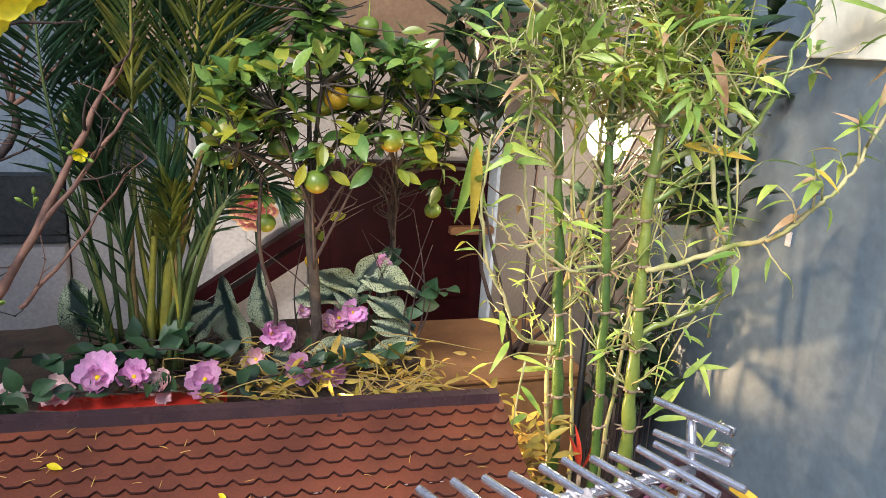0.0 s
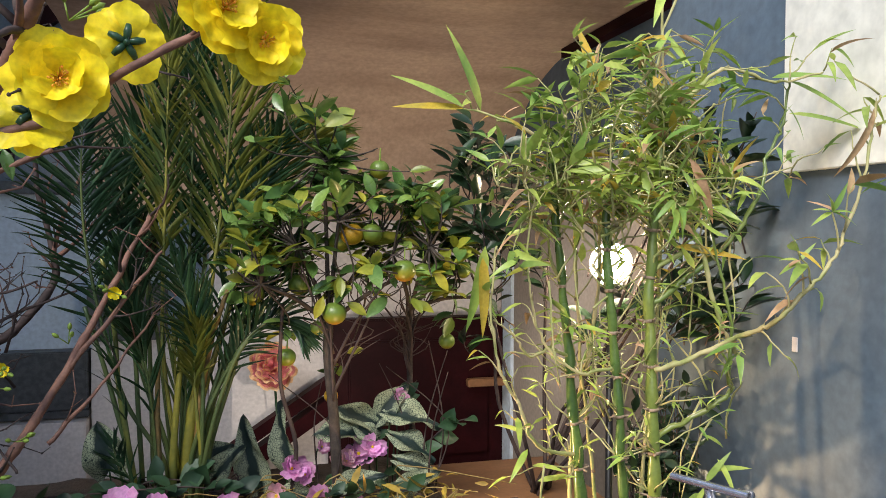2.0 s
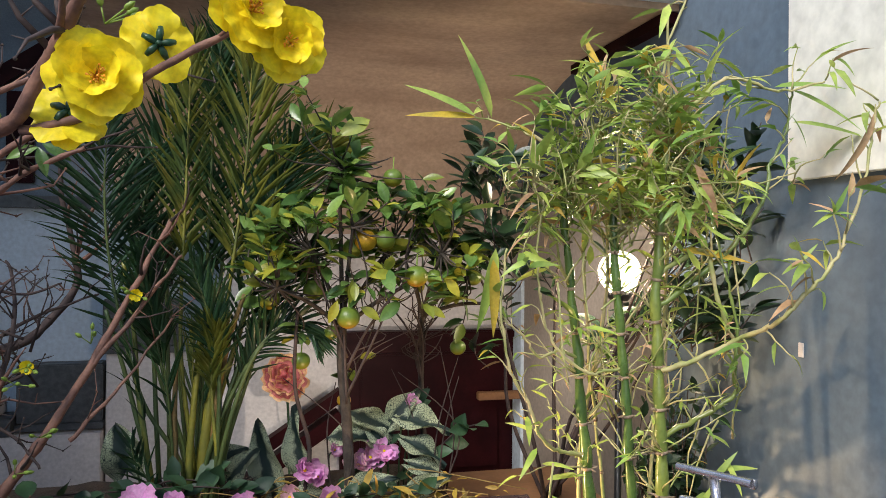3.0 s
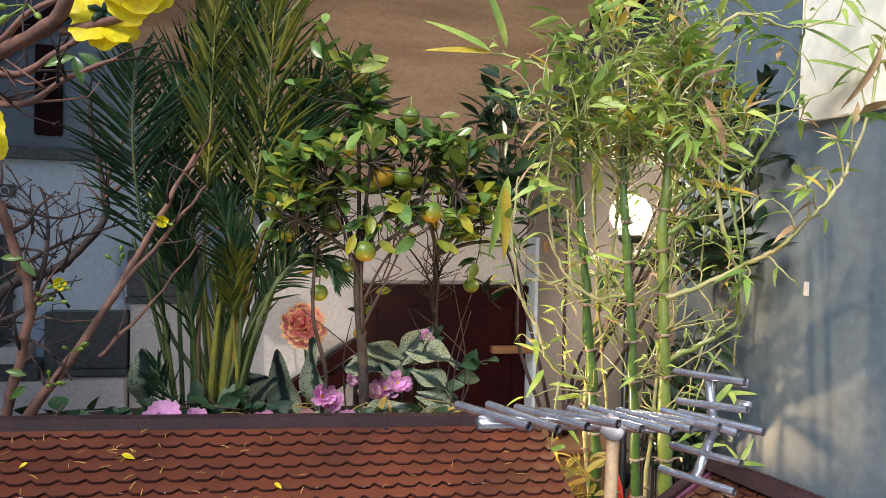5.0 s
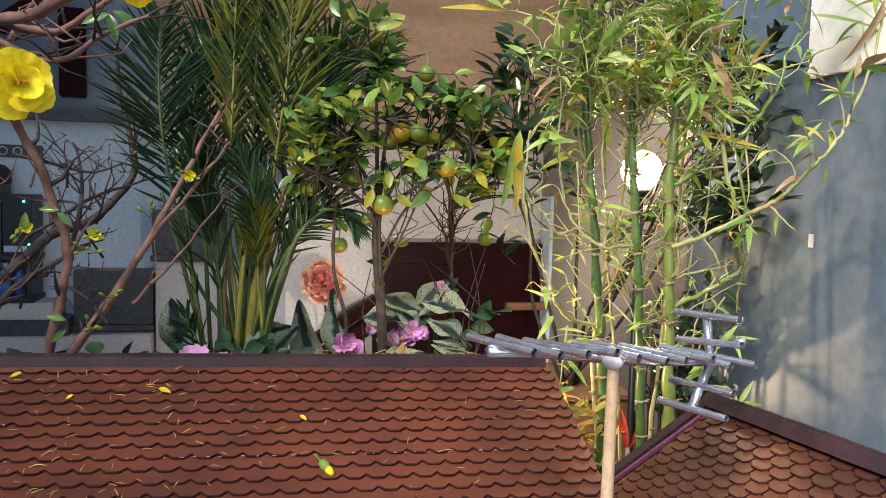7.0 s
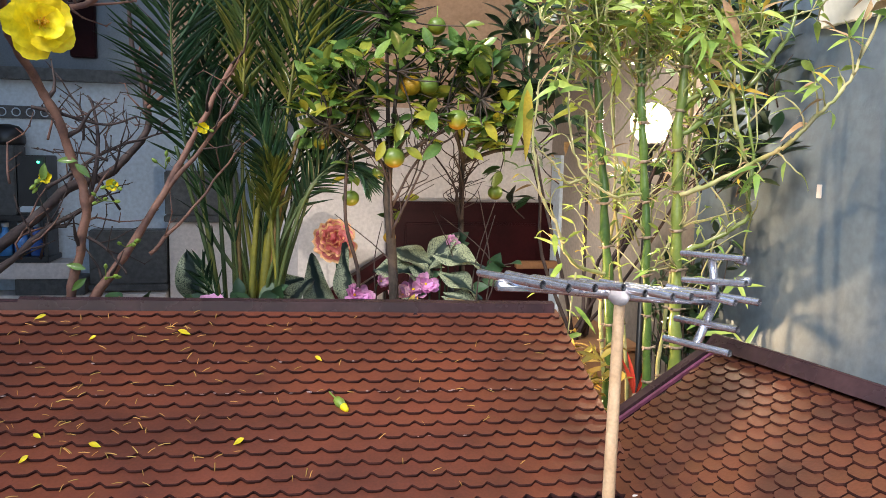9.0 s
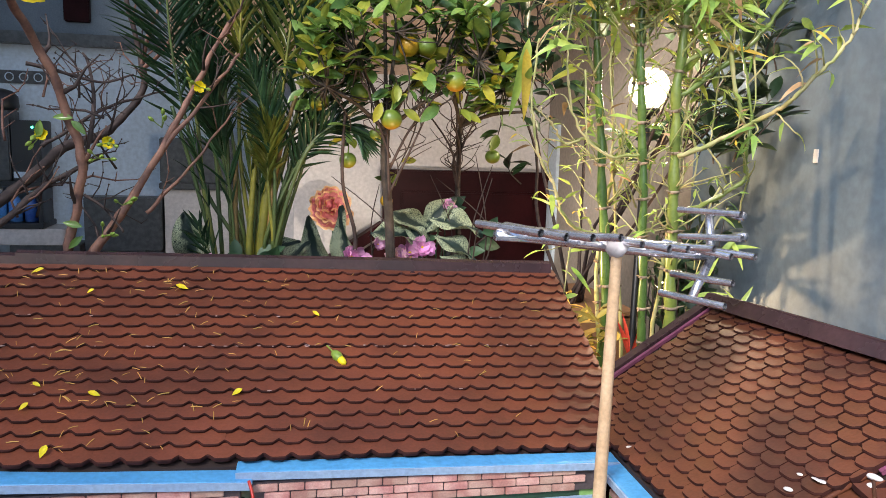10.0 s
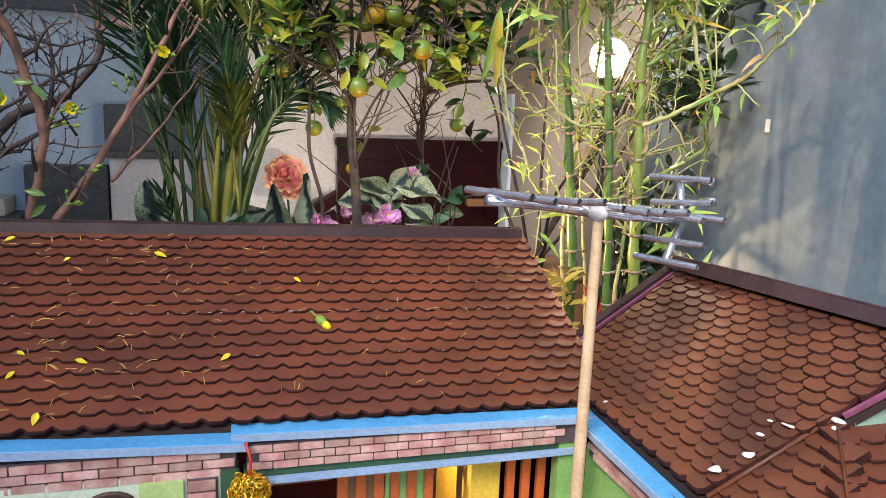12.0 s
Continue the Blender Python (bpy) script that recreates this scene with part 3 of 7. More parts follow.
def globe_lamp():
    t = thing("globe_lamp", (1.028, 0.981, FLOOR), "round opal globe lamp on a thin post, lit warm white", "lamp")
    bm = ball(bmesh.new(), (1.028, 0.981, 1.416), 0.0535, 32, 18)
    part("globe", bm, M["globe"], t, "glowing opal glass globe")
    bm = bmesh.new()
    tube(bm, [(1.028, 0.981, 1.342), (1.028, 0.981, 1.358), (1.028, 0.981, 1.368)], [0.022, 0.034, 0.03], 16)
    part("collar", bm, M["black"], t)
    bm = bmesh.new()
    tube(bm, [(1.028, 0.981, FLOOR), (1.028, 0.981, 1.343)], 0.009, 10)
    part("post", bm, M["black"], t)


globe_lamp()

# ---------------------------------------------------------------- supports
stand = thing("plinth", (0.1, 0.1, FLOOR), "plain concrete plinth under the model house", "plinth")
part("body", one_box((-1.15, -0.75, FLOOR), (0.62, 0.585, 0.42), 0.006), M["concrete"], stand)
part("body", one_box((0.622, -0.75, FLOOR), (1.22, 0.33, 0.42), 0.006), M["concrete"], stand)

bed = thing("planter_bed", (-0.2, 0.95, FLOOR), "long raised planter of dark soil behind the roof", "planter")
part("wall", one_box((-1.10, 0.60, FLOOR), (0.62, 1.40, 0.80), 0.008), M["brown_wood"], bed, "brown painted planter wall")
bm = bmesh.new()
bmesh.ops.create_grid(bm, x_segments=40, y_segments=20, size=1.0, matrix=Matrix.LocRotScale((-0.24, 1.0, 0.84), None, (0.85, 0.39, 1)))
for v in bm.verts:
    v.co.z += 0.02 * noise.noise(v.co * 9) + 0.01 * noise.noise(v.co * 31)
part("soil", bm, M["soil"], bed)

crate = thing("planter_box", (0.83, 1.25, FLOOR), "brown wooden planter box beside the bed", "planter box")
part("front_board", one_box((0.63, 1.02, FLOOR), (1.06, 1.045, 0.775), 0.004), M["brown_wood"], crate)
part("back_board", one_box((0.63, 1.42, FLOOR), (1.06, 1.445, 0.775), 0.004), M["brown_wood"], crate)
part("side_board", one_box((0.63, 1.047, FLOOR), (0.655, 1.418, 0.775), 0.004), M["brown_wood"], crate)
part("side_board", one_box((1.035, 1.047, FLOOR), (1.06, 1.418, 0.775), 0.004), M["brown_wood"], crate)
part("lid", one_box((0.625, 1.015, 0.777), (1.065, 1.45, 0.79), 0.004), M["brown_wood"], crate)

pot = thing("bamboo_pot", (0.82, 0.54, FLOOR), "tall dark pot of soil holding the bamboo", "pot")
bm = bmesh.new()
tube(bm, [(0.82, 0.54, z) for z in (FLOOR, 0.2, 0.60, 0.64, 0.64, 0.60)], [0.12, 0.15, 0.185, 0.195, 0.178, 0.172], 28, cap=False)
part("body", bm, M["granite"], pot)
bm = bmesh.new()
bmesh.ops.create_circle(bm, cap_ends=True, radius=0.174, segments=28, matrix=Matrix.Translation((0.82, 0.54, 0.605)))
part("soil", bm, M["soil"], pot)

# a housing for each spot, the added fill included
for place, watts, target, wide in UPLIGHTS:
    t = thing("garden_spotlight", (place[0], place[1], place[2] - 0.03), "small black garden spotlight half hidden among leaves, the whiter one added", "spotlight", "spotlights in the bed")
    bm = bmesh.new()
    tube(bm, [Vector(place) + Vector((0, 0, z)) for z in (-0.075, -0.05, -0.012)], [0.012, 0.022, 0.024], 14)
    part("housing", bm, M["black"], t)
    bm = bmesh.new()
    tube(bm, [Vector(place) + Vector((0, 0, z)) for z in (-0.14 if place[0] < 1 else FLOOR - place[2], -0.07)], 0.004, 8)
    part("spike", bm, M["black"], t)

# ---------------------------------------------------------------- the model house
house = thing("model_house", (0.15, 0.2, 0.42), "hand-made model house with brown tiled roofs and blue eaves", "model house")
LEAN_X = -0.0227


def main_roof_z(x, y):
    return 1.0 + LEAN_X * (x - 0.6) + 0.47 * (y - 0.5)


class Patch:
    """A roof slope between eave and ridge, given by its four corners."""

    def __init__(self, el, er, rr, rl):
        self.c = [Vector(v) for v in (el, er, rr, rl)]
        self.width = (self.c[1] - self.c[0]).length
        self.rise = ((self.c[3] - self.c[0]).length + (self.c[2] - self.c[1]).length) / 2

    def at(self, u, v):
        a, b, c, d = self.c
        return a.lerp(b, u).lerp(d.lerp(c, u), v)

    def seat(self, u, v, tilt=0.0):
        p = self.at(u, v)
        x = (self.at(u + 0.01, v) - p).normalized()
        y = (self.at(u, v + 0.01) - p).normalized()
        z = x.cross(y).normalized()
        y = z.cross(x)
        m = Matrix((x, y, z)).transposed().to_4x4()
        m.translation = p
        return m @ pose(0, 0, 0, tilt, 0, 0)


def tile_shape(w, length, outline, thick):
    """A roof tile, lower edge at y = 0, with a softened lower rim."""
    rim = [(x * w, y) for x, y in outline] + [(0.5 * w, length), (-0.5 * w, length)]
    n = len(rim)
    inner = [(x, y + (0.0014 if k < n - 2 else 0.0)) for k, (x, y) in enumerate(rim)]
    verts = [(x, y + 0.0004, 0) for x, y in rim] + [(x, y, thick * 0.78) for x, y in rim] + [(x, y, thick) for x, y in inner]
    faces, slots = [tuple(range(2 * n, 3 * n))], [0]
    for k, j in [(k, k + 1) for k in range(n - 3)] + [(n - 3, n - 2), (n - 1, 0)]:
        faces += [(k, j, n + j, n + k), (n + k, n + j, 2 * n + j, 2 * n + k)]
        # lower rim and sides take slot 1, the darker edge tone
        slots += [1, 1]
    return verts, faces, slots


HEX = [(-0.5, 0.0090), (-0.45, 0.0080), (-0.27, 0.0010), (-0.20, 0.0002), (0.0, 0.0), (0.20, 0.0002), (0.27, 0.0010), (0.45, 0.0080), (0.5, 0.0090)]
HEX2 = [(-0.5, 0.0084), (-0.44, 0.0074), (-0.28, 0.0014), (-0.20, 0.0003), (0.02, 0.0), (0.17, 0.0004), (0.25, 0.0012), (0.44, 0.0086), (0.5, 0.0094)]
SCALE = [(-0.5, 0.0068), (-0.45, 0.0060), (-0.31, 0.0012), (-0.24, 0.0003), (0.0, 0.0), (0.24, 0.0004), (0.33, 0.0014), (0.45, 0.0058), (0.5, 0.0068)]


def shape_mesh(name, shape, material):
    me = bpy.data.meshes.new(name)
    me.from_pydata(shape[0], [], shape[1])
    me.materials.append(material)
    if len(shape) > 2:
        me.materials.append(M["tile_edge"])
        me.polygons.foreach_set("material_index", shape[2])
    return me


def tiled(patch, rows, wide, outlines, material, owner, near, thick=0.0060, edge=(0.0, 1.0), keep=None):
    """Lays tiles over a slope: those inside near(u, v) as pieces of their own, the rest joined."""
    step = patch.rise / rows
    cols = patch.width / wide
    shapes = [tile_shape(wide, step * 1.35, o, thick) for o in outlines]
    meshes = [shape_mesh("tile", s, material) for s in shapes]
    rest, count = Many(), 0
    for r in range(rows):
        k0 = -0.5 if r % 2 else 0.0
        wander = rng.uniform(-0.12, 0.12)
        for k in range(int(cols) + 2):
            lo, hi = max(edge[0], (k + k0 + wander) / cols), min(edge[1], (k + 1 + k0 + wander) / cols)
            if hi - lo < 0.15 / cols:
                continue
            u, v = (lo + hi) / 2, r / rows
            if keep and not keep(patch.at(u, v)):
                continue
            loose = 3.0 if rng.random() < 0.06 else 1.0
            m = patch.seat(u, v, -9.6 + loose * rng.gauss(0, 0.2)) @ pose(0, rng.gauss(0, 0.00035), 0.0080 + loose * rng.gauss(0, 0.00008), 0, loose * rng.gauss(0, 0.08), loose * rng.gauss(0, 0.15)) @ Matrix.Diagonal(((hi - lo) * cols * 1.004, 1, 1, 1))
            pick = rng.randrange(len(shapes))
            if near(u, v) and count < 300:
                piece("tile", meshes[pick], owner, m)
                count += 1
            else:
                rest.add(shapes[pick], m)
    if rest.verts:
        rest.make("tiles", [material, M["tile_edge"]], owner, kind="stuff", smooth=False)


def slab(patch, thick, lo=(0, 0), hi=(1, 1)):
    bm = bmesh.new()
    top = [patch.at(u, v) for u, v in ((lo[0], lo[1]), (hi[0], lo[1]), (hi[0], hi[1]), (lo[0], hi[1]))]
    down = Vector((0, 0, -thick))
    a = [bm.verts.new(p) for p in top]
    b = [bm.verts.new(p + down) for p in top]
    bm.faces.new(a)
    bm.faces.new(b[::-1])
    for k in range(4):
        j = (k + 1) % 4
        bm.faces.new((a[k], b[k], b[j], a[j]))
    return bm


def poly_slab(points, thick):
    """A flat board of any outline, thick downwards."""
    bm = bmesh.new()
    a = [bm.verts.new(p) for p in points]
    b = [bm.verts.new(v.co - Vector((0, 0, thick))) for v in a]
    bm.faces.new(a)
    bm.faces.new(b[::-1])
    for k in range(len(a)):
        j = (k + 1) % len(a)
        bm.faces.new((a[k], b[k], b[j], a[j]))
    bmesh.ops.recalc_face_normals(bm, faces=bm.faces[:])
    return bm


XL, XR, YE, YR = -0.95, 0.605, 0.080, 0.497
main_slope = Patch((XL, YE, main_roof_z(XL, YE)), (XR, YE, main_roof_z(XR, YE)), (XR, YR, main_roof_z(XR, YR)), (XL, YR, main_roof_z(XL, YR)))
wing_slope = Patch((0.565, 0.235, 0.808), (0.560, -0.228, 0.808), (0.850, -0.285, 0.996), (0.818, 0.250, 0.976))
main_roof = part("main_roof", slab(main_slope, 0.012), M["deck"], house, "brown tiled main roof slope", smooth=False)
wing_roof = part("wing_roof", slab(wing_slope, 0.012), M["deck"], house, "tan-brown tiled roof slope of the wing", smooth=False)
# far slopes, mostly out of sight
back = Patch((XR, 0.60, 0.94), (XL, 0.60, 0.975), (XL, YR, main_roof_z(XL, YR)), (XR, YR, main_roof_z(XR, YR)))
part("rear_slope", slab(back, 0.010), M["ridge"], house, smooth=False)
far_side = Patch((1.14, 0.235, 0.82), (1.14, -0.285, 0.82), (0.850, -0.285, 0.996), (0.818, 0.250, 0.976))
part("far_slope", slab(far_side, 0.012), M["deck"], house, smooth=False)


def ridge_cap(a, b, high, wide, name="ridge_cap"):
    """A folded metal strip over a ridge: an upright face and a narrow foot."""
    a, b = Vector(a), Vector(b)
    bm = bmesh.new()
    along = (b - a).normalized()
    side = along.cross(Vector((0, 0, 1))).normalized()
    prof = [(0.016, -0.006), (0.0165, -0.001), (0.009, 0.001), (0.0078, high), (-0.006, high + 0.003), (-wide, high * 0.4)]
    n = 14
    rings = []
    for k in range(n + 1):
        p = a.lerp(b, k / n)
        w = 0.0012 * noise.noise(p * 11)
        rings.append([bm.verts.new(p + side * (x + w) + Vector((0, 0, z + w))) for x, z in prof])
    for r, s in zip(rings, rings[1:]):
        for q in range(len(prof) - 1):
            bm.faces.new((r[q], r[q + 1], s[q + 1], s[q]))
    bm.normal_update()
    bmesh.ops.solidify(bm, geom=bm.faces[:], thickness=0.0012)
    return part(name, bm, M["ridge"], house, "dark brown folded ridge flashing", smooth=False)


ridge_cap((-0.385, YR, main_roof_z(-0.385, YR) + 0.004), (0.598, YR, main_roof_z(0.598, YR) + 0.004), 0.021, 0.03)
ridge_cap((XL, YR, main_roof_z(XL, YR) + 0.001), (-0.378, YR, main_roof_z(-0.378, YR) + 0.001), 0.019, 0.03)
ridge_cap((0.856, -0.295, 1.002), (0.817, 0.262, 0.980), 0.027, 0.02)
# worn rim along the wing's ridge and its painted end boards
bm = bmesh.new()
tube(bm, curve_points([(0.852, -0.295, 1.033), (0.838, -0.10, 1.025), (0.83, 0.06, 1.019), (0.815, 0.26, 1.010)]), 0.0032, 6)
part("ridge_rim", bm, M["ridge"], house, "rounded rim of the ridge flashing")
top_back, top_front = wing_slope.at(0.0, 1.0), wing_slope.at(1.0, 1.0)
for lo, hi, r in ((Vector((0.600, 0.244, 0.838)), top_back, 0.0042), (Vector((0.722, -0.256, 0.911)), top_front + Vector((0, -0.004, -0.004)), 0.004)):
    bm = bmesh.new()
    tube(bm, [lo + Vector((0, 0, 0.009)), hi + Vector((0, 0, 0.012))], r, 4)
    part("rake_board", bm, M["purple"], house, "purple painted board along the gable edge", smooth=False)
bm = bmesh.new()
tube(bm, [Vector((0.590, 0.262, 0.836)), top_back + Vector((0, 0.016, 0.012))], 0.013, 4)
part("rake_backing", bm, M["ridge"], house, "dark worn board behind the gable edge", smooth=False)
bm = bmesh.new()
tube(bm, [(0.913, 0.245, 0.955), (0.930, 0.06, 0.955)], 0.010, 4)
part("edge_strip", bm, M["yellow"], house, "yellow painted strip behind the wing's ridge", smooth=False)
lamp_data = bpy.data.lights.new("house_light", "POINT")
lamp_data.energy, lamp_data.color, lamp_data.shadow_soft_size = 0.6, (1.0, 0.78, 0.5), 0.012
new("house_light", lamp_data).matrix_basis = Matrix.Translation((0.27, 0.20, 0.735))
bm = ball(bmesh.new(), (0.27, 0.20, 0.768), 0.011, 12, 8)
part("bulb", bm, M["globe"], house, "small lit bulb under the model's ceiling")


# walls, fascias, bricks
def fascia(lo, hi, wide, drop, lean, name="fascia"):
    """A blue trough edge below the eave: a sloping top and a paler front lip."""
    lo, hi = Vector(lo), Vector(hi)
    along = (hi - lo).normalized()
    out = Vector((along.y, -along.x, 0)).normalized()
    bm = bmesh.new()
    tops = [bm.verts.new(p) for p in (lo, hi, hi + out * wide + Vector((0, 0, -lean)), lo + out * wide + Vector((0, 0, -lean)))]
    under = [bm.verts.new(v.co + Vector((0, 0, -0.006))) for v in tops]
    bm.faces.new(tops)
    bm.faces.new(under[::-1])
    for k in range(4):
        j = (k + 1) % 4
        bm.faces.new((tops[k], under[k], under[j], tops[j]))
    bmesh.ops.bevel(bm, geom=bm.edges[:], offset=0.0012, segments=1, affect="EDGES")
    f = part(name, bm, M["blue_trim"], house, "sky-blue painted eave edge", smooth=False)
    bm = bmesh.new()
    a, b = lo + out * (wide + 0.0015), hi + out * (wide + 0.0015)
    vs = [bm.verts.new(v) for v in (a + Vector((0, 0, -lean)), b + Vector((0, 0, -lean)), b + Vector((0, 0, -lean - drop)), a + Vector((0, 0, -lean - drop)))]
    bm.faces.new(vs)
    bm.normal_update()
    bmesh.ops.solidify(bm, geom=bm.faces[:], thickness=0.003)
    part("lip", bm, M["blue_pale"], f, "pale blue front lip", smooth=False)


def eave_z(x):
    return main_roof_z(x, YE) - 0.004


fascia((0.014, 0.090, eave_z(0.014) + 0.008), (0.562, 0.082, eave_z(0.562) + 0.007), 0.030, 0.010, 0.003)
fascia((XL, 0.094, eave_z(XL) + 0.022), (0.036, 0.084, eave_z(0.03) - 0.001), 0.036, 0.010, 0.003)
fascia((0.570, 0.074, eave_z(0.562) + 0.004), (0.570, -0.30, eave_z(0.562) - 0.002), 0.036, 0.010, 0.005)


def brick_course(owner, start, along, out, count, w, h, skip=0.0, material=None):
    bm = box(bmesh.new(), (-w * 0.5, -0.004, 0), (w * 0.5, 0.004, h), 0.0008)
    me = mesh_from("brick", bm, material or M["brick"], False)
    a = Vector(along).normalized()
    n = Vector(out).normalized()
    for k in range(count):
        p = Vector(start) + a * (w * 1.045) * (k + 0.5 + skip)
        m = Matrix((a, -n, Vector((0, 0, 1)))).transposed().to_4x4()
        m.translation = p + n * rng.uniform(-0.0006, 0.0006)
        piece("brick", me, owner, m)


def brick_band(lo, hi, z, rows, out, w=0.046, h=0.0115, name="brick_band"):
    lo, hi = Vector(lo), Vector(hi)
    along = (hi - lo).normalized()
    out = Vector(out)
    bm = bmesh.new()
    top, low = z + 0.001, z - rows * (h + 0.0022) - 0.001
    c = [lo + Vector((0, 0, 0)), hi, hi - out * 0.02, lo - out * 0.02]
    a = [bm.verts.new((p.x, p.y, top)) for p in c]
    b = [bm.verts.new((p.x, p.y, low)) for p in c]
    bm.faces.new(a)
    bm.faces.new(b[::-1])
    for k in range(4):
        j = (k + 1) % 4
        bm.faces.new((a[k], b[k], b[j], a[j]))
    bmesh.ops.recalc_face_normals(bm, faces=bm.faces[:])
    band = part(name, bm, M["mortar"], house, "band of small pink bricks with dark joints", smooth=False)
    for r in range(rows):
        n = int((hi - lo).length / (w * 1.045) - 0.45)
        brick_course(band, lo + Vector((0, 0, 0)) - Vector((0, 0, lo.z)) + Vector((0, 0, z - (r + 1) * (h + 0.0022))), along, out, n, w, h, 0.45 if r % 2 else 0.0)


ZB = eave_z(0.3) - 0.006
brick_band((0.034, 0.062, 0), (0.545, 0.056, 0), ZB, 3, (0, -1, 0), 0.0340, 0.0102)
brick_band((-0.90, 0.058, 0), (0.020, 0.052, 0), ZB + 0.003, 3, (0, -1, 0), 0.0410, 0.0112)
brick_band((0.548, 0.040, 0), (0.548, -0.30, 0), ZB - 0.004, 4, (-1, 0, 0), 0.040, 0.0100)


def house_walls():
    # left block: pale wall with scroll ornaments and brick pier
    part("wall", one_box((-0.90, 0.050, 0.42), (0.0, 0.075, ZB - 0.028), 0.001), M["panel_pale"], house, "pale green-grey painted wall", smooth=False)
    for k in range(4):
        bm = bmesh.new()
        x = -0.388 + 0.083 * k
        loop = [(x + 0.025 * math.cos(a), 0.043, 0.737 + 0.013 * math.sin(a)) for a in (2 * math.pi * i / 16 for i in range(17))]
        tube(bm, loop, 0.0065, 6)
        tube(bm, curve_points([(x + 0.028, 0.043, 0.735), (x + 0.032, 0.043, 0.715), (x + 0.01, 0.043, 0.702), (x - 0.03, 0.043, 0.704)]), 0.0065, 6)
        for v in bm.verts:
            v.co.y = 0.0485 + (v.co.y - 0.043) * 0.3
        part("scroll", bm, M["ornament"], house, "brown scroll ornament on the wall")
    part("panel", one_box((-0.104, 0.044, 0.66), (-0.048, 0.0495, 0.764), 0.001), M["lime"], house, "pale lime green wall panel", smooth=False)
    bm = box(bmesh.new(), (-0.044, 0.046, 0.42), (-0.004, 0.074, ZB - 0.036))
    pier = part("pier", bm, M["mortar"], house, "brick corner pier", smooth=False)
    for r in range(9):
        brick_course(pier, (-0.044, 0.044, ZB - 0.052 - r * 0.0165), (1, 0, 0), (0, -1, 0), 1, 0.036, 0.0135)
    part("door_post", one_box((-0.003, 0.050, 0.42), (0.024, 0.085, ZB - 0.030), 0.001), M["dark_green"], house, "dark green corner post", smooth=False)
    # recessed front with slatted doors
    part("beam", one_box((0.030, 0.062, ZB - 0.056), (0.545, 0.085, ZB - 0.038), 0.001), M["dark_green"], house, "dark green beam over the opening", smooth=False)
    part("beam_lip", one_box((0.030, 0.052, ZB - 0.058), (0.545, 0.0615, ZB - 0.049), 0.001), M["blue_pale"], house, "pale blue strip over the opening", smooth=False)
    part("back_wall", one_box((0.02, 0.34, 0.42), (0.90, 0.36, 0.80), 0.001), M["mahogany"], house, smooth=False)
    part("floor", one_box((0.02, 0.06, 0.42), (0.90, 0.34, 0.44), 0.001), M["brown_wood"], house, smooth=False)
    part("inner_wall", one_box((0.378, 0.10, 0.44), (0.426, 0.33, 0.765), 0.001), M["yellow"], house, "yellow painted inner wall", smooth=False)
    part("side_wall", one_box((0.506, 0.060, 0.42), (0.548, 0.085, 0.766), 0.001), M["green_paint"], house, "leaf-green wall beside the door", smooth=False)
    part("wing_wall", one_box((0.552, -0.30, 0.42), (0.572, 0.058, 0.755), 0.001), M["green_paint"], house, "leaf-green wall of the wing", smooth=False)
    part("mullion", one_box((0.238, 0.092, 0.44), (0.244, 0.100, 0.762), 0.0005), M["green_paint"], house, smooth=False)
    for x0, x1, n in ((0.166, 0.236, 3), (0.246, 0.314, 3), (0.437, 0.503, 3)):
        door = part("slatted_door", one_box((x0, 0.096, 0.742), (x1, 0.112, 0.762), 0.001), M["orange"], house, "orange-red slatted door", smooth=False)
        w = (x1 - x0) / (2 * n - 1)
        for k in range(n):
            part("slat", one_box((x0 + 2 * k * w, 0.099, 0.44), (x0 + (2 * k + 1.1) * w, 0.109, 0.752), 0.001), M["orange"], door, smooth=False)
        if x0 < 0.4:
            part("infill", one_box((x0 + 0.002, 0.104, 0.44), (x1 - 0.002, 0.1055, 0.742)), M["brown_wood" if x0 < 0.2 else "green_paint"], door, "dull panel behind the slats", smooth=False)
        part("rail", one_box((x0, 0.102, 0.60), (x1, 0.107, 0.615), 0.001), M["orange"], door, smooth=False)
    part("table_top", one_box((0.318, 0.11, 0.736), (0.376, 0.26, 0.750), 0.001), M["orange"], house, "orange painted table top", smooth=False)
    for x in (0.322, 0.366):
        part("table_leg", one_box((x, 0.13, 0.44), (x + 0.007, 0.14, 0.736), 0.0005), M["ornament"], house, "dark red table leg", smooth=False)
    part("cross_bar", one_box((0.322, 0.15, 0.690), (0.374, 0.157, 0.700), 0.0005), M["ornament"], house, smooth=False)
    for x in (0.075, 0.115, 0.150):
        part("stool", one_box((x, 0.21, 0.668), (x + 0.014, 0.24, 0.712), 0.001), M["ornament"], house, "dark red stool on the shelf", smooth=False)
    part("shelf", one_box((0.05, 0.20, 0.66), (0.17, 0.30, 0.668), 0.001), M["brown_wood"], house, smooth=False)
    # porch roof before the wing
    hip_x = lambda y: 0.717 + 0.73 * (y + 0.249)  # noqa: E731
    porch_l = Patch((0.560, -0.231, 0.797), (0.560, -0.50, 0.821), (0.717, -0.50, 0.922), (0.717, -0.251, 0.899))
    porch = part("porch_roof", poly_slab([porch_l.at(0, 0), porch_l.at(1, 0) + Vector((0, 0.03, 0)), (0.560, -0.464, 0.817), (0.717, -0.251, 0.897)], 0.010), M["deck"], house, "tiled porch roof slope", smooth=False)
    tiled(porch_l, 8, 0.038, [SCALE], M["tile_wing"], porch, lambda u, v: True, thick=0.0088, keep=lambda p: p.x < hip_x(p.y) + 0.004)
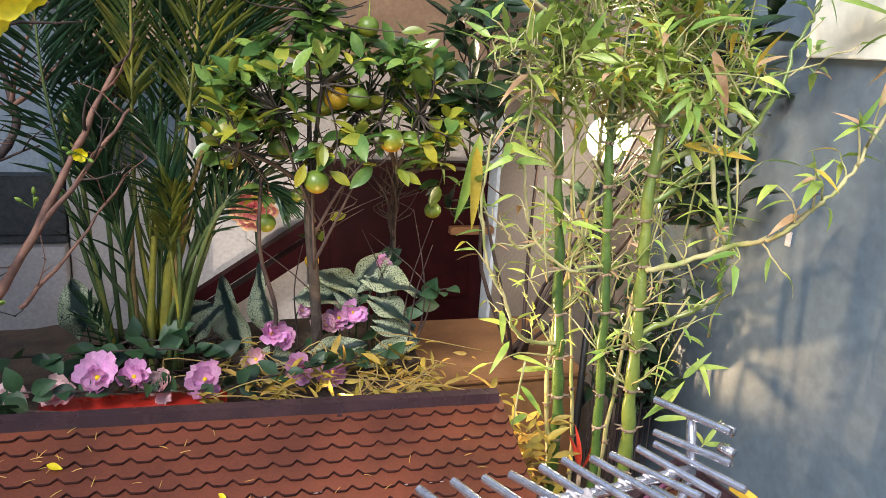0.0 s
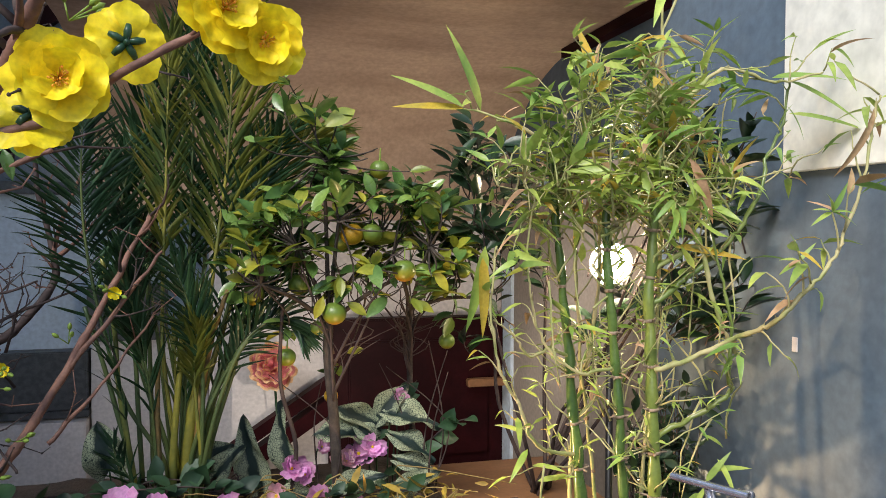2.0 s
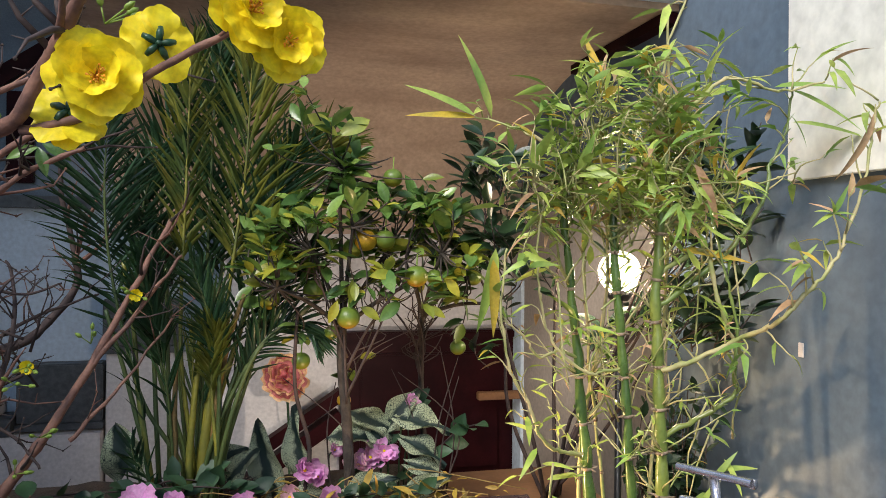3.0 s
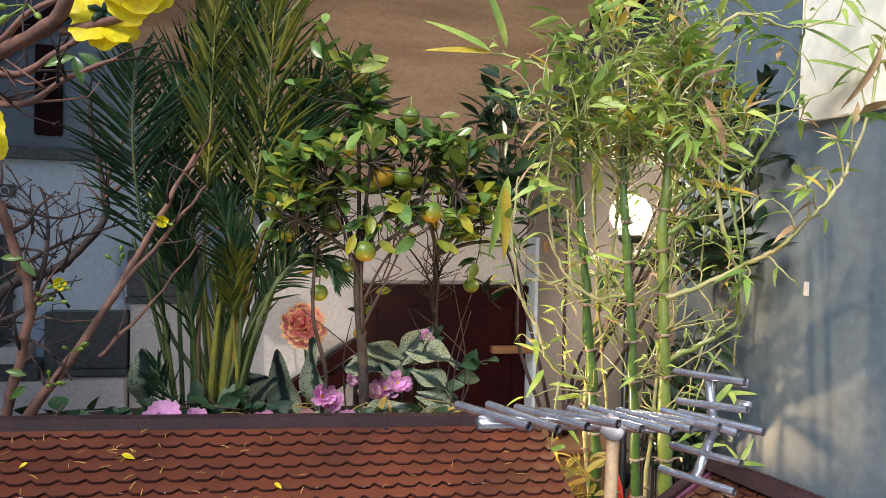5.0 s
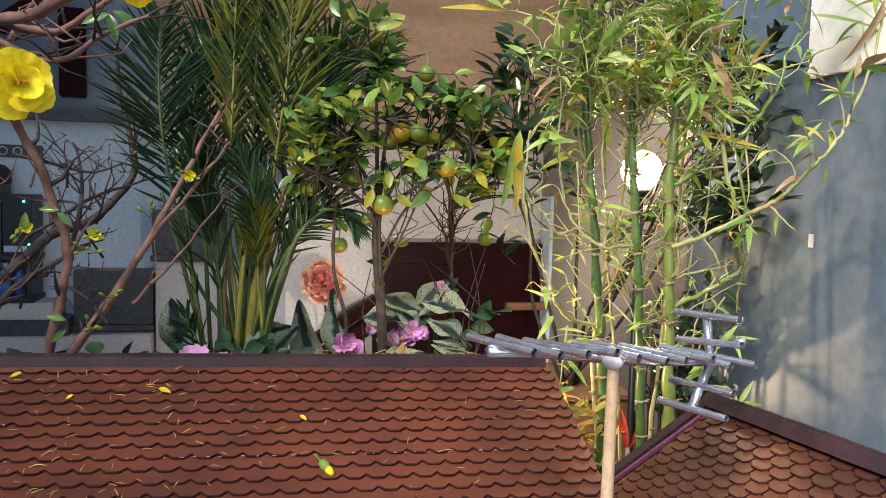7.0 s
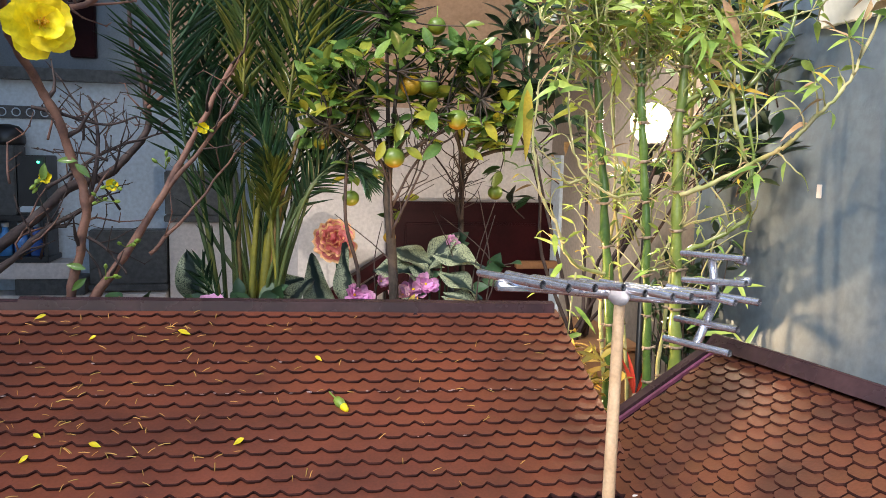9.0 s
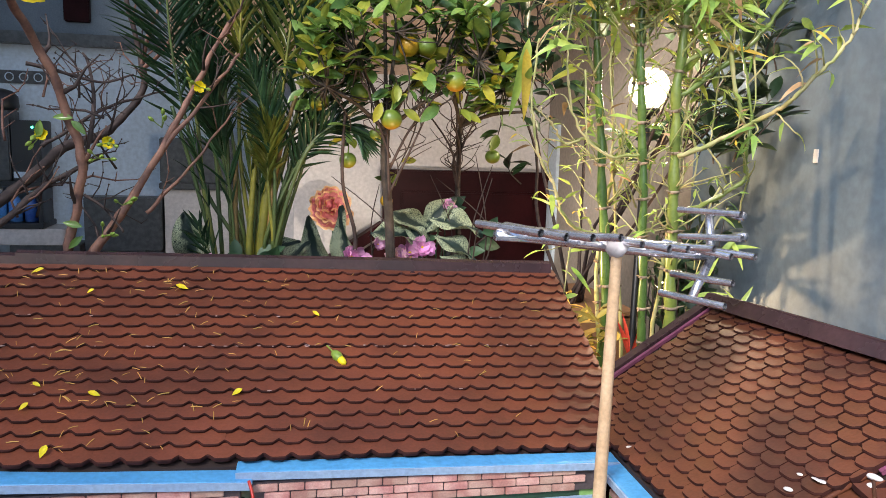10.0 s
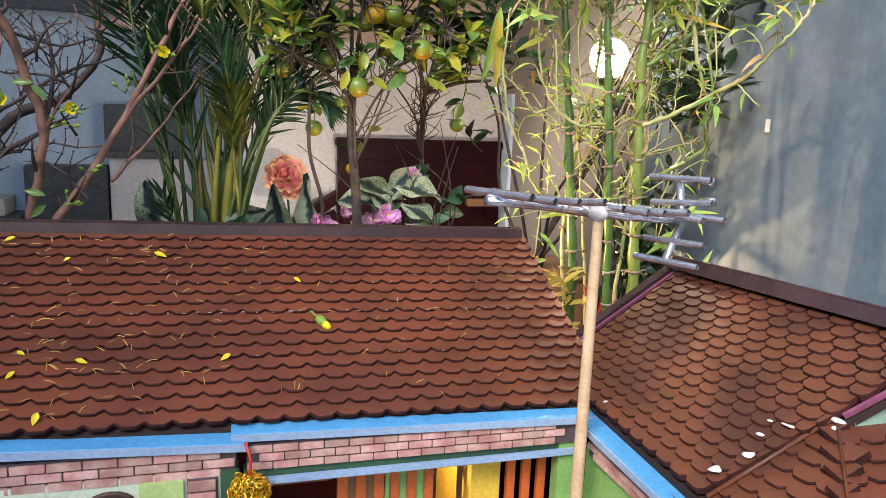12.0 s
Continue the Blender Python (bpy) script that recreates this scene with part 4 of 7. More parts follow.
    porch_r = Patch((0.45, -0.57, 0.783), (1.16, -0.57, 0.783), (1.16, -0.265, 0.899), (0.45, -0.265, 0.899))
    porch2 = part("porch_roof", poly_slab([(hip_x(-0.57), -0.57, 0.780), (1.16, -0.57, 0.780), (1.16, -0.265, 0.896), (0.708, -0.265, 0.896)], 0.010), M["deck"], house, "tiled porch roof slope", smooth=False)
    tiled(porch_r, 12, 0.036, [HEX], M["tile"], porch2, lambda u, v: u < 0.8, keep=lambda p: p.x > hip_x(p.y) + 0.008)
    bm = bmesh.new()
    tube(bm, [(0.717, -0.251, 0.917), (hip_x(-0.36), -0.36, 0.878), (hip_x(-0.55), -0.55, 0.806)], 0.0020, 6)
    part("hip_joint", bm, M["tile_wing"], house, "dark seam where two porch slopes meet")
    bm = bmesh.new()
    tube(bm, [(0.563, -0.2295, 0.819), (0.640, -0.2395, 0.868), (0.716, -0.2505, 0.918)], 0.0034, 6)
    part("valley_seam", bm, M["tile_wing"], house, "brown painted seam between two slopes")
    part("gable_wall", one_box((0.60, -0.215, 0.42), (1.10, -0.200, 0.80), 0.001), M["green_paint"], house, smooth=False)
    bm = bmesh.new()
    v = [bm.verts.new(p) for p in ((0.735, -0.2625, 0.860), (1.13, -0.2625, 0.860), (0.85, -0.2625, 0.988), (0.735, -0.2625, 0.914))]
    bm.faces.new(v)
    bm.normal_update()
    bmesh.ops.solidify(bm, geom=bm.faces[:], thickness=0.004)
    part("gable", bm, M["gable_green"], house, "pale grey-green painted gable", smooth=False)
    # rear and side walls down to the plinth
    part("wall", one_box((-0.90, 0.36, 0.42), (0.60, 0.40, 0.88), 0.001), M["panel_pale"], house, smooth=False)
    part("wall", one_box((0.90, -0.20, 0.42), (1.10, 0.22, 0.80), 0.001), M["panel_pale"], house, smooth=False)


house_walls()


def glue_spot(owner, at, r, flat=0.35):
    bm = ball(bmesh.new(), at, r, 12, 8, flat)
    for v in bm.verts:
        v.co += 0.55 * r * noise.noise_vector(v.co * 55)
    part("glue_patch", bm, M["glue"], owner, "blob of dried white glue")


for u, v, r in ((0.955, 0.10, 0.012), (0.965, 0.22, 0.009), (0.925, 0.31, 0.006), (0.945, 0.40, 0.010), (0.015, 0.985, 0.013), (0.90, 0.38, 0.004)):
    glue_spot(house, wing_slope.at(u, v) + Vector((-0.004, 0, 0.0165)), r * 0.9, 0.2)
glue_spot(house, (0.576, 0.045, 0.830), 0.007)
glue_spot(house, (0.843, -0.165, 1.014), 0.006, 0.9)
glue_spot(house, (0.605, 0.215, 0.868), 0.011)
glue_spot(house, (0.714, -0.256, 0.915), 0.0075, 0.45)
glue_spot(house, (0.708, -0.263, 0.908), 0.0065, 0.45)


def hanging_ball():
    at = Vector((0.036, 0.018, 0.752))
    t = thing("gold_ball_ornament", at + Vector((0, 0, 0.03)), "gold foil pompom ball hung on a red ribbon", "ornament")
    ring = Many()
    bm = bmesh.new()
    tube(bm, [(0.0052 * math.cos(a), 0.0052 * math.sin(a), 0) for a in (2 * math.pi * k / 8 for k in range(9))], 0.0013, 4, cap=False)
    shape = ([tuple(v.co) for v in bm.verts], [tuple(v.index for v in f.verts) for f in (bm.verts.index_update(), bm.faces)[1]])
    bm.free()
    for k in range(170):
        d = Vector((rng.gauss(0, 1), rng.gauss(0, 1), rng.gauss(0, 1))).normalized()
        ring.add(shape, aim(at + d * 0.026 * rng.uniform(0.8, 1.05), d.orthogonal(), about(d, 0.5)))
    ring.make("foil_tangle", [M["gold"]], t, kind="stuff")
    bm = bmesh.new()
    tube(bm, curve_points([at + Vector((0, 0, 0.02)), at + Vector((0.002, 0.004, 0.045)), at + Vector((-0.004, 0.02, 0.062))]), 0.0022, 5)
    part("ribbon", bm, M["red_ribbon"], t)


hanging_ball()


def antenna():
    """A roof aerial: boom, ten rods, and a corner reflector, glued on a stick."""
    t = thing("toy_antenna", (0.503, -0.012, 0.42), "grey metal tube aerial on a pale wooden stick", "antenna")
    bm = bmesh.new()
    tube(bm, curve_points([(0.497, -0.022, 0.42), (0.505, -0.010, 0.75), (0.515, 0.006, 1.128)], 8), [0.0112, 0.0074], 12)
    part("stick", bm, M["stick"], t, "pale wooden stick")
    a, b = Vector((0.338, -0.020, 1.150)), Vector((0.705, 0.088, 1.103))
    bm = bmesh.new()
    tube(bm, [a.lerp(b, k / 8) + Vector((0, 0, 0.0015 * math.sin(k))) for k in range(9)], 0.0068, 10)
    part("boom", bm, M["steel"], t)
    rod = Vector((0.042, -0.106, 0.002)).normalized()
    up = Vector((0, 0, 1))

    def tube_rod(mid, half, shift=0.0):
        bm = bmesh.new()
        d = (rod + Vector((rng.gauss(0, 0.02), rng.gauss(0, 0.02), rng.gauss(0, 0.03)))).normalized()
        ends = [mid + d * (shift - half), mid + d * (shift + half)]
        tube(bm, [ends[0], ends[1]], 0.0053, 10, cap=False)
        tube(bm, [ends[1], ends[0]], 0.0038, 10, cap=False)
        part("rod", bm, M["steel"], t)

    for k in range(10):
        f = 0.03 + 0.97 * k / 9
        tube_rod(a.lerp(b, f) + up * 0.011, 0.062 + 0.004 * math.sin(3 * k), 0.008)
        bm = ball(bmesh.new(), a.lerp(b, f) + up * 0.004, 0.0066, 10, 7)
        for v in bm.verts:
            v.co += 0.005 * noise.noise_vector(v.co * 110)
        part("glue_joint", bm, M["hotglue"], t, "clear glue at the rod's joint")
    for tip, off in ((Vector((0.712, 0.115, 1.170)), (0.45, 1.0)), (Vector((0.655, 0.048, 1.050)), (0.5, 1.0))):
        bm = bmesh.new()
        tube(bm, [b, tip], 0.0065, 10)
        part("reflector_arm", bm, M["steel"], t)
        for f in off:
            mid = b.lerp(tip, f) + Vector((-0.004, -0.006, 0))
            tube_rod(mid, 0.056, 0.0)
    for mid in ((0.735, 0.070, 1.168), (0.742, 0.072, 1.137)):
        bm = bmesh.new()
        tube(bm, [Vector(mid) - rod * 0.012, Vector(mid) + rod * 0.008], 0.0066, 10)
        part("sleeve", bm, M["steel"], t, "shiny sleeve on the rod's end")
    bm = bmesh.new()
    ball(bm, (0.514, 0.006, 1.134), 0.0135, 16, 12)
    for v in bm.verts:
        v.co += 0.009 * noise.noise_vector(v.co * 75)
    part("glue_knot", bm, M["hotglue"], t, "lump of milky glue on the stick's top")


antenna()


# fallen petals and threads on the roof
def on_roof(x, y, lift=0.012):
    return Vector((x, y, main_roof_z(x, y) + lift))


ROOF_N = Vector((0.0227, -0.47, 1)).normalized()
petal_shape = blade_mesh("petal", M["petal"], length=0.022, width=0.012, fold=0.5, droop=-0.25, n=5, wide_at=0.6)
for k, (x, y, turn, size) in enumerate(((-0.089, 0.422, 165, 1.0), (0.135, 0.356, 140, 0.7), (0.0, 0.186, 35, 0.8), (-0.183, 0.189, 165, 0.8), (-0.284, 0.165, 50, 0.7), (-0.235, 0.087, 80, 0.85), (-0.351, 0.46, 20, 0.9), (-0.267, 0.207, 150, 0.6), (-0.251, 0.409, 40, 0.6), (-0.46, 0.30, 60, 1.0), (-0.42, 0.40, 150, 0.8))):
    ob = new("fallen_petal", petal_shape)
    d = Vector((math.cos(radians(turn)), math.sin(radians(turn)), 0))
    d = (d - ROOF_N * d.dot(ROOF_N)).normalized()
    ob.matrix_basis = aim(on_roof(x, y, 0.0145), d, ROOF_N, size)
    tagged(ob, "yellow petal lying on the roof tiles", "petal", "petals on the roof")
threads = Many()
strip = ([(-0.00055, 0, 0), (0.00055, 0, 0), (0.0006, 0.007, 0.0012), (-0.0006, 0.007, 0.0012), (-0.0004, 0.014, 0.0002), (0.0004, 0.014, 0.0002), (0, 0.0, 0.0008), (0, 0.007, 0.002), (0, 0.014, 0.001)], [(0, 6, 7, 3), (6, 1, 2, 7), (3, 7, 8, 4), (7, 2, 5, 8)])
for k in range(190):
    x = -0.20 + rng.gauss(0, 0.17) if rng.random() < 0.72 else rng.uniform(-0.5, 0.55)
    y = rng.uniform(0.10, 0.48)
    d = turn_of(0)
    d = (d - ROOF_N * d.dot(ROOF_N)).normalized()
    threads.add(strip, aim(on_roof(min(x, 0.58), y, 0.0135), d, ROOF_N, rng.uniform(0.7, 1.25)))
tagged(threads.make("fallen_stamens", [M["thread"]]), "thin straw-yellow flower threads strewn over the roof", "petal litter", kind="stuff")


def fallen_bud():
    p = on_roof(0.162, 0.258, 0.016)
    t = thing("fallen_bud", p, "green and yellow flower bud lying on the tiles", "bud")
    d = Vector((0.55, -0.8, -0.40)).normalized()
    bm = bmesh.new()
    tube(bm, [p - d * 0.034, p - d * 0.016], 0.0014, 6)
    part("stalk", bm, M["bud_green"], t)
    bm = bmesh.new()
    tube(bm, [p - d * s for s in (0.017, 0.013, 0.004, -0.006, -0.010)], [0.002, 0.0065, 0.0085, 0.006, 0.003], 10)
    part("calyx", bm, M["bud_green"], t)
    bm = bmesh.new()
    tube(bm, [p + d * s for s in (0.002, 0.008, 0.016, 0.019)], [0.006, 0.0065, 0.0045, 0.001], 10)
    part("petals", bm, M["petal"], t)


fallen_bud()

# ---------------------------------------------------------------- bamboo
def culm(owner, points, r, material, nodes, taper=0.75):
    """A cane: swollen joints, a pale ring at each node."""
    pts = curve_points(points, 14)
    pts = [p + Vector((0.0045 * noise.noise(p * 17 + Vector((r * 900, 0, 0))), 0.003 * noise.noise(p * 19), 0)) if p.z > 0.7 else p for p in pts]
    total = [0.0]
    for a, b in zip(pts, pts[1:]):
        total.append(total[-1] + (b - a).length)
    radii = []
    for s in total:
        k = s / total[-1]
        phase = (k * nodes) % 1.0
        belly = 0.76 + 0.36 * math.sin(math.pi * phase ** 0.6) + 0.20 * max(0, 1 - phase / 0.12) * 0.5 + 0.16 * max(0, 1 - (1 - phase) / 0.08) * 0.5
        radii.append(r * belly * (1 - (1 - taper) * k))
    bm = bmesh.new()
    tube(bm, pts, radii, 12)
    c = part("culm", bm, material, owner, "jointed green bamboo cane")
    spots = []
    for j in range(1, nodes):
        want = total[-1] * j / nodes
        i = min(range(len(total)), key=lambda q: abs(total[q] - want))
        d = (pts[min(i + 1, len(pts) - 1)] - pts[max(i - 1, 0)]).normalized()
        rr = radii[i] * 1.06
        bm = bmesh.new()
        tube(bm, [pts[i] + d * s for s in (-0.0035, -0.0015, 0.001, 0.003)], [rr * 0.98, rr * 1.12, rr * 1.10, rr * 0.98], 12)
        for q in range(5):
            a = rng.uniform(0, 6.28)
            side = (d.orthogonal() * math.cos(a) + d.cross(d.orthogonal()) * math.sin(a)).normalized()
            tube(bm, [pts[i] + side * rr * 0.9, pts[i] + side * rr * rng.uniform(1.5, 2.3) + d * rng.uniform(-0.004, 0.006)], [0.0028, 0.0012], 5)
        part("node_ring", bm, M["node"], c, "pale bristly joint ring")
        spots.append((pts[i], d, radii[i]))
    return spots


def bamboo():
    t = thing("bamboo_clump", (0.82, 0.54, 0.60), "clump of green swollen bamboo canes with thin tangled twigs", "bamboo")
    right = culm(t, [(0.872, 0.50, 0.60), (0.866, 0.49, 0.90), (0.860, 0.49, 1.06), (0.853, 0.49, 1.20), (0.848, 0.49, 1.30), (0.845, 0.49, 1.40), (0.852, 0.49, 1.50), (0.866, 0.49, 1.64), (0.876, 0.49, 1.74)], 0.0152, M["culm_yellow"], 14, 0.46)
    mid = culm(t, [(0.826, 0.52, 0.60), (0.820, 0.52, 0.94), (0.809, 0.52, 1.06), (0.802, 0.52, 1.17), (0.795, 0.52, 1.26), (0.786, 0.52, 1.34), (0.779, 0.52, 1.43), (0.773, 0.52, 1.545)], 0.0094, M["culm"], 12, 0.85)
    left = culm(t, [(0.775, 0.60, 0.60), (0.767, 0.59, 0.90), (0.758, 0.59, 1.03), (0.742, 0.59, 1.18), (0.731, 0.59, 1.29), (0.715, 0.59, 1.42), (0.703, 0.59, 1.53), (0.692, 0.59, 1.66)], 0.0140, M["culm"], 12, 0.45)
    thin = []
    for pts, r in (([(0.80, 0.60, 0.60), (0.77, 0.66, 1.0), (0.83, 0.66, 1.4), (0.80, 0.64, 1.8)], 0.0055), ([(0.86, 0.58, 0.60), (0.91, 0.62, 1.0), (0.95, 0.62, 1.5), (0.93, 0.60, 1.97)], 0.005), ([(0.84, 0.62, 0.60), (0.815, 0.63, 0.95), (0.79, 0.66, 1.25), (0.76, 0.64, 1.62)], 0.0045)):
        thin += culm(t, pts, r, M["twig"], 12, 0.5)
    shoots = [
        ([(0.852, 0.48, 1.245), (0.900, 0.44, 1.272), (0.947, 0.400, 1.307), (0.965, 0.340, 1.335), (0.976, 0.298, 1.364), (1.013, 0.280, 1.412), (1.054, 0.270, 1.469), (1.099, 0.270, 1.578), (1.119, 0.27, 1.673), (1.122, 0.26, 1.719)], (0.0050, 0.0016)),
        ([(0.862, 0.49, 1.122), (0.915, 0.48, 1.148), (0.960, 0.46, 1.180), (0.990, 0.45, 1.208), (0.978, 0.44, 1.262), (0.984, 0.44, 1.323), (0.968, 0.45, 1.415), (0.945, 0.46, 1.516)], (0.0052, 0.0018)),
        ([(0.851, 0.49, 1.362), (0.91, 0.48, 1.410), (0.965, 0.47, 1.452), (1.014, 0.461, 1.506), (1.068, 0.480, 1.571), (1.092, 0.49, 1.64), (1.140, 0.504, 1.707), (1.150, 0.50, 1.80)], (0.0055, 0.0020)),
        ([(0.740, 0.59, 1.254), (0.69, 0.58, 1.275), (0.651, 0.58, 1.262), (0.615, 0.57, 1.300), (0.57, 0.56, 1.335)], (0.0032, 0.0014)),
        ([(0.755, 0.59, 1.07), (0.69, 0.57, 1.082), (0.640, 0.55, 1.12), (0.612, 0.55, 1.19), (0.578, 0.55, 1.25), (0.560, 0.55, 1.36), (0.572, 0.55, 1.47)], (0.0040, 0.0018)),
        ([(0.69, 0.59, 1.66), (0.62, 0.64, 1.71), (0.56, 0.72, 1.742)], (0.0035, 0.0015)),
        ([(0.90, 0.49, 1.72), (0.99, 0.49, 1.80), (1.10, 0.48, 1.78), (1.19, 0.46, 1.80)], (0.004, 0.0016)),
        ([(0.866, 0.55, 1.60), (0.90, 0.55, 1.86), (0.945, 0.55, 1.975)], (0.0035, 0.0018)),
        ([(0.845, 0.49, 1.42), (0.93, 0.47, 1.47), (0.955, 0.46, 1.38), (0.99, 0.46, 1.30), (1.02, 0.47, 1.27)], (0.0045, 0.003)),
        ([(0.795, 0.52, 1.25), (0.72, 0.51, 1.24), (0.65, 0.52, 1.30), (0.62, 0.52, 1.42), (0.63, 0.52, 1.56)], (0.003, 0.0015)),
    ]
    spots = []
    for pts, (a, b) in shoots:
        path = curve_points(pts, 6)
        path = [p.lerp(Vector(pts[min((k + 3) // 6, len(pts) - 1)]), 0.25) + (Vector((0, 0, 0)) if k % 6 == 0 else Vector((rng.gauss(0, 0.0016), rng.gauss(0, 0.0016), rng.gauss(0, 0.0016)))) for k, p in enumerate(path)]
        bm = bmesh.new()
        radii = [(a + (b - a) * k / (len(path) - 1)) * (1.3 if k % 3 == 0 and k else 1.0) for k in range(len(path))]
        tube(bm, path, radii, 8)
        for k in range(3, len(path) - 1, 3):
            tube(bm, [path[k], path[k] + (turn_of(0.3) + (path[k] - path[k - 1]).normalized()).normalized() * rng.uniform(0.008, 0.022)], [0.0016, 0.0007], 5)
        part("branch", bm, M["culm_yellow"] if a > 0.005 else M["twig"], t, "thin yellow-green bamboo branch")
        for k in range(6, len(path), 4):
            spots.append((path[k], (path[k] - path[k - 1]).normalized(), 0.003, 0.55))
    for group, low in ((right, 1.0), (mid, 1.05), (left, 1.0), (thin, 1.15)):
        for p, d, r in group:
            if p.z > low:
                for _ in range(5 if p.z < 1.30 else 3 if p.z < 1.47 else 6):
                    spots.append((p, d, r, 1.0))
    # upright zigzag branchlets that fill the crown
    starts = [(p, r) for group in (right, mid, left, thin) for p, d, r in group if p.z > 1.22]
    crown = bmesh.new()
    for k in range(56):
        e = Vector((min(max(rng.gauss(0.86, 0.15), 0.56), 1.10), rng.uniform(0.42, 0.64), 0))
        e.z = rng.uniform(1.52, 1.86 - 0.9 * abs(e.x - 0.88) ** 1.2)
        o, r = min(starts, key=lambda s: (s[0] - e).length * rng.uniform(0.7, 1.5) + 0.6 * max(0, s[0].z - e.z + 0.12))
        line, n = [o + (e - o).normalized() * r * 0.8], rng.randint(5, 7)
        for q in range(1, n + 1):
            kink = 0.0 if q == n else 0.011 * (-1) ** q
            line.append(o.lerp(e, q / n) + Vector((kink + rng.gauss(0, 0.006), rng.gauss(0, 0.008), rng.gauss(0.012, 0.006) * (q < n))))
        tube(crown, line, [0.0030, 0.0012], 6)
        for q, p in enumerate(line[1:-1]):
            ball(crown, p, 0.0036, 7, 5)
        for q in range(2, len(line)):
            d = (line[q] - line[q - 1]).normalized()
            spots += [(line[q], d, 0.001, 0.62)] * (rng.random() < 0.8 if q < n else 2)
    part("crown_tangle", crown, M["twig"], t, "straw-green zigzag branchlets", kind="stuff")
    leaf_kinds = [blade_mesh("leaf", M[k], length=l, width=w, fold=0.35, droop=dr, n=6, wide_at=0.25, power=0.6, cols=1) for k, l, w, dr in (
        ("bam_leaf", 0.070, 0.0150, 0.30), ("bam_leaf", 0.052, 0.0130, 0.55), ("bam_leaf", 0.084, 0.0165, 0.20), ("bam_leaf", 0.044, 0.0115, 0.7), ("bam_leaf_yel", 0.076, 0.0135, 0.3), ("bam_leaf_dry", 0.075, 0.011, 0.5))]
    shapes = [blade(length=l, width=w, fold=0.35, droop=dr, n=4, wide_at=0.25, power=0.6, cols=1) for l, w, dr in ((0.066, 0.0145, 0.3), (0.048, 0.0130, 0.6), (0.078, 0.0160, 0.25))]
    twigs, rest, count = bmesh.new(), Many(), 0

    def put_leaf(p, d, up, size):
        nonlocal count
        roll = rng.random()
        pick = 4 if roll < 0.07 else 5 if roll < 0.16 else rng.randrange(4)
        m = aim(p, d, up, size)
        if count < 295:
            piece("leaf", leaf_kinds[pick], t, m)
            count += 1
        else:
            rest.add(shapes[rng.randrange(3)], m, 1 if pick == 4 else 2 if pick == 5 else 0)

    for k in range(46):
        o = Vector((min(max(rng.gauss(0.82, 0.12), 0.62), 1.0), rng.uniform(0.44, 0.62), rng.uniform(1.05, 1.62)))
        if abs(o.x - 0.80) < 0.05 and o.z > 1.2:
            continue
        d = Vector((rng.gauss(0, 0.35), rng.gauss(0, 0.15), rng.choice((1, 1, 1, -0.7)))).normalized()
        line = [o]
        for q in range(5):
            d = (d + about((0, 0, 0), 0.16)).normalized()
            line.append(line[-1] + d * rng.uniform(0.025, 0.05))
        if line[-1].z < 1.84:
            tube(twigs, line, [0.0024, 0.0011], 5)
    rng.shuffle(spots)
    for p, d, r, scale in spots:
        a = rng.uniform(0, 2 * math.pi)
        side = d.orthogonal()
        out = (side * math.cos(a) + d.cross(side) * math.sin(a) + Vector((0, 0, rng.uniform(0.3, 2.2)))).normalized()
        length = rng.uniform(0.05, 0.15) * scale * (1.0 if p.z < 1.4 else 1.12)
        q, path = p + out * r, [p + out * r]
        steps = rng.randint(4, 6)
        for k in range(steps):
            out = (out + Vector((rng.gauss(0, 0.2), rng.gauss(0, 0.2), rng.gauss(0.04, 0.18)))).normalized()
            q = q + out * length / steps
            if q.z > 1.88:
                out.z = -abs(out.z)
            q.x = min(q.x, 1.27)
            path.append(q.copy())
        hides = abs(path[-1].x - 0.80) < 0.06 and 1.33 < path[-1].z < 1.53
        if hides and rng.random() < 0.8:
            continue
        tube(twigs, path, [0.0019, 0.0009], 5)
        for k, s in enumerate(path[1:]):
            if abs(s.x - 0.80) < 0.055 and 1.33 < s.z < 1.52 or k < 1 and rng.random() < 0.6:
                continue
            for _ in range(rng.choice((0, 0, 1, 1)) if k < steps - 1 else rng.choice((1, 1, 2, 2))):
                along = (path[-1] - path[-2]).normalized()
                dirn = (along * rng.uniform(0.3, 1.0) + turn_of(-0.15) * 0.9).normalized()
                put_leaf(s, dirn, about((0, 0, 1), 0.4), rng.uniform(0.55, 1.15) * (0.55 if p.z < 1.3 else 1.0))
    part("twig_tangle", twigs, M["twig"], t, "tangle of thin straw-green twigs", kind="stuff")
    if rest.verts:
        rest.make("leaves", [M["bam_leaf"], M["bam_leaf_yel"], M["bam_leaf_dry"]], t, "small narrow green leaves", kind="stuff")
    # the large single leaves that stand out
    big = blade_mesh("leaf", M["bam_leaf"], length=0.16, width=0.026, fold=0.3, droop=0.12, n=8, wide_at=0.3, power=0.6, cols=1)
    middling = blade_mesh("leaf", M["bam_leaf"], length=0.072, width=0.0125, fold=0.3, droop=0.2, n=7, wide_at=0.3, power=0.6, cols=1)
    big_yel = blade_mesh("leaf", M["bam_leaf_yel"], length=0.145, width=0.024, fold=0.3, droop=0.05, n=8, wide_at=0.35, power=0.4, cols=1)
    big_dry = blade_mesh("leaf", M["bam_leaf_dry"], length=0.13, width=0.02, fold=0.6, droop=0.2, n=8, wide_at=0.35, power=0.5, cols=1)
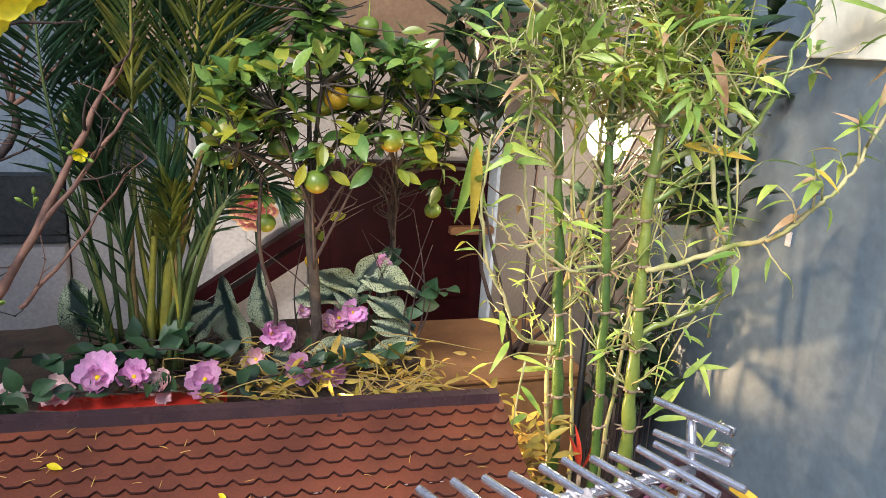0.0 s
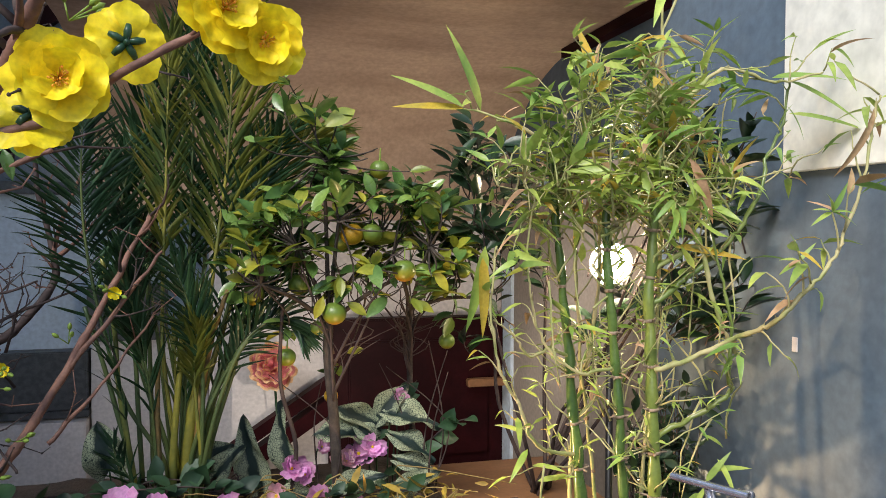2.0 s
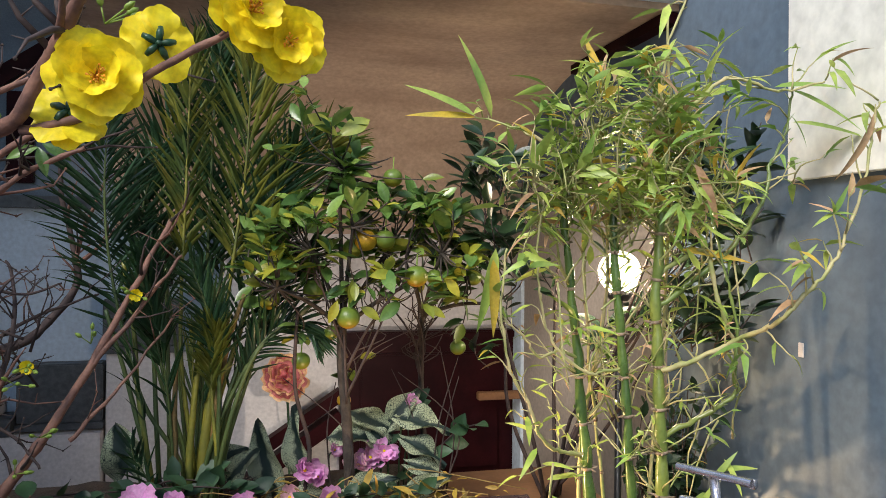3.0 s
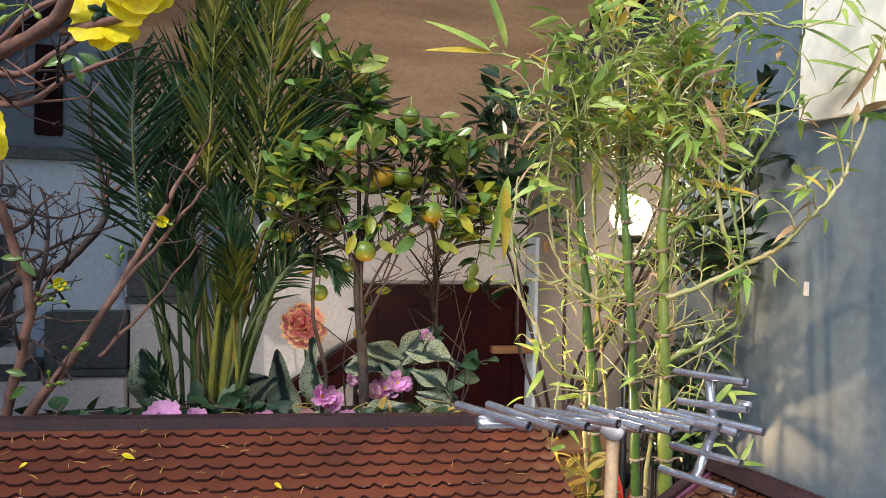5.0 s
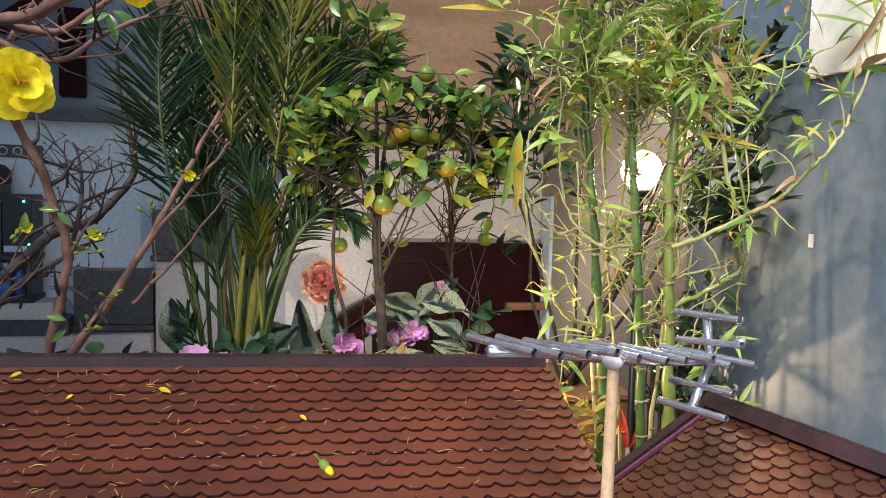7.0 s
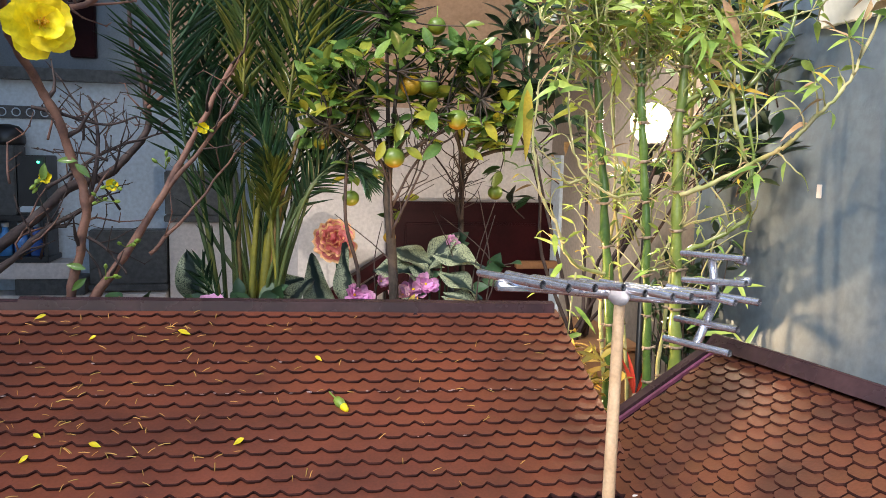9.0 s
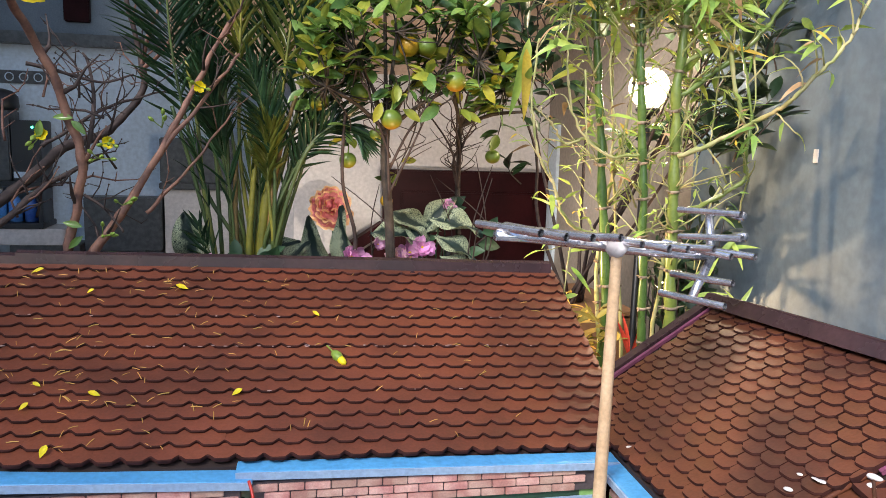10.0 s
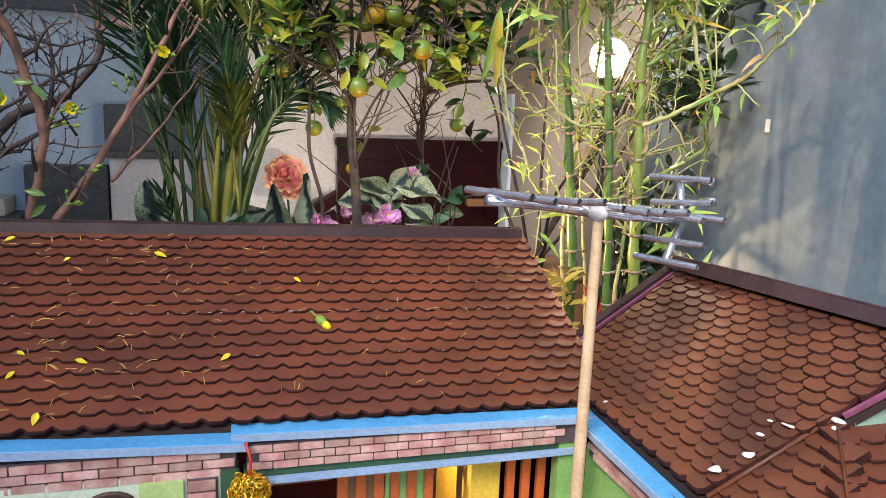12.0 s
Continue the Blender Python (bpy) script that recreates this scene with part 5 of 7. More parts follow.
    for me, o, d, up in (
        (big_yel, (0.560, 0.72, 1.742), (-1, 0.2, 0.05), (0.1, -0.7, 0.7)), (big, (0.560, 0.72, 1.745), (-0.8, 0.1, 0.42), (0.2, -0.7, 0.6)), (big, (0.54, 0.55, 1.71), (-0.2, -0.1, 0.5), (0.5, -0.8, 0.2)),
        (big_yel, (0.545, 0.55, 1.45), (0.02, -0.05, -1), (0.3, -1, 0)), (big, (0.55, 0.55, 1.47), (-0.15, 0, -0.9), (0.2, -1, 0)), (big_yel, (0.885, 0.47, 1.47), (0.95, -0.1, -0.12), (0, -0.6, 0.8)),
        (big, (1.10, 0.49, 1.79), (0.98, -0.15, 0.12), (0, -0.5, 0.8)), (big, (1.145, 0.50, 1.79), (0.5, -0.2, -0.25), (0, -0.6, 0.8)), (middling, (1.145, 0.50, 1.74), (0.5, -0.2, -0.7), (0.6, -0.6, 0.2)),
        (big_dry, (1.118, 0.268, 1.70), (-0.45, -0.1, -0.9), (0.4, -0.9, 0)), (middling, (1.099, 0.268, 1.575), (0.6, -0.4, -0.15), (0.2, -0.5, 1)), (middling, (1.122, 0.26, 1.715), (0.8, -0.3, 0.2), (0.2, -0.5, 1)), (middling, (1.095, 0.268, 1.560), (0.3, -0.6, 0.5), (0.2, -0.5, 1)), (big_dry, (0.905, 0.46, 1.63), (0.45, -0.1, -0.9), (0, -1, 0)), (big_yel, (0.80, 0.60, 1.76), (-0.35, 0, 0.95), (0, -1, 0)),
        (big, (1.165, 0.52, 1.73), (0.6, -0.3, -0.1), (0, -0.5, 0.8)), *((middling, (0.90 + 0.012 * k, 0.46, 0.96 + 0.02 * k), (0.7 * math.cos(k * 1.3), -0.3, 0.2 + 0.5 * math.sin(k * 1.9)), (0, -0.6, 0.8)) for k in range(9)), *((middling, (0.68 - 0.01 * k, 0.54, 0.95 + 0.03 * k), (-0.6 * math.cos(k * 1.1), -0.35, 0.4 * math.sin(k * 2.3)), (0, -0.6, 0.8)) for k in range(8)),
    ):
        piece("leaf", me, t, aim(o, d, up))
    # a low shoot that leans out beside the wing's ridge
    bm = bmesh.new()
    tube(bm, curve_points([(0.90, 0.50, 0.62), (0.93, 0.42, 0.85), (0.945, 0.37, 0.955)], 4), [0.0024, 0.0012], 6)
    part("branch", bm, M["twig"], t, "thin straw-coloured bamboo branch")
    for d in ((0.5, -0.1, 0.85), (0.98, -0.2, 0.05), (-0.5, -0.2, 0.7)):
        piece("leaf", middling, t, aim((0.945, 0.37, 0.955), d, (0, -0.7, 0.7), 0.75))
    # small sprigs on the long branch
    young = blade_mesh("leaf", M["bam_leaf"], length=0.062, width=0.011, fold=0.3, droop=0.3, n=6, wide_at=0.3, power=0.6, cols=1)
    for pts, dirs in (([(1.054, 0.268, 1.469), (1.044, 0.262, 1.500), (1.030, 0.258, 1.530)], ((-0.8, -0.2, 0.25), (-0.95, -0.2, -0.3), (0.1, -0.3, 0.5), (0.8, -0.3, 0.15), (0.7, -0.3, -0.2), (-0.3, -0.4, 0.45))), ([(1.000, 0.283, 1.395), (0.994, 0.277, 1.424), (0.982, 0.272, 1.452)], ((-0.9, -0.2, 0.25), (-0.2, -0.2, 0.9), (-0.7, -0.3, -0.15), (0.4, -0.3, 0.7)))):
        bm = bmesh.new()
        tube(bm, curve_points(pts, 4), [0.0021, 0.0014], 6)
        part("branch", bm, M["twig"], t, "thin straw-coloured bamboo branch")
        for k, d in enumerate(dirs):
            piece("leaf", young, t, aim(pts[-1], d, (0.1, -0.6, 0.8), 0.62 + 0.1 * (k % 3)))


bamboo()


# ---------------------------------------------------------------- palm
def frond(owner, points, leaflet, lit, width=1.0, from_s=0.45, count=38, spread=0.62, thick=0.0062, droop=0.12):
    """An arching stem with two rows of long straight leaflets."""
    path = curve_points(points, 6)
    n = len(path) - 1
    bm = bmesh.new()
    tube(bm, path, [thick * (1 - 0.85 * k / n) + 0.0006 for k in range(n + 1)], 8)
    # stem colour carries the light: yellower when lit, dark rib when not
    f = part("frond_stem", bm, M["palm_stem" if lit else "palm_rib"], owner, "arching palm stem in the lit yellow tone" if lit else "arching palm stem in the unlit green tone")
    leaves = Many()
    faces = Vector((rng.gauss(0.1, 0.45), -1, rng.gauss(0.2, 0.3)))
    for k in range(count):
        s = min(1.0, from_s + (1 - from_s) * (k + rng.uniform(-0.4, 0.4)) / (count - 1))
        i = max(0, min(int(s * n), n - 1))
        p = path[i].lerp(path[i + 1], s * n - i)
        along = (path[i + 1] - path[i]).normalized()
        flat = along.cross(faces).normalized()
        q = (s - from_s) / (1 - from_s)
        reach = (0.55 + 0.45 * math.sin(math.pi * min(1, q * 1.6 + 0.1) * 0.5)) * (1 - 0.55 * max(0, q - 0.45) / 0.55)
        for side in (-1, 1):
            if rng.random() < 0.08:
                continue
            ln = leaflet * reach * rng.uniform(0.78, 1.16)
            d = along + flat * side * spread * rng.uniform(0.7, 1.3) * (1.25 - 0.6 * q) + Vector((rng.gauss(0, 0.10), rng.gauss(-0.15, 0.30), rng.gauss(-0.04, 0.12)))
            shape = blade(length=ln, width=0.0092 * width * rng.uniform(0.8, 1.15), fold=0.7, droop=rng.uniform(0.3, 3.2) * droop, n=6, wide_at=0.3, power=0.5, cols=1)
            leaves.add(shape, aim(p, d, about(flat.cross(along) * -0.8 + Vector((0, 0, 0.8)), 0.25)))
    leaves.make("foliage", [M["palm_leaf_lit"] if lit else M["palm_leaf"]], f, "two rows of narrow leaflets in the lit olive tone" if lit else "two rows of narrow leaflets in the unlit dark green tone", kind="stuff")


def palm():
    t = thing("areca_palm", (0.0, 1.14, 0.84), "areca palm with dark green fronds on yellow-green stems", "palm")
    b = Vector((0.0, 1.14, 0.85))
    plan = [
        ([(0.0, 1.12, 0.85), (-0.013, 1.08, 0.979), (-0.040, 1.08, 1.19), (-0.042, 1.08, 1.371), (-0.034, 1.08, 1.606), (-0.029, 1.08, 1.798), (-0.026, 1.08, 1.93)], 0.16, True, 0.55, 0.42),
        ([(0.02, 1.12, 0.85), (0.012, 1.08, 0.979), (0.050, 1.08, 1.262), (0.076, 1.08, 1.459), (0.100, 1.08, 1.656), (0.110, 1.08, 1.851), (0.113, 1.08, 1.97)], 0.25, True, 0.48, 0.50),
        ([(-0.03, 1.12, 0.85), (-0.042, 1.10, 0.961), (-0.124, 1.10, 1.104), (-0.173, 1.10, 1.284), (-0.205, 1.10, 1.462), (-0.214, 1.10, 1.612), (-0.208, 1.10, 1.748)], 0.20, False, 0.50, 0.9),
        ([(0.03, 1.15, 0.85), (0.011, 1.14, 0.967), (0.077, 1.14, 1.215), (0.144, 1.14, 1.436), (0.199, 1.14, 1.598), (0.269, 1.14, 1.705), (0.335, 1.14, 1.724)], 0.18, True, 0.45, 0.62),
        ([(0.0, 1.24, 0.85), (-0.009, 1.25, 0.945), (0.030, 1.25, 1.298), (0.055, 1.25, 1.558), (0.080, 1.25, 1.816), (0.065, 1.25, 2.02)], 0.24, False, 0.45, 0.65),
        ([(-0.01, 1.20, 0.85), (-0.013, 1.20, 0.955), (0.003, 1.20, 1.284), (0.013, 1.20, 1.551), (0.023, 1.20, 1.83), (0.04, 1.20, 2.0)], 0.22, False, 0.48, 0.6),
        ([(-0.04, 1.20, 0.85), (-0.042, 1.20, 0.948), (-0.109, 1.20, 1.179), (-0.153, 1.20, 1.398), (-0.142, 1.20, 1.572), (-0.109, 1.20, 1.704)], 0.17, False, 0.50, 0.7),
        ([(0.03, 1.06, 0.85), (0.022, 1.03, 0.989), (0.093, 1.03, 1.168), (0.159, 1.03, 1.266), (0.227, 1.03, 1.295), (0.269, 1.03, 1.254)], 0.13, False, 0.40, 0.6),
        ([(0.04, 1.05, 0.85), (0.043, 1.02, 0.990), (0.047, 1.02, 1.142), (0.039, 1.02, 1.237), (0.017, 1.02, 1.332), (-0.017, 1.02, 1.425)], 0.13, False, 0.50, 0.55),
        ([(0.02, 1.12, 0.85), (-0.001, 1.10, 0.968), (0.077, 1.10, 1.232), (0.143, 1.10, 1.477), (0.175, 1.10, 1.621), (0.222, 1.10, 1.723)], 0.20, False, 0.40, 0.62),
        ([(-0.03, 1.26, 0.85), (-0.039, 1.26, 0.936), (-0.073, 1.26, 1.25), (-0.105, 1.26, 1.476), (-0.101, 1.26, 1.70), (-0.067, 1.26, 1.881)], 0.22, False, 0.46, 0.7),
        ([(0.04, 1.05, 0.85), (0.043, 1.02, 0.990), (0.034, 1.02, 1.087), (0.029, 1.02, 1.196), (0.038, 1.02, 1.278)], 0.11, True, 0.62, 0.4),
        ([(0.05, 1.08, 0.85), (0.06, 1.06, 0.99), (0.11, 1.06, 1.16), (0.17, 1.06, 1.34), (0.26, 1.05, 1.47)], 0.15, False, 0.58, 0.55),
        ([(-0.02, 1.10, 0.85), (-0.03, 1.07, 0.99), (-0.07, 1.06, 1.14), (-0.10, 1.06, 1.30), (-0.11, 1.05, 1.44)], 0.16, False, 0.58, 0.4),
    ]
    # lit fronds get the lit leaflet tone painted on
    for points, leaflet, lit, from_s, spread in plan:
        frond(t, points, leaflet, lit, from_s=from_s, spread=spread, count=42 if leaflet < 0.16 else 58)
    # short young shoots at the base
    for x, h, lean in ((-0.11, 0.17, -0.03), (-0.075, 0.13, -0.05)):
        o = Vector((x, 1.04, 0.86))
        frond(t, [o, o + Vector((lean * 0.3, -0.01, h * 0.4)), o + Vector((lean, -0.02, h))], 0.10, False, 0.9, 0.5, 5, 0.45, 0.004)
    # spear-like young leaves between the stems
    for x, h, lean, lit in ((-0.05, 0.42, -0.035, False), (-0.015, 0.40, 0.0, True), (0.0, 0.46, 0.02, False), (0.045, 0.42, 0.07, False), (-0.10, 0.38, -0.05, False)):
        o = Vector((x, rng.uniform(1.05, 1.12), 0.90))
        frond(t, [o, o + Vector((lean * 0.35, 0, h * 0.45)), o + Vector((lean, -0.01, h * 0.9))], 0.15, lit, 0.8, 0.5, 8, 0.20, 0.004)
    # bundled stems and dry sheaths, fanning out from the base
    for line, r0, r1, m in (
        ([(-0.046, 1.06, 0.85), (-0.050, 1.06, 0.95), (-0.053, 1.06, 1.076), (-0.050, 1.06, 1.19)], 0.0110, 0.0045, "palm_husk"),
        ([(-0.020, 1.05, 0.85), (-0.018, 1.05, 0.99), (-0.010, 1.05, 1.104), (0.004, 1.05, 1.25), (0.021, 1.05, 1.40)], 0.0100, 0.0045, "palm_stem"),
        ([(0.006, 1.07, 0.85), (0.012, 1.07, 0.989), (0.025, 1.07, 1.104), (0.044, 1.07, 1.232), (0.063, 1.07, 1.318)], 0.0180, 0.0090, "palm_stem"),
        ([(0.030, 1.04, 0.95), (0.040, 1.05, 1.104), (0.066, 1.05, 1.25), (0.10, 1.05, 1.36)], 0.0080, 0.0050, "palm_husk"),
        ([(0.014, 1.04, 0.85), (0.026, 1.04, 0.946), (0.052, 1.04, 1.075), (0.106, 1.05, 1.233), (0.189, 1.06, 1.335)], 0.0066, 0.0045, "palm_rib"),
        ([(0.024, 1.02, 0.85), (0.042, 1.02, 0.946), (0.080, 1.02, 1.104), (0.134, 1.03, 1.233), (0.232, 1.04, 1.307)], 0.0062, 0.0042, "palm_rib"),
        ([(0.020, 1.05, 0.85), (0.036, 1.05, 0.95), (0.068, 1.05, 1.10), (0.118, 1.05, 1.25), (0.170, 1.05, 1.38)], 0.0066, 0.0045, "palm_rib"),
        ([(-0.100, 1.08, 0.85), (-0.110, 1.08, 0.963), (-0.137, 1.08, 1.076), (-0.165, 1.08, 1.188), (-0.205, 1.08, 1.325)], 0.0068, 0.0045, "palm_rib"),
        ([(-0.094, 1.06, 0.85), (-0.103, 1.06, 0.949), (-0.131, 1.06, 1.132), (-0.141, 1.06, 1.272), (-0.166, 1.06, 1.436)], 0.0068, 0.0045, "palm_stem"),
        ([(-0.085, 1.10, 0.85), (-0.097, 1.10, 1.076), (-0.105, 1.10, 1.23), (-0.127, 1.10, 1.438)], 0.0062, 0.0042, "palm_rib"),
        ([(-0.066, 1.12, 0.85), (-0.070, 1.12, 1.05), (-0.075, 1.12, 1.24), (-0.080, 1.12, 1.42)], 0.0060, 0.0042, "palm_rib"),
    ):
        bm = bmesh.new()
        tube(bm, curve_points(line, 6), [r0, r1], 12)
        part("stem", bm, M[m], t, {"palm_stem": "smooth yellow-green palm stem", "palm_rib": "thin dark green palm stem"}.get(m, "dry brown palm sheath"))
    bm = bmesh.new()
    for k in range(90):
        o = b + Vector((rng.uniform(-0.11, 0.12), rng.uniform(-0.10, 0.05), rng.uniform(0.0, 0.03)))
        tube(bm, curve_points([o, o + Vector((rng.gauss(0, 0.03), rng.gauss(-0.02, 0.02), rng.uniform(0.01, 0.06))), o + Vector((rng.gauss(0, 0.06), rng.gauss(-0.03, 0.03), rng.uniform(-0.02, 0.05)))], 3), [0.003, 0.001], 5)
    part("dry_fibre", bm, M["mai_dark"], t, "matted dry brown fibres at the base", kind="stuff")


palm()


# ---------------------------------------------------------------- citrus trees
def limb(bm, pts, r0, r1, seg=6):
    path = curve_points(pts, 4)
    tube(bm, path, [r0, r1], seg)
    return path


FRUITS = [((0.333, 0.97, 1.309), 0.0280), ((0.156, 1.03, 1.349), 0.0265), ((0.486, 0.935, 1.406), 0.0275), ((0.259, 1.02, 1.372), 0.0270), ((0.435, 0.97, 1.636), 0.0235), ((0.372, 0.97, 1.488), 0.027), ((0.418, 0.97, 1.490), 0.025),
          ((0.658, 1.05, 1.400), 0.023), ((0.628, 1.08, 1.220), 0.0210), ((0.231, 1.04, 1.202), 0.0225), ((0.341, 1.10, 1.093), 0.0178), ((0.545, 1.0, 1.402), 0.020), ((0.30, 1.02, 1.27), 0.018), ((0.345, 0.99, 1.47), 0.024)]



def citrus():
    t = thing("citrus_tree", (0.33, 0.97, 0.85), "small citrus tree with green and orange fruit", "citrus tree")
    trunk = bmesh.new()
    limb(trunk, [(0.352, 1.03, 0.84), (0.340, 1.03, 1.05), (0.326, 1.03, 1.20), (0.326, 1.02, 1.29)], 0.0135, 0.011, 9)
    part("trunk", trunk, M["bark"], t, "grey-brown slender trunk")
    bm = bmesh.new()
    tube(bm, curve_points([(0.23, 1.0, 0.86), (0.25, 1.0, 1.0), (0.215, 1.0, 1.15), (0.22, 1.0, 1.33)], 5), [0.006, 0.004], 7)
    part("trunk", bm, M["mai_dark"], t, "thin dark side trunk")
    bm = bmesh.new()
    tube(bm, curve_points([(0.575, 1.18, 0.84), (0.562, 1.2, 1.06), (0.556, 1.18, 1.22), (0.545, 1.12, 1.32)], 5), [0.009, 0.006], 8)
    part("trunk", bm, M["bark"], t, "grey-brown slender trunk")
    for k in range(7):
        bm = bmesh.new()
        o = Vector((rng.uniform(0.28, 0.60), rng.uniform(0.98, 1.15), 0.86))
        tube(bm, curve_points([o, o + Vector((rng.gauss(0, 0.03), 0, 0.16)), o + Vector((rng.gauss(0, 0.07), rng.gauss(0, 0.03), rng.uniform(0.26, 0.42)))], 5), [0.0026, 0.001], 5)
        part("shoot", bm, M["mai_dark"], t, "bare dark shoot")
    FAN = [(heart_x, rng.uniform(0.98, 1.12), 1.22 + rng.uniform(0, 0.06)) for heart_x in (0.30, 0.33, 0.36, 0.42, 0.48, 0.53, 0.56, 0.60, 0.63)]
    for x, y, z in FAN:
        o = Vector((0.335 if x < 0.46 else 0.553, 1.0 if x < 0.46 else 1.17, rng.uniform(1.10, 1.22)))
        bm = bmesh.new()
        e = o + Vector((x - o.x + rng.gauss(0, 0.08), rng.gauss(-0.02, 0.03), rng.uniform(0.16, 0.27)))
        path = limb(bm, [o, o.lerp(e, 0.4) + Vector((rng.gauss(0, 0.015), 0, 0.02)), e], 0.0040, 0.0018, 6)
        for q in range(7):
            s = path[rng.randrange(2, len(path))]
            limb(bm, [s, s + Vector((rng.gauss(0, 0.03), 0, 0.035)), s + Vector((rng.gauss(0, 0.05), 0, 0.075))], 0.0018, 0.0008, 5)
        part("branch", bm, M["mai_dark"], t, "bare dark branch below the crown")
    heart = Vector((0.326, 1.02, 1.28))
    heart2 = Vector((0.545, 1.12, 1.30))
    ends = []
    for k in range(150):
        # crown: a broad low dome with a tall spur, open below
        x = rng.uniform(0.10, 0.65)
        z = rng.uniform(1.33, 1.70 - 1.1 * abs(x - 0.40) ** 1.35)
        y = rng.uniform(0.90, 1.10)
        ends.append(Vector((x, y, z)))
    for k in range(7):
        ends.append(Vector((0.30 + rng.gauss(0, 0.06), 0.95 + rng.gauss(0, 0.04), rng.uniform(1.68, 1.82))))
    for p, r in FRUITS[:13]:
        ends.append(Vector(p) + Vector((rng.gauss(0, 0.012), 0.012, 0.05)))
    hubs = []
    for core, spread in ((heart, ((0.17, 1.38), (0.25, 1.46), (0.34, 1.52), (0.43, 1.46), (0.50, 1.40), (0.31, 1.66))), (heart2, ((0.47, 1.44), (0.55, 1.46), (0.64, 1.40), (0.68, 1.34)))):
        for x, z in spread:
            hub = Vector((x, rng.uniform(0.93, 1.04), z))
            bm = bmesh.new()
            limb(bm, [core, core.lerp(hub, 0.5) + Vector((0, 0, 0.012)), hub], 0.0062, 0.0038, 7)
            part("limb", bm, M["bark"], t, "dark forked limb")
            hubs.append(hub)
    bm = bmesh.new()
    kinds = [blade_mesh("leaf", M[k], length=l, width=w, fold=0.3, droop=d, n=7, wide_at=0.5, power=0.75, cols=2) for k, l, w, d in (
        ("citrus_leaf", 0.066, 0.030, 0.15), ("citrus_leaf", 0.056, 0.025, 0.3), ("citrus_leaf", 0.075, 0.032, 0.2), ("citrus_leaf_lit", 0.062, 0.028, 0.2), ("citrus_leaf_lit", 0.050, 0.022, 0.1))]
    shapes = [blade(length=l, width=w, fold=0.3, droop=d, n=5, wide_at=0.5, power=0.75, cols=1) for l, w, d in ((0.066, 0.030, 0.15), (0.056, 0.025, 0.3), (0.074, 0.032, 0.2))]
    rest, count = Many(), 0
    for e in ends:
        hub = min(hubs, key=lambda h: (h - e).length * rng.uniform(0.8, 1.25))
        path = limb(bm, [hub, hub.lerp(e, 0.55) + Vector((rng.gauss(0, 0.012), rng.gauss(0, 0.012), -0.008)), e], 0.0028, 0.0012, 5)
        d0 = (path[-1] - path[-3]).normalized()
        for k in range(rng.randint(5, 7)):
            s = path[-1 - min(k // 2, len(path) - 2)]
            d = (d0 * rng.uniform(0.1, 0.8) + turn_of(0.25)).normalized()
            m = aim(s, d, about((0, -0.25, 1), 0.45), rng.uniform(0.65, 1.1))
            if any(abs(s.x - c[0]) < 0.052 and -0.055 < s.z - c[2] < 0.05 and s.y < c[1] + 0.02 for c, _ in FRUITS[:7]):
                continue
            # low leaves in front often take the lit tone
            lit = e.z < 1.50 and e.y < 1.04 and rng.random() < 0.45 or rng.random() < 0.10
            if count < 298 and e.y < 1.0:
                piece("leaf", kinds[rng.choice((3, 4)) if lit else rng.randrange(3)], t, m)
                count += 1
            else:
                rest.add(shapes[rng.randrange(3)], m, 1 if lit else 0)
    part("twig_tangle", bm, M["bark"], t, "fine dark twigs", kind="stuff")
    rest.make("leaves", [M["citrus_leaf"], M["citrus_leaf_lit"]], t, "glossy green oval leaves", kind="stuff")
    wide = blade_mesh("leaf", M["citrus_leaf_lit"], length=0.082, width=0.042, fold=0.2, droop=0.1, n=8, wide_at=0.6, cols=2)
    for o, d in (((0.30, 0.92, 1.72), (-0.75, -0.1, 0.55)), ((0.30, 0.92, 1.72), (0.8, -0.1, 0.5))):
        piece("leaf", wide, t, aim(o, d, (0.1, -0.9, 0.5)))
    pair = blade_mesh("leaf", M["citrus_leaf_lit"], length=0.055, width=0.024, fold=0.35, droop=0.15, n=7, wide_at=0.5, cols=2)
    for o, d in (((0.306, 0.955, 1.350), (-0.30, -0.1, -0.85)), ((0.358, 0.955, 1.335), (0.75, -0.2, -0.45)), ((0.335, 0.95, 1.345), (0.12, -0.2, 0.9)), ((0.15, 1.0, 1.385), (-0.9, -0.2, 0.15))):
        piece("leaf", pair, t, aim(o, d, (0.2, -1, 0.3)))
    for p, r in FRUITS:
        m = bmesh.new()
        r *= 0.98
        ball(m, p, r, 20, 14, 0.94)
        for v in m.verts:
            d = v.co - Vector(p)
            k = d.z / r
            v.co -= Vector((0, 0, 1)) * r * 0.10 * max(0, k - 0.85) / 0.15
        f = part("fruit", m, M["ripe" if p in ((0.372, 0.97, 1.488), (0.341, 1.10, 1.093)) else "fruit"], t, "round green citrus fruit, orange from ripening and painted uplight")
        m = bmesh.new()
        top = Vector(p) + Vector((0, 0, r * 0.86))
        tube(m, [top - Vector((0, 0, 0.002)), top + Vector((0.001, 0.001, 0.002)), top + Vector((0.003, 0.006, 0.03))], [0.0045, 0.0018, 0.0013], 6)
        part("stalk", m, M["bud_green"], f)


citrus()


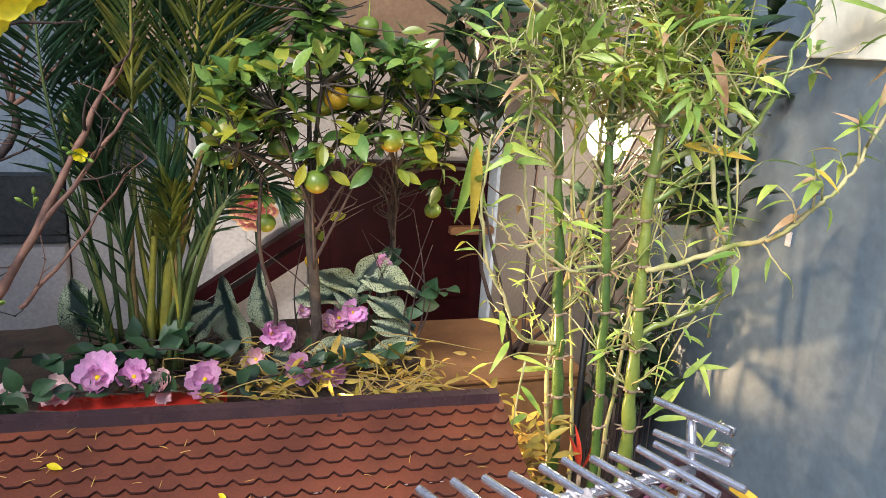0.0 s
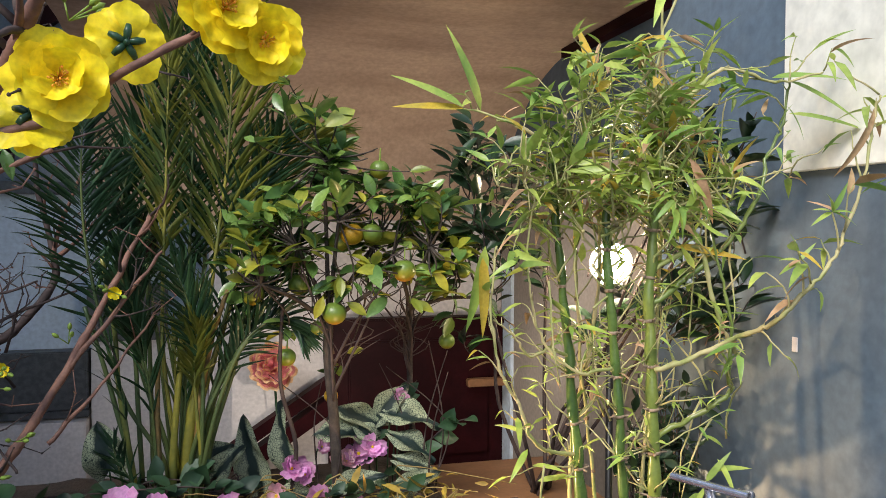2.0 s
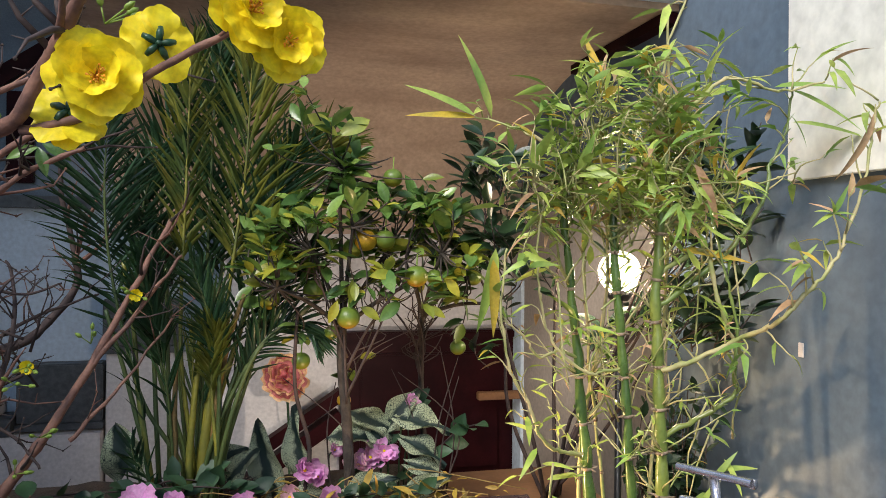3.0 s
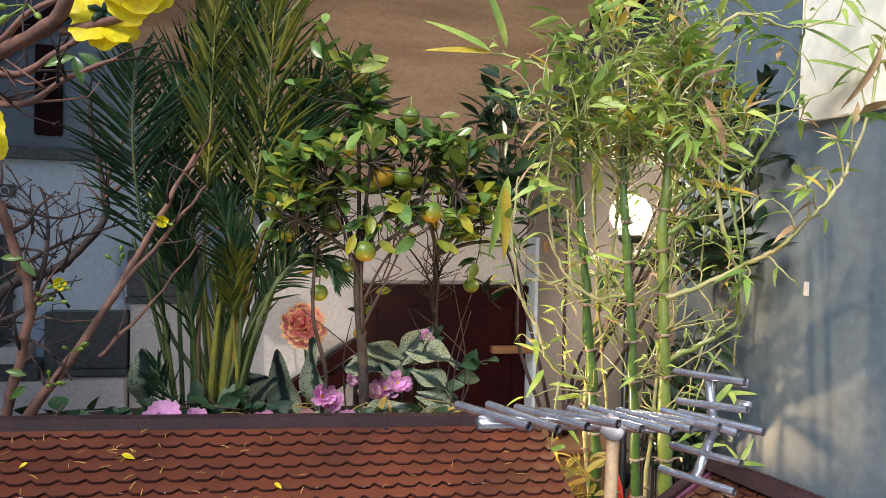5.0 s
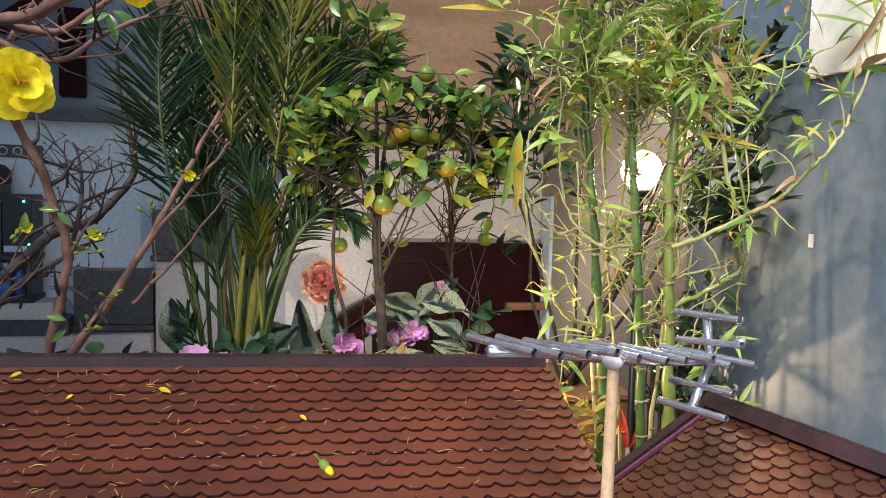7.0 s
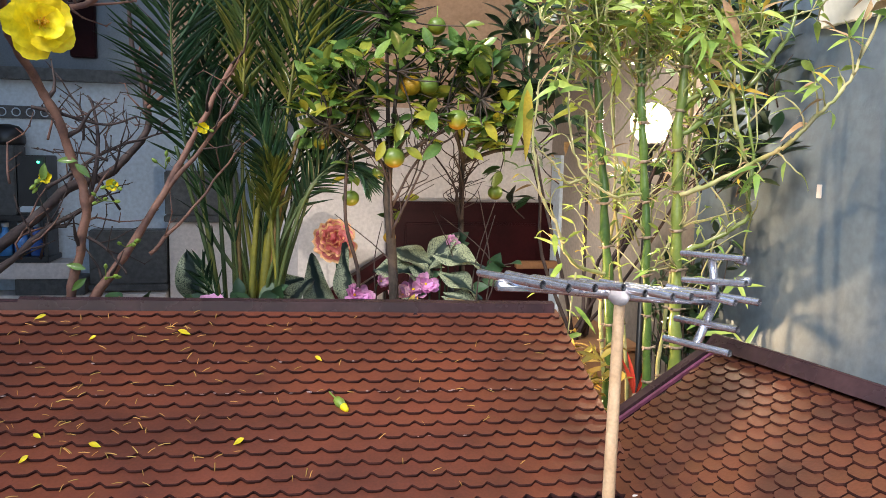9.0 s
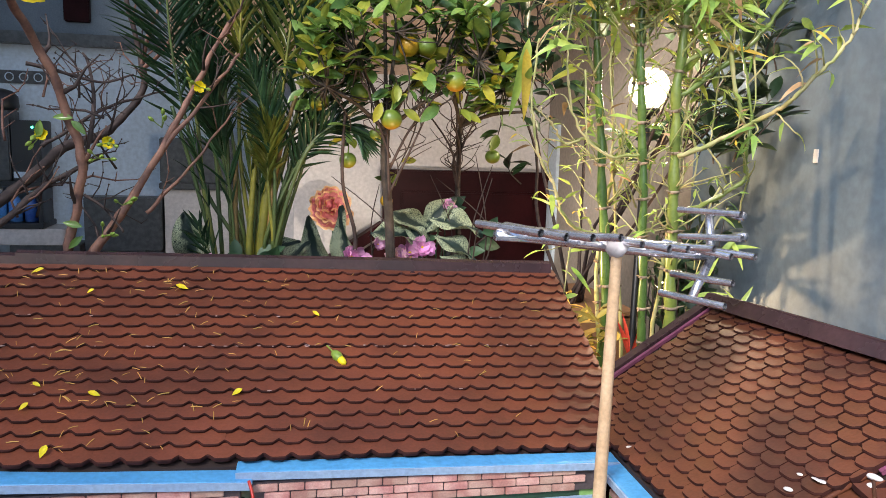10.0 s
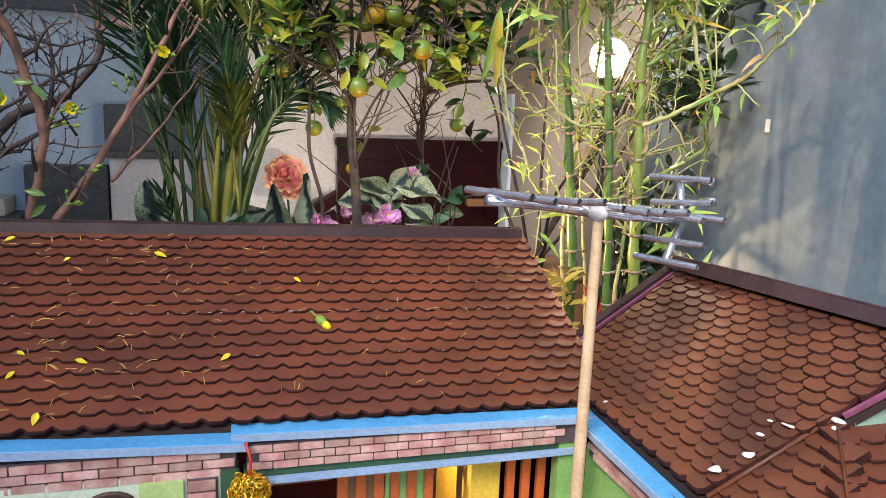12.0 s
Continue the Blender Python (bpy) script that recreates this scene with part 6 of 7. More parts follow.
# ---------------------------------------------------------------- dark shrub behind the bamboo
def shrub():
    t = thing("leafy_shrub", (0.95, 1.12, 0.79), "dark-leaved shrub behind the bamboo", "shrub")
    base = Vector((0.92, 1.16, 0.78))
    stems, rest, count = bmesh.new(), Many(), 0
    me = [blade_mesh("leaf", M["dark_leaf"], length=l, width=w, fold=0.3, droop=0.2, n=6, wide_at=0.5, cols=2) for l, w in ((0.075, 0.03), (0.09, 0.034), (0.06, 0.026))]
    sh = [blade(length=l, width=w, fold=0.3, droop=0.2, n=5, wide_at=0.5, cols=1) for l, w in ((0.075, 0.03), (0.09, 0.034), (0.06, 0.026))]
    for k in range(112):
        if k < 26:
            e = Vector((rng.uniform(0.56, 0.76), rng.uniform(0.90, 1.15), rng.uniform(1.44, 1.76)))
        elif k < 90:
            e = Vector((rng.uniform(1.04, 1.25), rng.uniform(0.68, 0.98), rng.uniform(1.30, 1.78)))
        else:
            e = Vector((rng.uniform(0.68, 1.2), rng.uniform(0.98, 1.3), rng.uniform(1.15, 1.86)))
        hub = base.lerp(e, 0.86) + Vector((rng.gauss(0, 0.03), rng.gauss(0, 0.03), -0.01))
        path = limb(stems, [hub, hub.lerp(e, 0.5) + Vector((rng.gauss(0, 0.02), rng.gauss(0, 0.02), 0)), e], 0.0022, 0.0012, 5)
        if k % 13 == 0:
            limb(stems, [base + Vector((rng.gauss(0, 0.02), rng.gauss(0, 0.02), 0)), base.lerp(hub, 0.4) + about((0, 0, 0), 0.03), base.lerp(hub, 0.75) + about((0, 0, 0), 0.02), hub], 0.006, 0.003, 6)
        for q in range(rng.randint(5, 8)):
            s = path[-1 - min(q, len(path) - 2)]
            m = aim(s, (turn_of(0.2) + (path[-1] - path[-2]).normalized() * 0.6), about((0, -0.2, 1), 0.4), rng.uniform(0.7, 1.15))
            if m.translation.x > 1.235 or abs(m.translation.x - 1.0) < 0.12 and 1.32 < m.translation.z < 1.52 and m.translation.y < 1.12:
                continue
            if count < 280:
                piece("leaf", me[rng.randrange(3)], t, m)
                count += 1
            else:
                rest.add(sh[rng.randrange(3)], m)
    # slender leafy stems close to the side wall, added out of sight to shadow it
    for k in range(28):
        o = Vector((rng.uniform(1.03, 1.13), rng.uniform(0.78, 0.95), rng.uniform(0.77, 0.84)))
        e = o + Vector((rng.uniform(-0.01, 0.06), rng.uniform(-0.08, 0.03), rng.uniform(0.05, 0.32)))
        path = limb(stems, [Vector((o.x + 0.02, o.y, FLOOR)), o, o.lerp(e, 0.5) + Vector((rng.gauss(0, 0.015), rng.gauss(0, 0.02), 0)), e], 0.0024, 0.0011, 5)
        for s in path[4:]:
            for _ in range(2):
                rest.add(sh[2], aim(s, Vector((rng.gauss(0.2, 0.4), rng.gauss(-0.4, 0.6), rng.gauss(0.3, 0.6))), about((0, -0.2, 1), 0.5), rng.uniform(0.35, 0.85)))
    # more hidden stems that break the spot's light into leaf shadows
    near = random.Random(77)
    for k in range(24):
        o = Vector((near.uniform(1.15, 1.23), near.uniform(0.93, 1.05), 0.72))
        e = o + Vector((near.uniform(-0.01, 0.02), near.uniform(-0.04, 0.02), near.uniform(0.10, 0.42)))
        path = limb(stems, [Vector((o.x, o.y, FLOOR)), o, o.lerp(e, 0.5) + Vector((0, near.gauss(0, 0.012), 0)), e], 0.0022, 0.0011, 5)
        for s in path[4:]:
            d = Vector((near.gauss(0, 0.3), near.gauss(-0.3, 0.7), near.gauss(0.4, 0.5)))
            rest.add(sh[2], aim(s, d, Vector((near.gauss(-0.6, 0.4), near.gauss(0.3, 0.5), 0.5)), near.uniform(0.45, 0.85)))
    part("stem_tangle", stems, M["mai_dark"], t, "dark thin stems, those by the wall added as shadow casters", kind="stuff")
    # the joined leaves include those of the added shadow casters
    rest.make("leaves", [M["dark_leaf"]], t, "dark green oval leaves", kind="stuff")


shrub()


# ---------------------------------------------------------------- bed plants
def caladium(at, tip, face, length, width, label="silk caladium leaf, dark with pale netted veins"):
    """One heart-shaped veined leaf on its stalk."""
    at, tip = Vector(at), Vector(tip)
    t = thing("caladium_leaf", (at.x, at.y, 0.84), label, "leaf", "veined leaves in the bed")
    me = blade_mesh("blade", M["caladium"], length=length, width=width, fold=rng.uniform(0.3, 0.6), droop=rng.uniform(0.1, 0.4), n=16, lobe=0.24, wave=0.20, wide_at=0.38, cols=4)
    piece("blade", me, t, aim(at, tip, face))
    bm = bmesh.new()
    tube(bm, curve_points([(at.x, at.y + 0.03, 0.83), (at.x, at.y + 0.03, (0.83 + at.z) / 2), tuple(at)], 4), 0.0022, 6)
    part("stalk", bm, M["vine_leaf"], t)


for at, tip, face, l, w in (
    ((-0.162, 1.12, 0.944), (-0.24, -0.05, 1), (0.15, -1, 0.1), 0.122, 0.098), ((0.173, 1.15, 0.867), (-0.27, -0.08, 1), (-0.3, -1, 0.1), 0.195, 0.080), ((0.257, 1.15, 0.893), (-0.33, -0.02, 1), (-0.7, -0.8, 0.1), 0.195, 0.072),
    ((0.075, 1.13, 0.908), (0.56, -0.1, 0.82), (-0.3, -0.8, 0.5), 0.098, 0.055), ((0.406, 1.10, 0.992), (-0.96, -0.25, 0.25), (0.15, -0.6, 0.8), 0.120, 0.082), ((0.463, 1.12, 1.003), (-0.84, -0.25, 0.55), (0.3, -0.8, 0.5), 0.142, 0.066), ((0.464, 1.12, 1.030), (0.60, -0.1, 0.80), (-0.5, -0.85, 0.3), 0.112, 0.066),
    ((0.488, 1.10, 1.037), (0.98, -0.25, -0.12), (0.0, -0.55, 0.85), 0.138, 0.076), ((0.497, 1.08, 0.985), (0.90, -0.3, -0.40), (0.25, -0.55, 0.8), 0.124, 0.068), ((0.504, 1.06, 0.933), (0.95, -0.3, -0.2), (0.1, -0.7, 0.7), 0.105, 0.050), ((0.409, 1.09, 1.012), (0.85, -0.3, -0.5), (0.2, -0.8, 0.5), 0.070, 0.048),
    ((0.206, 1.00, 0.889), (0.95, -0.2, 0.1), (0, -0.7, 0.7), 0.115, 0.052), ((0.345, 0.98, 0.900), (0.8, -0.4, 0.45), (-0.2, -0.8, 0.6), 0.12, 0.06), ((0.48, 1.00, 0.875), (0.85, -0.2, 0.5), (-0.3, -0.8, 0.5), 0.13, 0.055), ((0.04, 1.16, 0.945), (0.75, -0.1, 0.35), (-0.3, -0.9, 0.5), 0.085, 0.05),
):
    caladium(at, tip, face, l * 0.92, w * 0.98)


def ruffle(length, width, cup, n=6, cols=3, frill=0.06, scallop=0.05, tip=0.0):
    """A broad silk petal with a frilled rim."""
    verts, faces = [], []
    row = 2 * cols + 1
    for i in range(n + 1):
        s = i / n
        w = width / 2 * (0.18 + 0.82 * math.sin(math.pi * min(1.0, s * 0.62 + 0.02)) ** 0.8)
        if tip:
            # round-ended petal, widest at tip, rows closer together towards the end
            s = 1 - (1 - i / n) ** 1.7
            w = width / 2 * (0.2 + 0.8 * math.sin(0.5 * math.pi * s / tip) if s < tip else max(0.03, 1 - ((s - tip) / (1 - tip)) ** 2) ** 0.5)
        for j in range(-cols, cols + 1):
            q = j / cols
            y = length * s * (1 - (0.04 if tip else 0.14) * q * q * s) + scallop * length * s * s * math.cos(9 * q)
            z = cup * length * (s * s - 0.4 * s) + 0.25 * abs(q) ** 2 * w + frill * length * s * s * math.sin(7 * q + 3 * s)
            verts.append((q * w, y, z))
    for i in range(n):
        for j in range(row - 1):
            a = i * row + j
            faces.append((a, a + 1, a + row + 1, a + row))
    return verts, faces


def silk_mesh(name, shape, material):
    me = shape_mesh(name, shape, material)
    me.shade_smooth()
    return me


def blossom(at, face, r, material, label, group, petals=5, layers=2):
    at, face = Vector(at), Vector(face).normalized()
    t = thing("silk_flower", at, label, "flower", group)
    me = silk_mesh("petal", ruffle(r * 1.1, r * 1.2, 0.3, frill=0.11), M[material])
    side = face.orthogonal().normalized()
    for layer in range(layers):
        for k in range(petals):
            a = 2 * math.pi * (k + 0.5 * layer) / petals + rng.gauss(0, 0.25)
            d = side * math.cos(a) + face.cross(side) * math.sin(a) + face * (rng.uniform(0.0, 0.7) + 0.5 * layer)
            piece("petal", me, t, aim(at + face * 0.004 * layer, d, about(face - d * 0.2, 0.3), (1.05 - 0.3 * layer) * rng.uniform(0.75, 1.15)))
    bm = ball(bmesh.new(), at + face * r * 0.18, r * 0.13, 8, 6)
    part("heart", bm, M["petal"], t, "yellow flower heart")
    bm = bmesh.new()
    tube(bm, curve_points([at - face * 0.002, at - face * 0.02 - Vector((0, -0.01, 0.02)), Vector((at.x, at.y + 0.03, 0.85))], 4), 0.0018, 5)
    part("stalk", bm, M["vine_leaf"], t)


PINKS = [((-0.103, 0.86, 0.932), 0.034, "pink"), ((-0.038, 0.86, 0.929), 0.030, "pink"), ((0.017, 0.86, 0.908), 0.028, "pink_pale"), ((0.099, 0.86, 0.913), 0.032, "pink"), ((0.294, 0.90, 0.905), 0.028, "pink"), ((0.376, 0.95, 0.87), 0.030, "pink"), ((0.237, 1.0, 0.952), 0.030, "pink"),
         ((-0.181, 0.86, 0.903), 0.028, "pink_pale"), ((-0.261, 0.86, 0.895), 0.028, "pink_pale"), ((0.405, 1.08, 0.950), 0.030, "pink"), ((0.372, 1.07, 0.938), 0.026, "pink_pale"), ((0.315, 1.08, 0.975), 0.020, "pink"), ((0.437, 1.07, 0.968), 0.024, "pink"), ((0.518, 1.12, 1.075), 0.017, "pink"), ((0.205, 0.98, 0.90), 0.026, "pink_pale"), ((0.27, 1.0, 0.935), 0.022, "pink")]
for p, r, m in PINKS:
    r *= 1.18
    blossom(p, (rng.gauss(-0.05, 0.3), -1, rng.gauss(0.75, 0.25)), r, m, "mauve-pink ruffled silk flower in the bed" if m == "pink" else "pale pink ruffled silk flower in the bed", "pink flowers in the bed")


def vine(points, leaves, size, name_label):
    pts = [Vector(p) for p in points]
    t = thing("silk_vine", pts[0], name_label, "vine", "vines in the bed")
    bm = bmesh.new()
    path = curve_points(points, 8)
    tube(bm, path, [0.0028, 0.0014], 6)
    part("stem", bm, M["mai_dark"], t)
    me = [blade_mesh("leaf", M["vine_leaf"], length=size * s, width=size * 0.62 * s, fold=0.25, droop=0.2, n=7, wide_at=0.42, cols=2, wave=0.015) for s in (1.0, 0.85, 1.15)]
    for k in range(leaves):
        p = path[int(k * (len(path) - 1) / leaves)]
        d = Vector((rng.gauss(0, 0.8), rng.gauss(-0.35, 0.5), rng.gauss(0.35, 0.4))).normalized()
        piece("leaf", me[rng.randrange(3)], t, aim(p, d, about((0, -0.6, 0.8), 0.35), rng.uniform(0.8, 1.1)))


DARK_VINE = "trailing silk vine with dark green oval leaves"
vine([(-0.48, 0.94, 0.93), (-0.30, 0.94, 0.95), (-0.14, 0.96, 0.945), (0.02, 0.97, 0.94), (0.14, 0.96, 0.915)], 30, 0.062, DARK_VINE)
vine([(-0.42, 0.84, 0.90), (-0.24, 0.83, 0.925), (-0.08, 0.83, 0.915), (0.08, 0.84, 0.90), (0.18, 0.86, 0.90)], 26, 0.055, DARK_VINE)
vine([(-0.40, 0.78, 0.90), (-0.28, 0.78, 0.915), (-0.16, 0.78, 0.905)], 10, 0.055, DARK_VINE)
vine([(0.16, 0.84, 0.91), (0.30, 0.86, 0.925), (0.42, 0.92, 0.915), (0.53, 0.96, 0.89)], 18, 0.052, DARK_VINE)
vine([(0.30, 1.06, 0.88), (0.42, 1.10, 0.95), (0.52, 1.16, 1.05), (0.58, 1.20, 1.10)], 12, 0.055, DARK_VINE)
vine([(0.52, 1.10, 0.90), (0.62, 1.08, 1.0), (0.68, 1.05, 1.03)], 8, 0.06, "trailing silk vine with olive green oval leaves")
vine([(-0.16, 1.04, 0.90), (-0.05, 1.02, 0.945), (0.06, 1.02, 0.925)], 10, 0.07, DARK_VINE)

# bright dry foliage round the spotlights
litter = Many()
scrap = [blade(length=l, width=w, fold=0.5, droop=0.3, n=4, wide_at=0.4, cols=1) for l, w in ((0.05, 0.014), (0.035, 0.012), (0.07, 0.01))]
for k in range(270):
    x, y = rng.uniform(0.08, 0.62), rng.uniform(0.63, 1.02)
    z = 0.86 + rng.uniform(0, 0.075) * (1 - abs(x - 0.35) * 1.2)
    litter.add(scrap[rng.randrange(3)], aim((x, y, z), turn_of(0.25), about((0, -0.3, 1), 0.6), rng.uniform(0.6, 1.2)))
for k in range(110):
    litter.add(scrap[rng.randrange(3)], aim((rng.uniform(0.42, 0.70), rng.uniform(0.62, 0.98), rng.uniform(0.80, 0.90)), turn_of(0.25), about((0, -0.3, 1), 0.6), rng.uniform(0.6, 1.2)))
for k in range(150):
    litter.add(scrap[rng.randrange(3)], aim((rng.uniform(0.63, 0.76), rng.uniform(0.50, 0.70), rng.uniform(0.66, 0.92)), turn_of(0.4), about((0, -0.3, 1), 0.6), rng.uniform(0.7, 1.3)))
tagged(litter.make("dry_foliage", [M["litter"]]), "bright yellow dry foliage round the spotlights", "dry foliage", kind="stuff")
stalks = bmesh.new()
for k in range(38):
    o = Vector((rng.uniform(0.05, 0.62), rng.uniform(0.64, 1.0), 0.87))
    tube(stalks, curve_points([o, o + Vector((rng.gauss(0, 0.07), rng.gauss(0, 0.03), rng.uniform(0.02, 0.08))), o + Vector((rng.gauss(0, 0.15), rng.gauss(0, 0.05), rng.uniform(0, 0.06)))], 4), [0.0022, 0.001], 5)
tagged(part("dry_stalks", stalks, M["straw"], None, kind="stuff"), "straw-coloured dry stalks lying in the bed", "dry stalks")


def cordyline():
    t = thing("red_leaf_plant", (0.80, 0.60, 0.62), "small plant with narrow red leaves among the bamboo", "plant")
    me = blade_mesh("leaf", M["red_leaf"], length=0.10, width=0.012, fold=0.7, droop=0.1, n=7, wide_at=0.45, cols=1)
    for d in ((-0.35, -0.2, 0.9), (0.15, -0.3, 0.9), (-0.1, 0.1, 1.0)):
        piece("leaf", me, t, aim((0.815, 0.56, 0.80), d, (0.3, -1, 0.2)))
    bm = bmesh.new()
    tube(bm, [(0.815, 0.56, 0.62), (0.815, 0.56, 0.81)], 0.005, 6)
    part("stem", bm, M["node"], t)


cordyline()

band = thing("red_pot", (-0.02, 0.85, 0.80), "red glazed planting trough among the leaves", "pot")
part("trough", one_box((-0.22, 0.80, 0.80), (0.14, 0.90, 0.878), 0.008), M["red_pot"], band)


def peony():
    at, face = Vector((0.262, 2.40, 0.935)), Vector((-0.1, -1, 0.35)).normalized()
    t = thing("silk_peony", at, "large coral silk peony with cream petal edges", "flower")
    me = silk_mesh("petal", ruffle(0.086, 0.112, 0.42, n=9, cols=5, frill=0.10, scallop=0.07), M["peony"])
    rim = silk_mesh("petal_edge", ruffle(0.096, 0.122, 0.42, n=9, cols=5, frill=0.10, scallop=0.07), M["peony_edge"])
    side = face.orthogonal().normalized()
    for layer, (n, lift, size) in enumerate(((7, 0.10, 1.0), (5, 0.7, 0.92), (4, 1.7, 0.7))):
        for k in range(n):
            a = 2 * math.pi * (k + 0.4 * layer) / n + rng.gauss(0, 0.28)
            d = side * math.cos(a) * 1.15 + face.cross(side) * math.sin(a) + face * (lift + rng.gauss(0, 0.25))
            m = aim(at + face * 0.012 * layer, d, face - d * 0.2, size * rng.uniform(0.92, 1.06))
            piece("petal", me, t, m)
            piece("petal_edge", rim, t, m @ Matrix.Translation((0, 0.002, -0.004)))
    bm = bmesh.new()
    tube(bm, curve_points([tuple(at), (at.x + 0.02, 2.43, 0.6), (at.x + 0.02, 2.43, FLOOR)], 6), 0.005, 6)
    part("stalk", bm, M["vine_leaf"], t)


peony()


# ---------------------------------------------------------------- yellow blossom tree
def round_petal(length, width, cup, phase):
    """A rounded petal with a narrow foot, a scalloped rim and soft creases from the foot outwards."""
    rings, around = 6, 30
    verts, faces = [(0.0, length * 0.5, cup * length * 0.12)], []
    for i in range(1, rings + 1):
        for k in range(around):
            a, f = 2 * math.pi * k / around, i / rings
            rim = f * (1 + (0.035 * math.cos(6 * a + phase) + 0.03 * math.sin(11 * a + 2 * phase)) * f**3)
            y = 0.5 - 0.5 * rim * math.cos(a)
            x = 0.5 * rim * math.sin(a) * (0.38 + 0.62 * min(1.0, max(0.0, y) * 1.7))
            z = cup * (y * y - 0.45 * y) + 0.9 * cup * x * x + f**2 * 0.045 * math.sin(4 * a + phase) + 0.022 * math.sin(16 * x + phase) * y
            verts.append((x * width, y * length, z * length))
    for k in range(around):
        j = (k + 1) % around
        faces.append((0, 1 + k, 1 + j))
        for i in range(rings - 1):
            p, q = 1 + i * around, 1 + (i + 1) * around
            faces.append((p + k, q + k, q + j, p + j))
    return verts, faces


def bloom(owner, at, face, r, full=True):
    """A double yellow silk blossom: two rings of round petals, thread heart and green cup."""
    at, face = Vector(at), Vector(face).normalized()
    cup = bmesh.new()
    side = face.orthogonal().normalized()
    side = (side * math.cos(0.6) + face.cross(side) * math.sin(0.6)).normalized()
    for k in range(5):
        a = 2 * math.pi * k / 5
        d = side * math.cos(a) + face.cross(side) * math.sin(a)
        tube(cup, [at - face * 0.004, at - face * 0.006 + d * r * 0.26, at - face * 0.003 + d * r * 0.42], [0.0035, 0.0045, 0.003], 8)
    tube(cup, [at - face * 0.002, at - face * 0.016], [0.004, 0.003], 8)
    f = part("blossom", cup, M["calyx"], owner, "open yellow silk blossom with green cup")
    outer, inner = [[silk_mesh("petal", round_petal(r * s, r * w * s, c, ph), M["petal"]) for ph in (0.0, 1.7, 3.9)] for s, w, c in ((1.0, 1.02, 0.10), (0.78, 1.0, 0.26))]
    for layer, (n, lift, size, kinds) in enumerate(((5, 0.02, 1.0, outer), (5, 0.30, 0.92, outer), (6, 0.75, 0.9, inner))[: 3 if full else 2]):
        for k in range(n):
            a = 2 * math.pi * (k + 0.5 * layer) / n + rng.gauss(0, 0.08)
            d = side * math.cos(a) + face.cross(side) * math.sin(a) + face * (lift + rng.gauss(0, 0.05))
            piece("petal", kinds[rng.randrange(3)], f, aim(at + face * (0.002 + 0.003 * layer), d, about(face - d * 0.1, 0.12), size * rng.uniform(0.92, 1.06)))
    heart = bmesh.new()
    for k in range(26):
        a = rng.uniform(0, 2 * math.pi)
        d = (side * math.cos(a) + face.cross(side) * math.sin(a)) * rng.uniform(0.15, 0.55) + face
        tube(heart, [at + face * 0.006, at + d.normalized() * r * 0.42], [0.0005, 0.0005], 4)
        if k % 2:
            ball(heart, at + d.normalized() * r * 0.43, 0.0015, 6, 4)
    part("stamen_tuft", heart, M["stamen"], f, "orange thread stamens")


def small_sprig(owner, at, d, flower=False):
    """A young shoot of green buds and sepals, at times with a little yellow flower."""
    at, d = Vector(at), Vector(d).normalized()
    bm = bmesh.new()
    for k in range(4):
        e = (d + turn_of(0.1) * 0.8).normalized()
        p = at + e * rng.uniform(0.016, 0.034)
        tube(bm, [at, p], 0.0011, 5)
        tube(bm, [p, p + e * 0.005, p + e * 0.012, p + e * 0.017], [0.001, 0.0042, 0.0038, 0.0005], 8)
    s = part("bud_sprig", bm, M["bud_green"], owner, "sprig of young green buds")
    if flower:
        me = silk_mesh("petal", ruffle(0.017, 0.014, 0.3), M["petal"])
        for k in range(5):
            a = 2 * math.pi * k / 5
            piece("petal", me, s, aim(at, Vector((math.cos(a), -0.5, math.sin(a))), (0, -1, 0.2), 1))


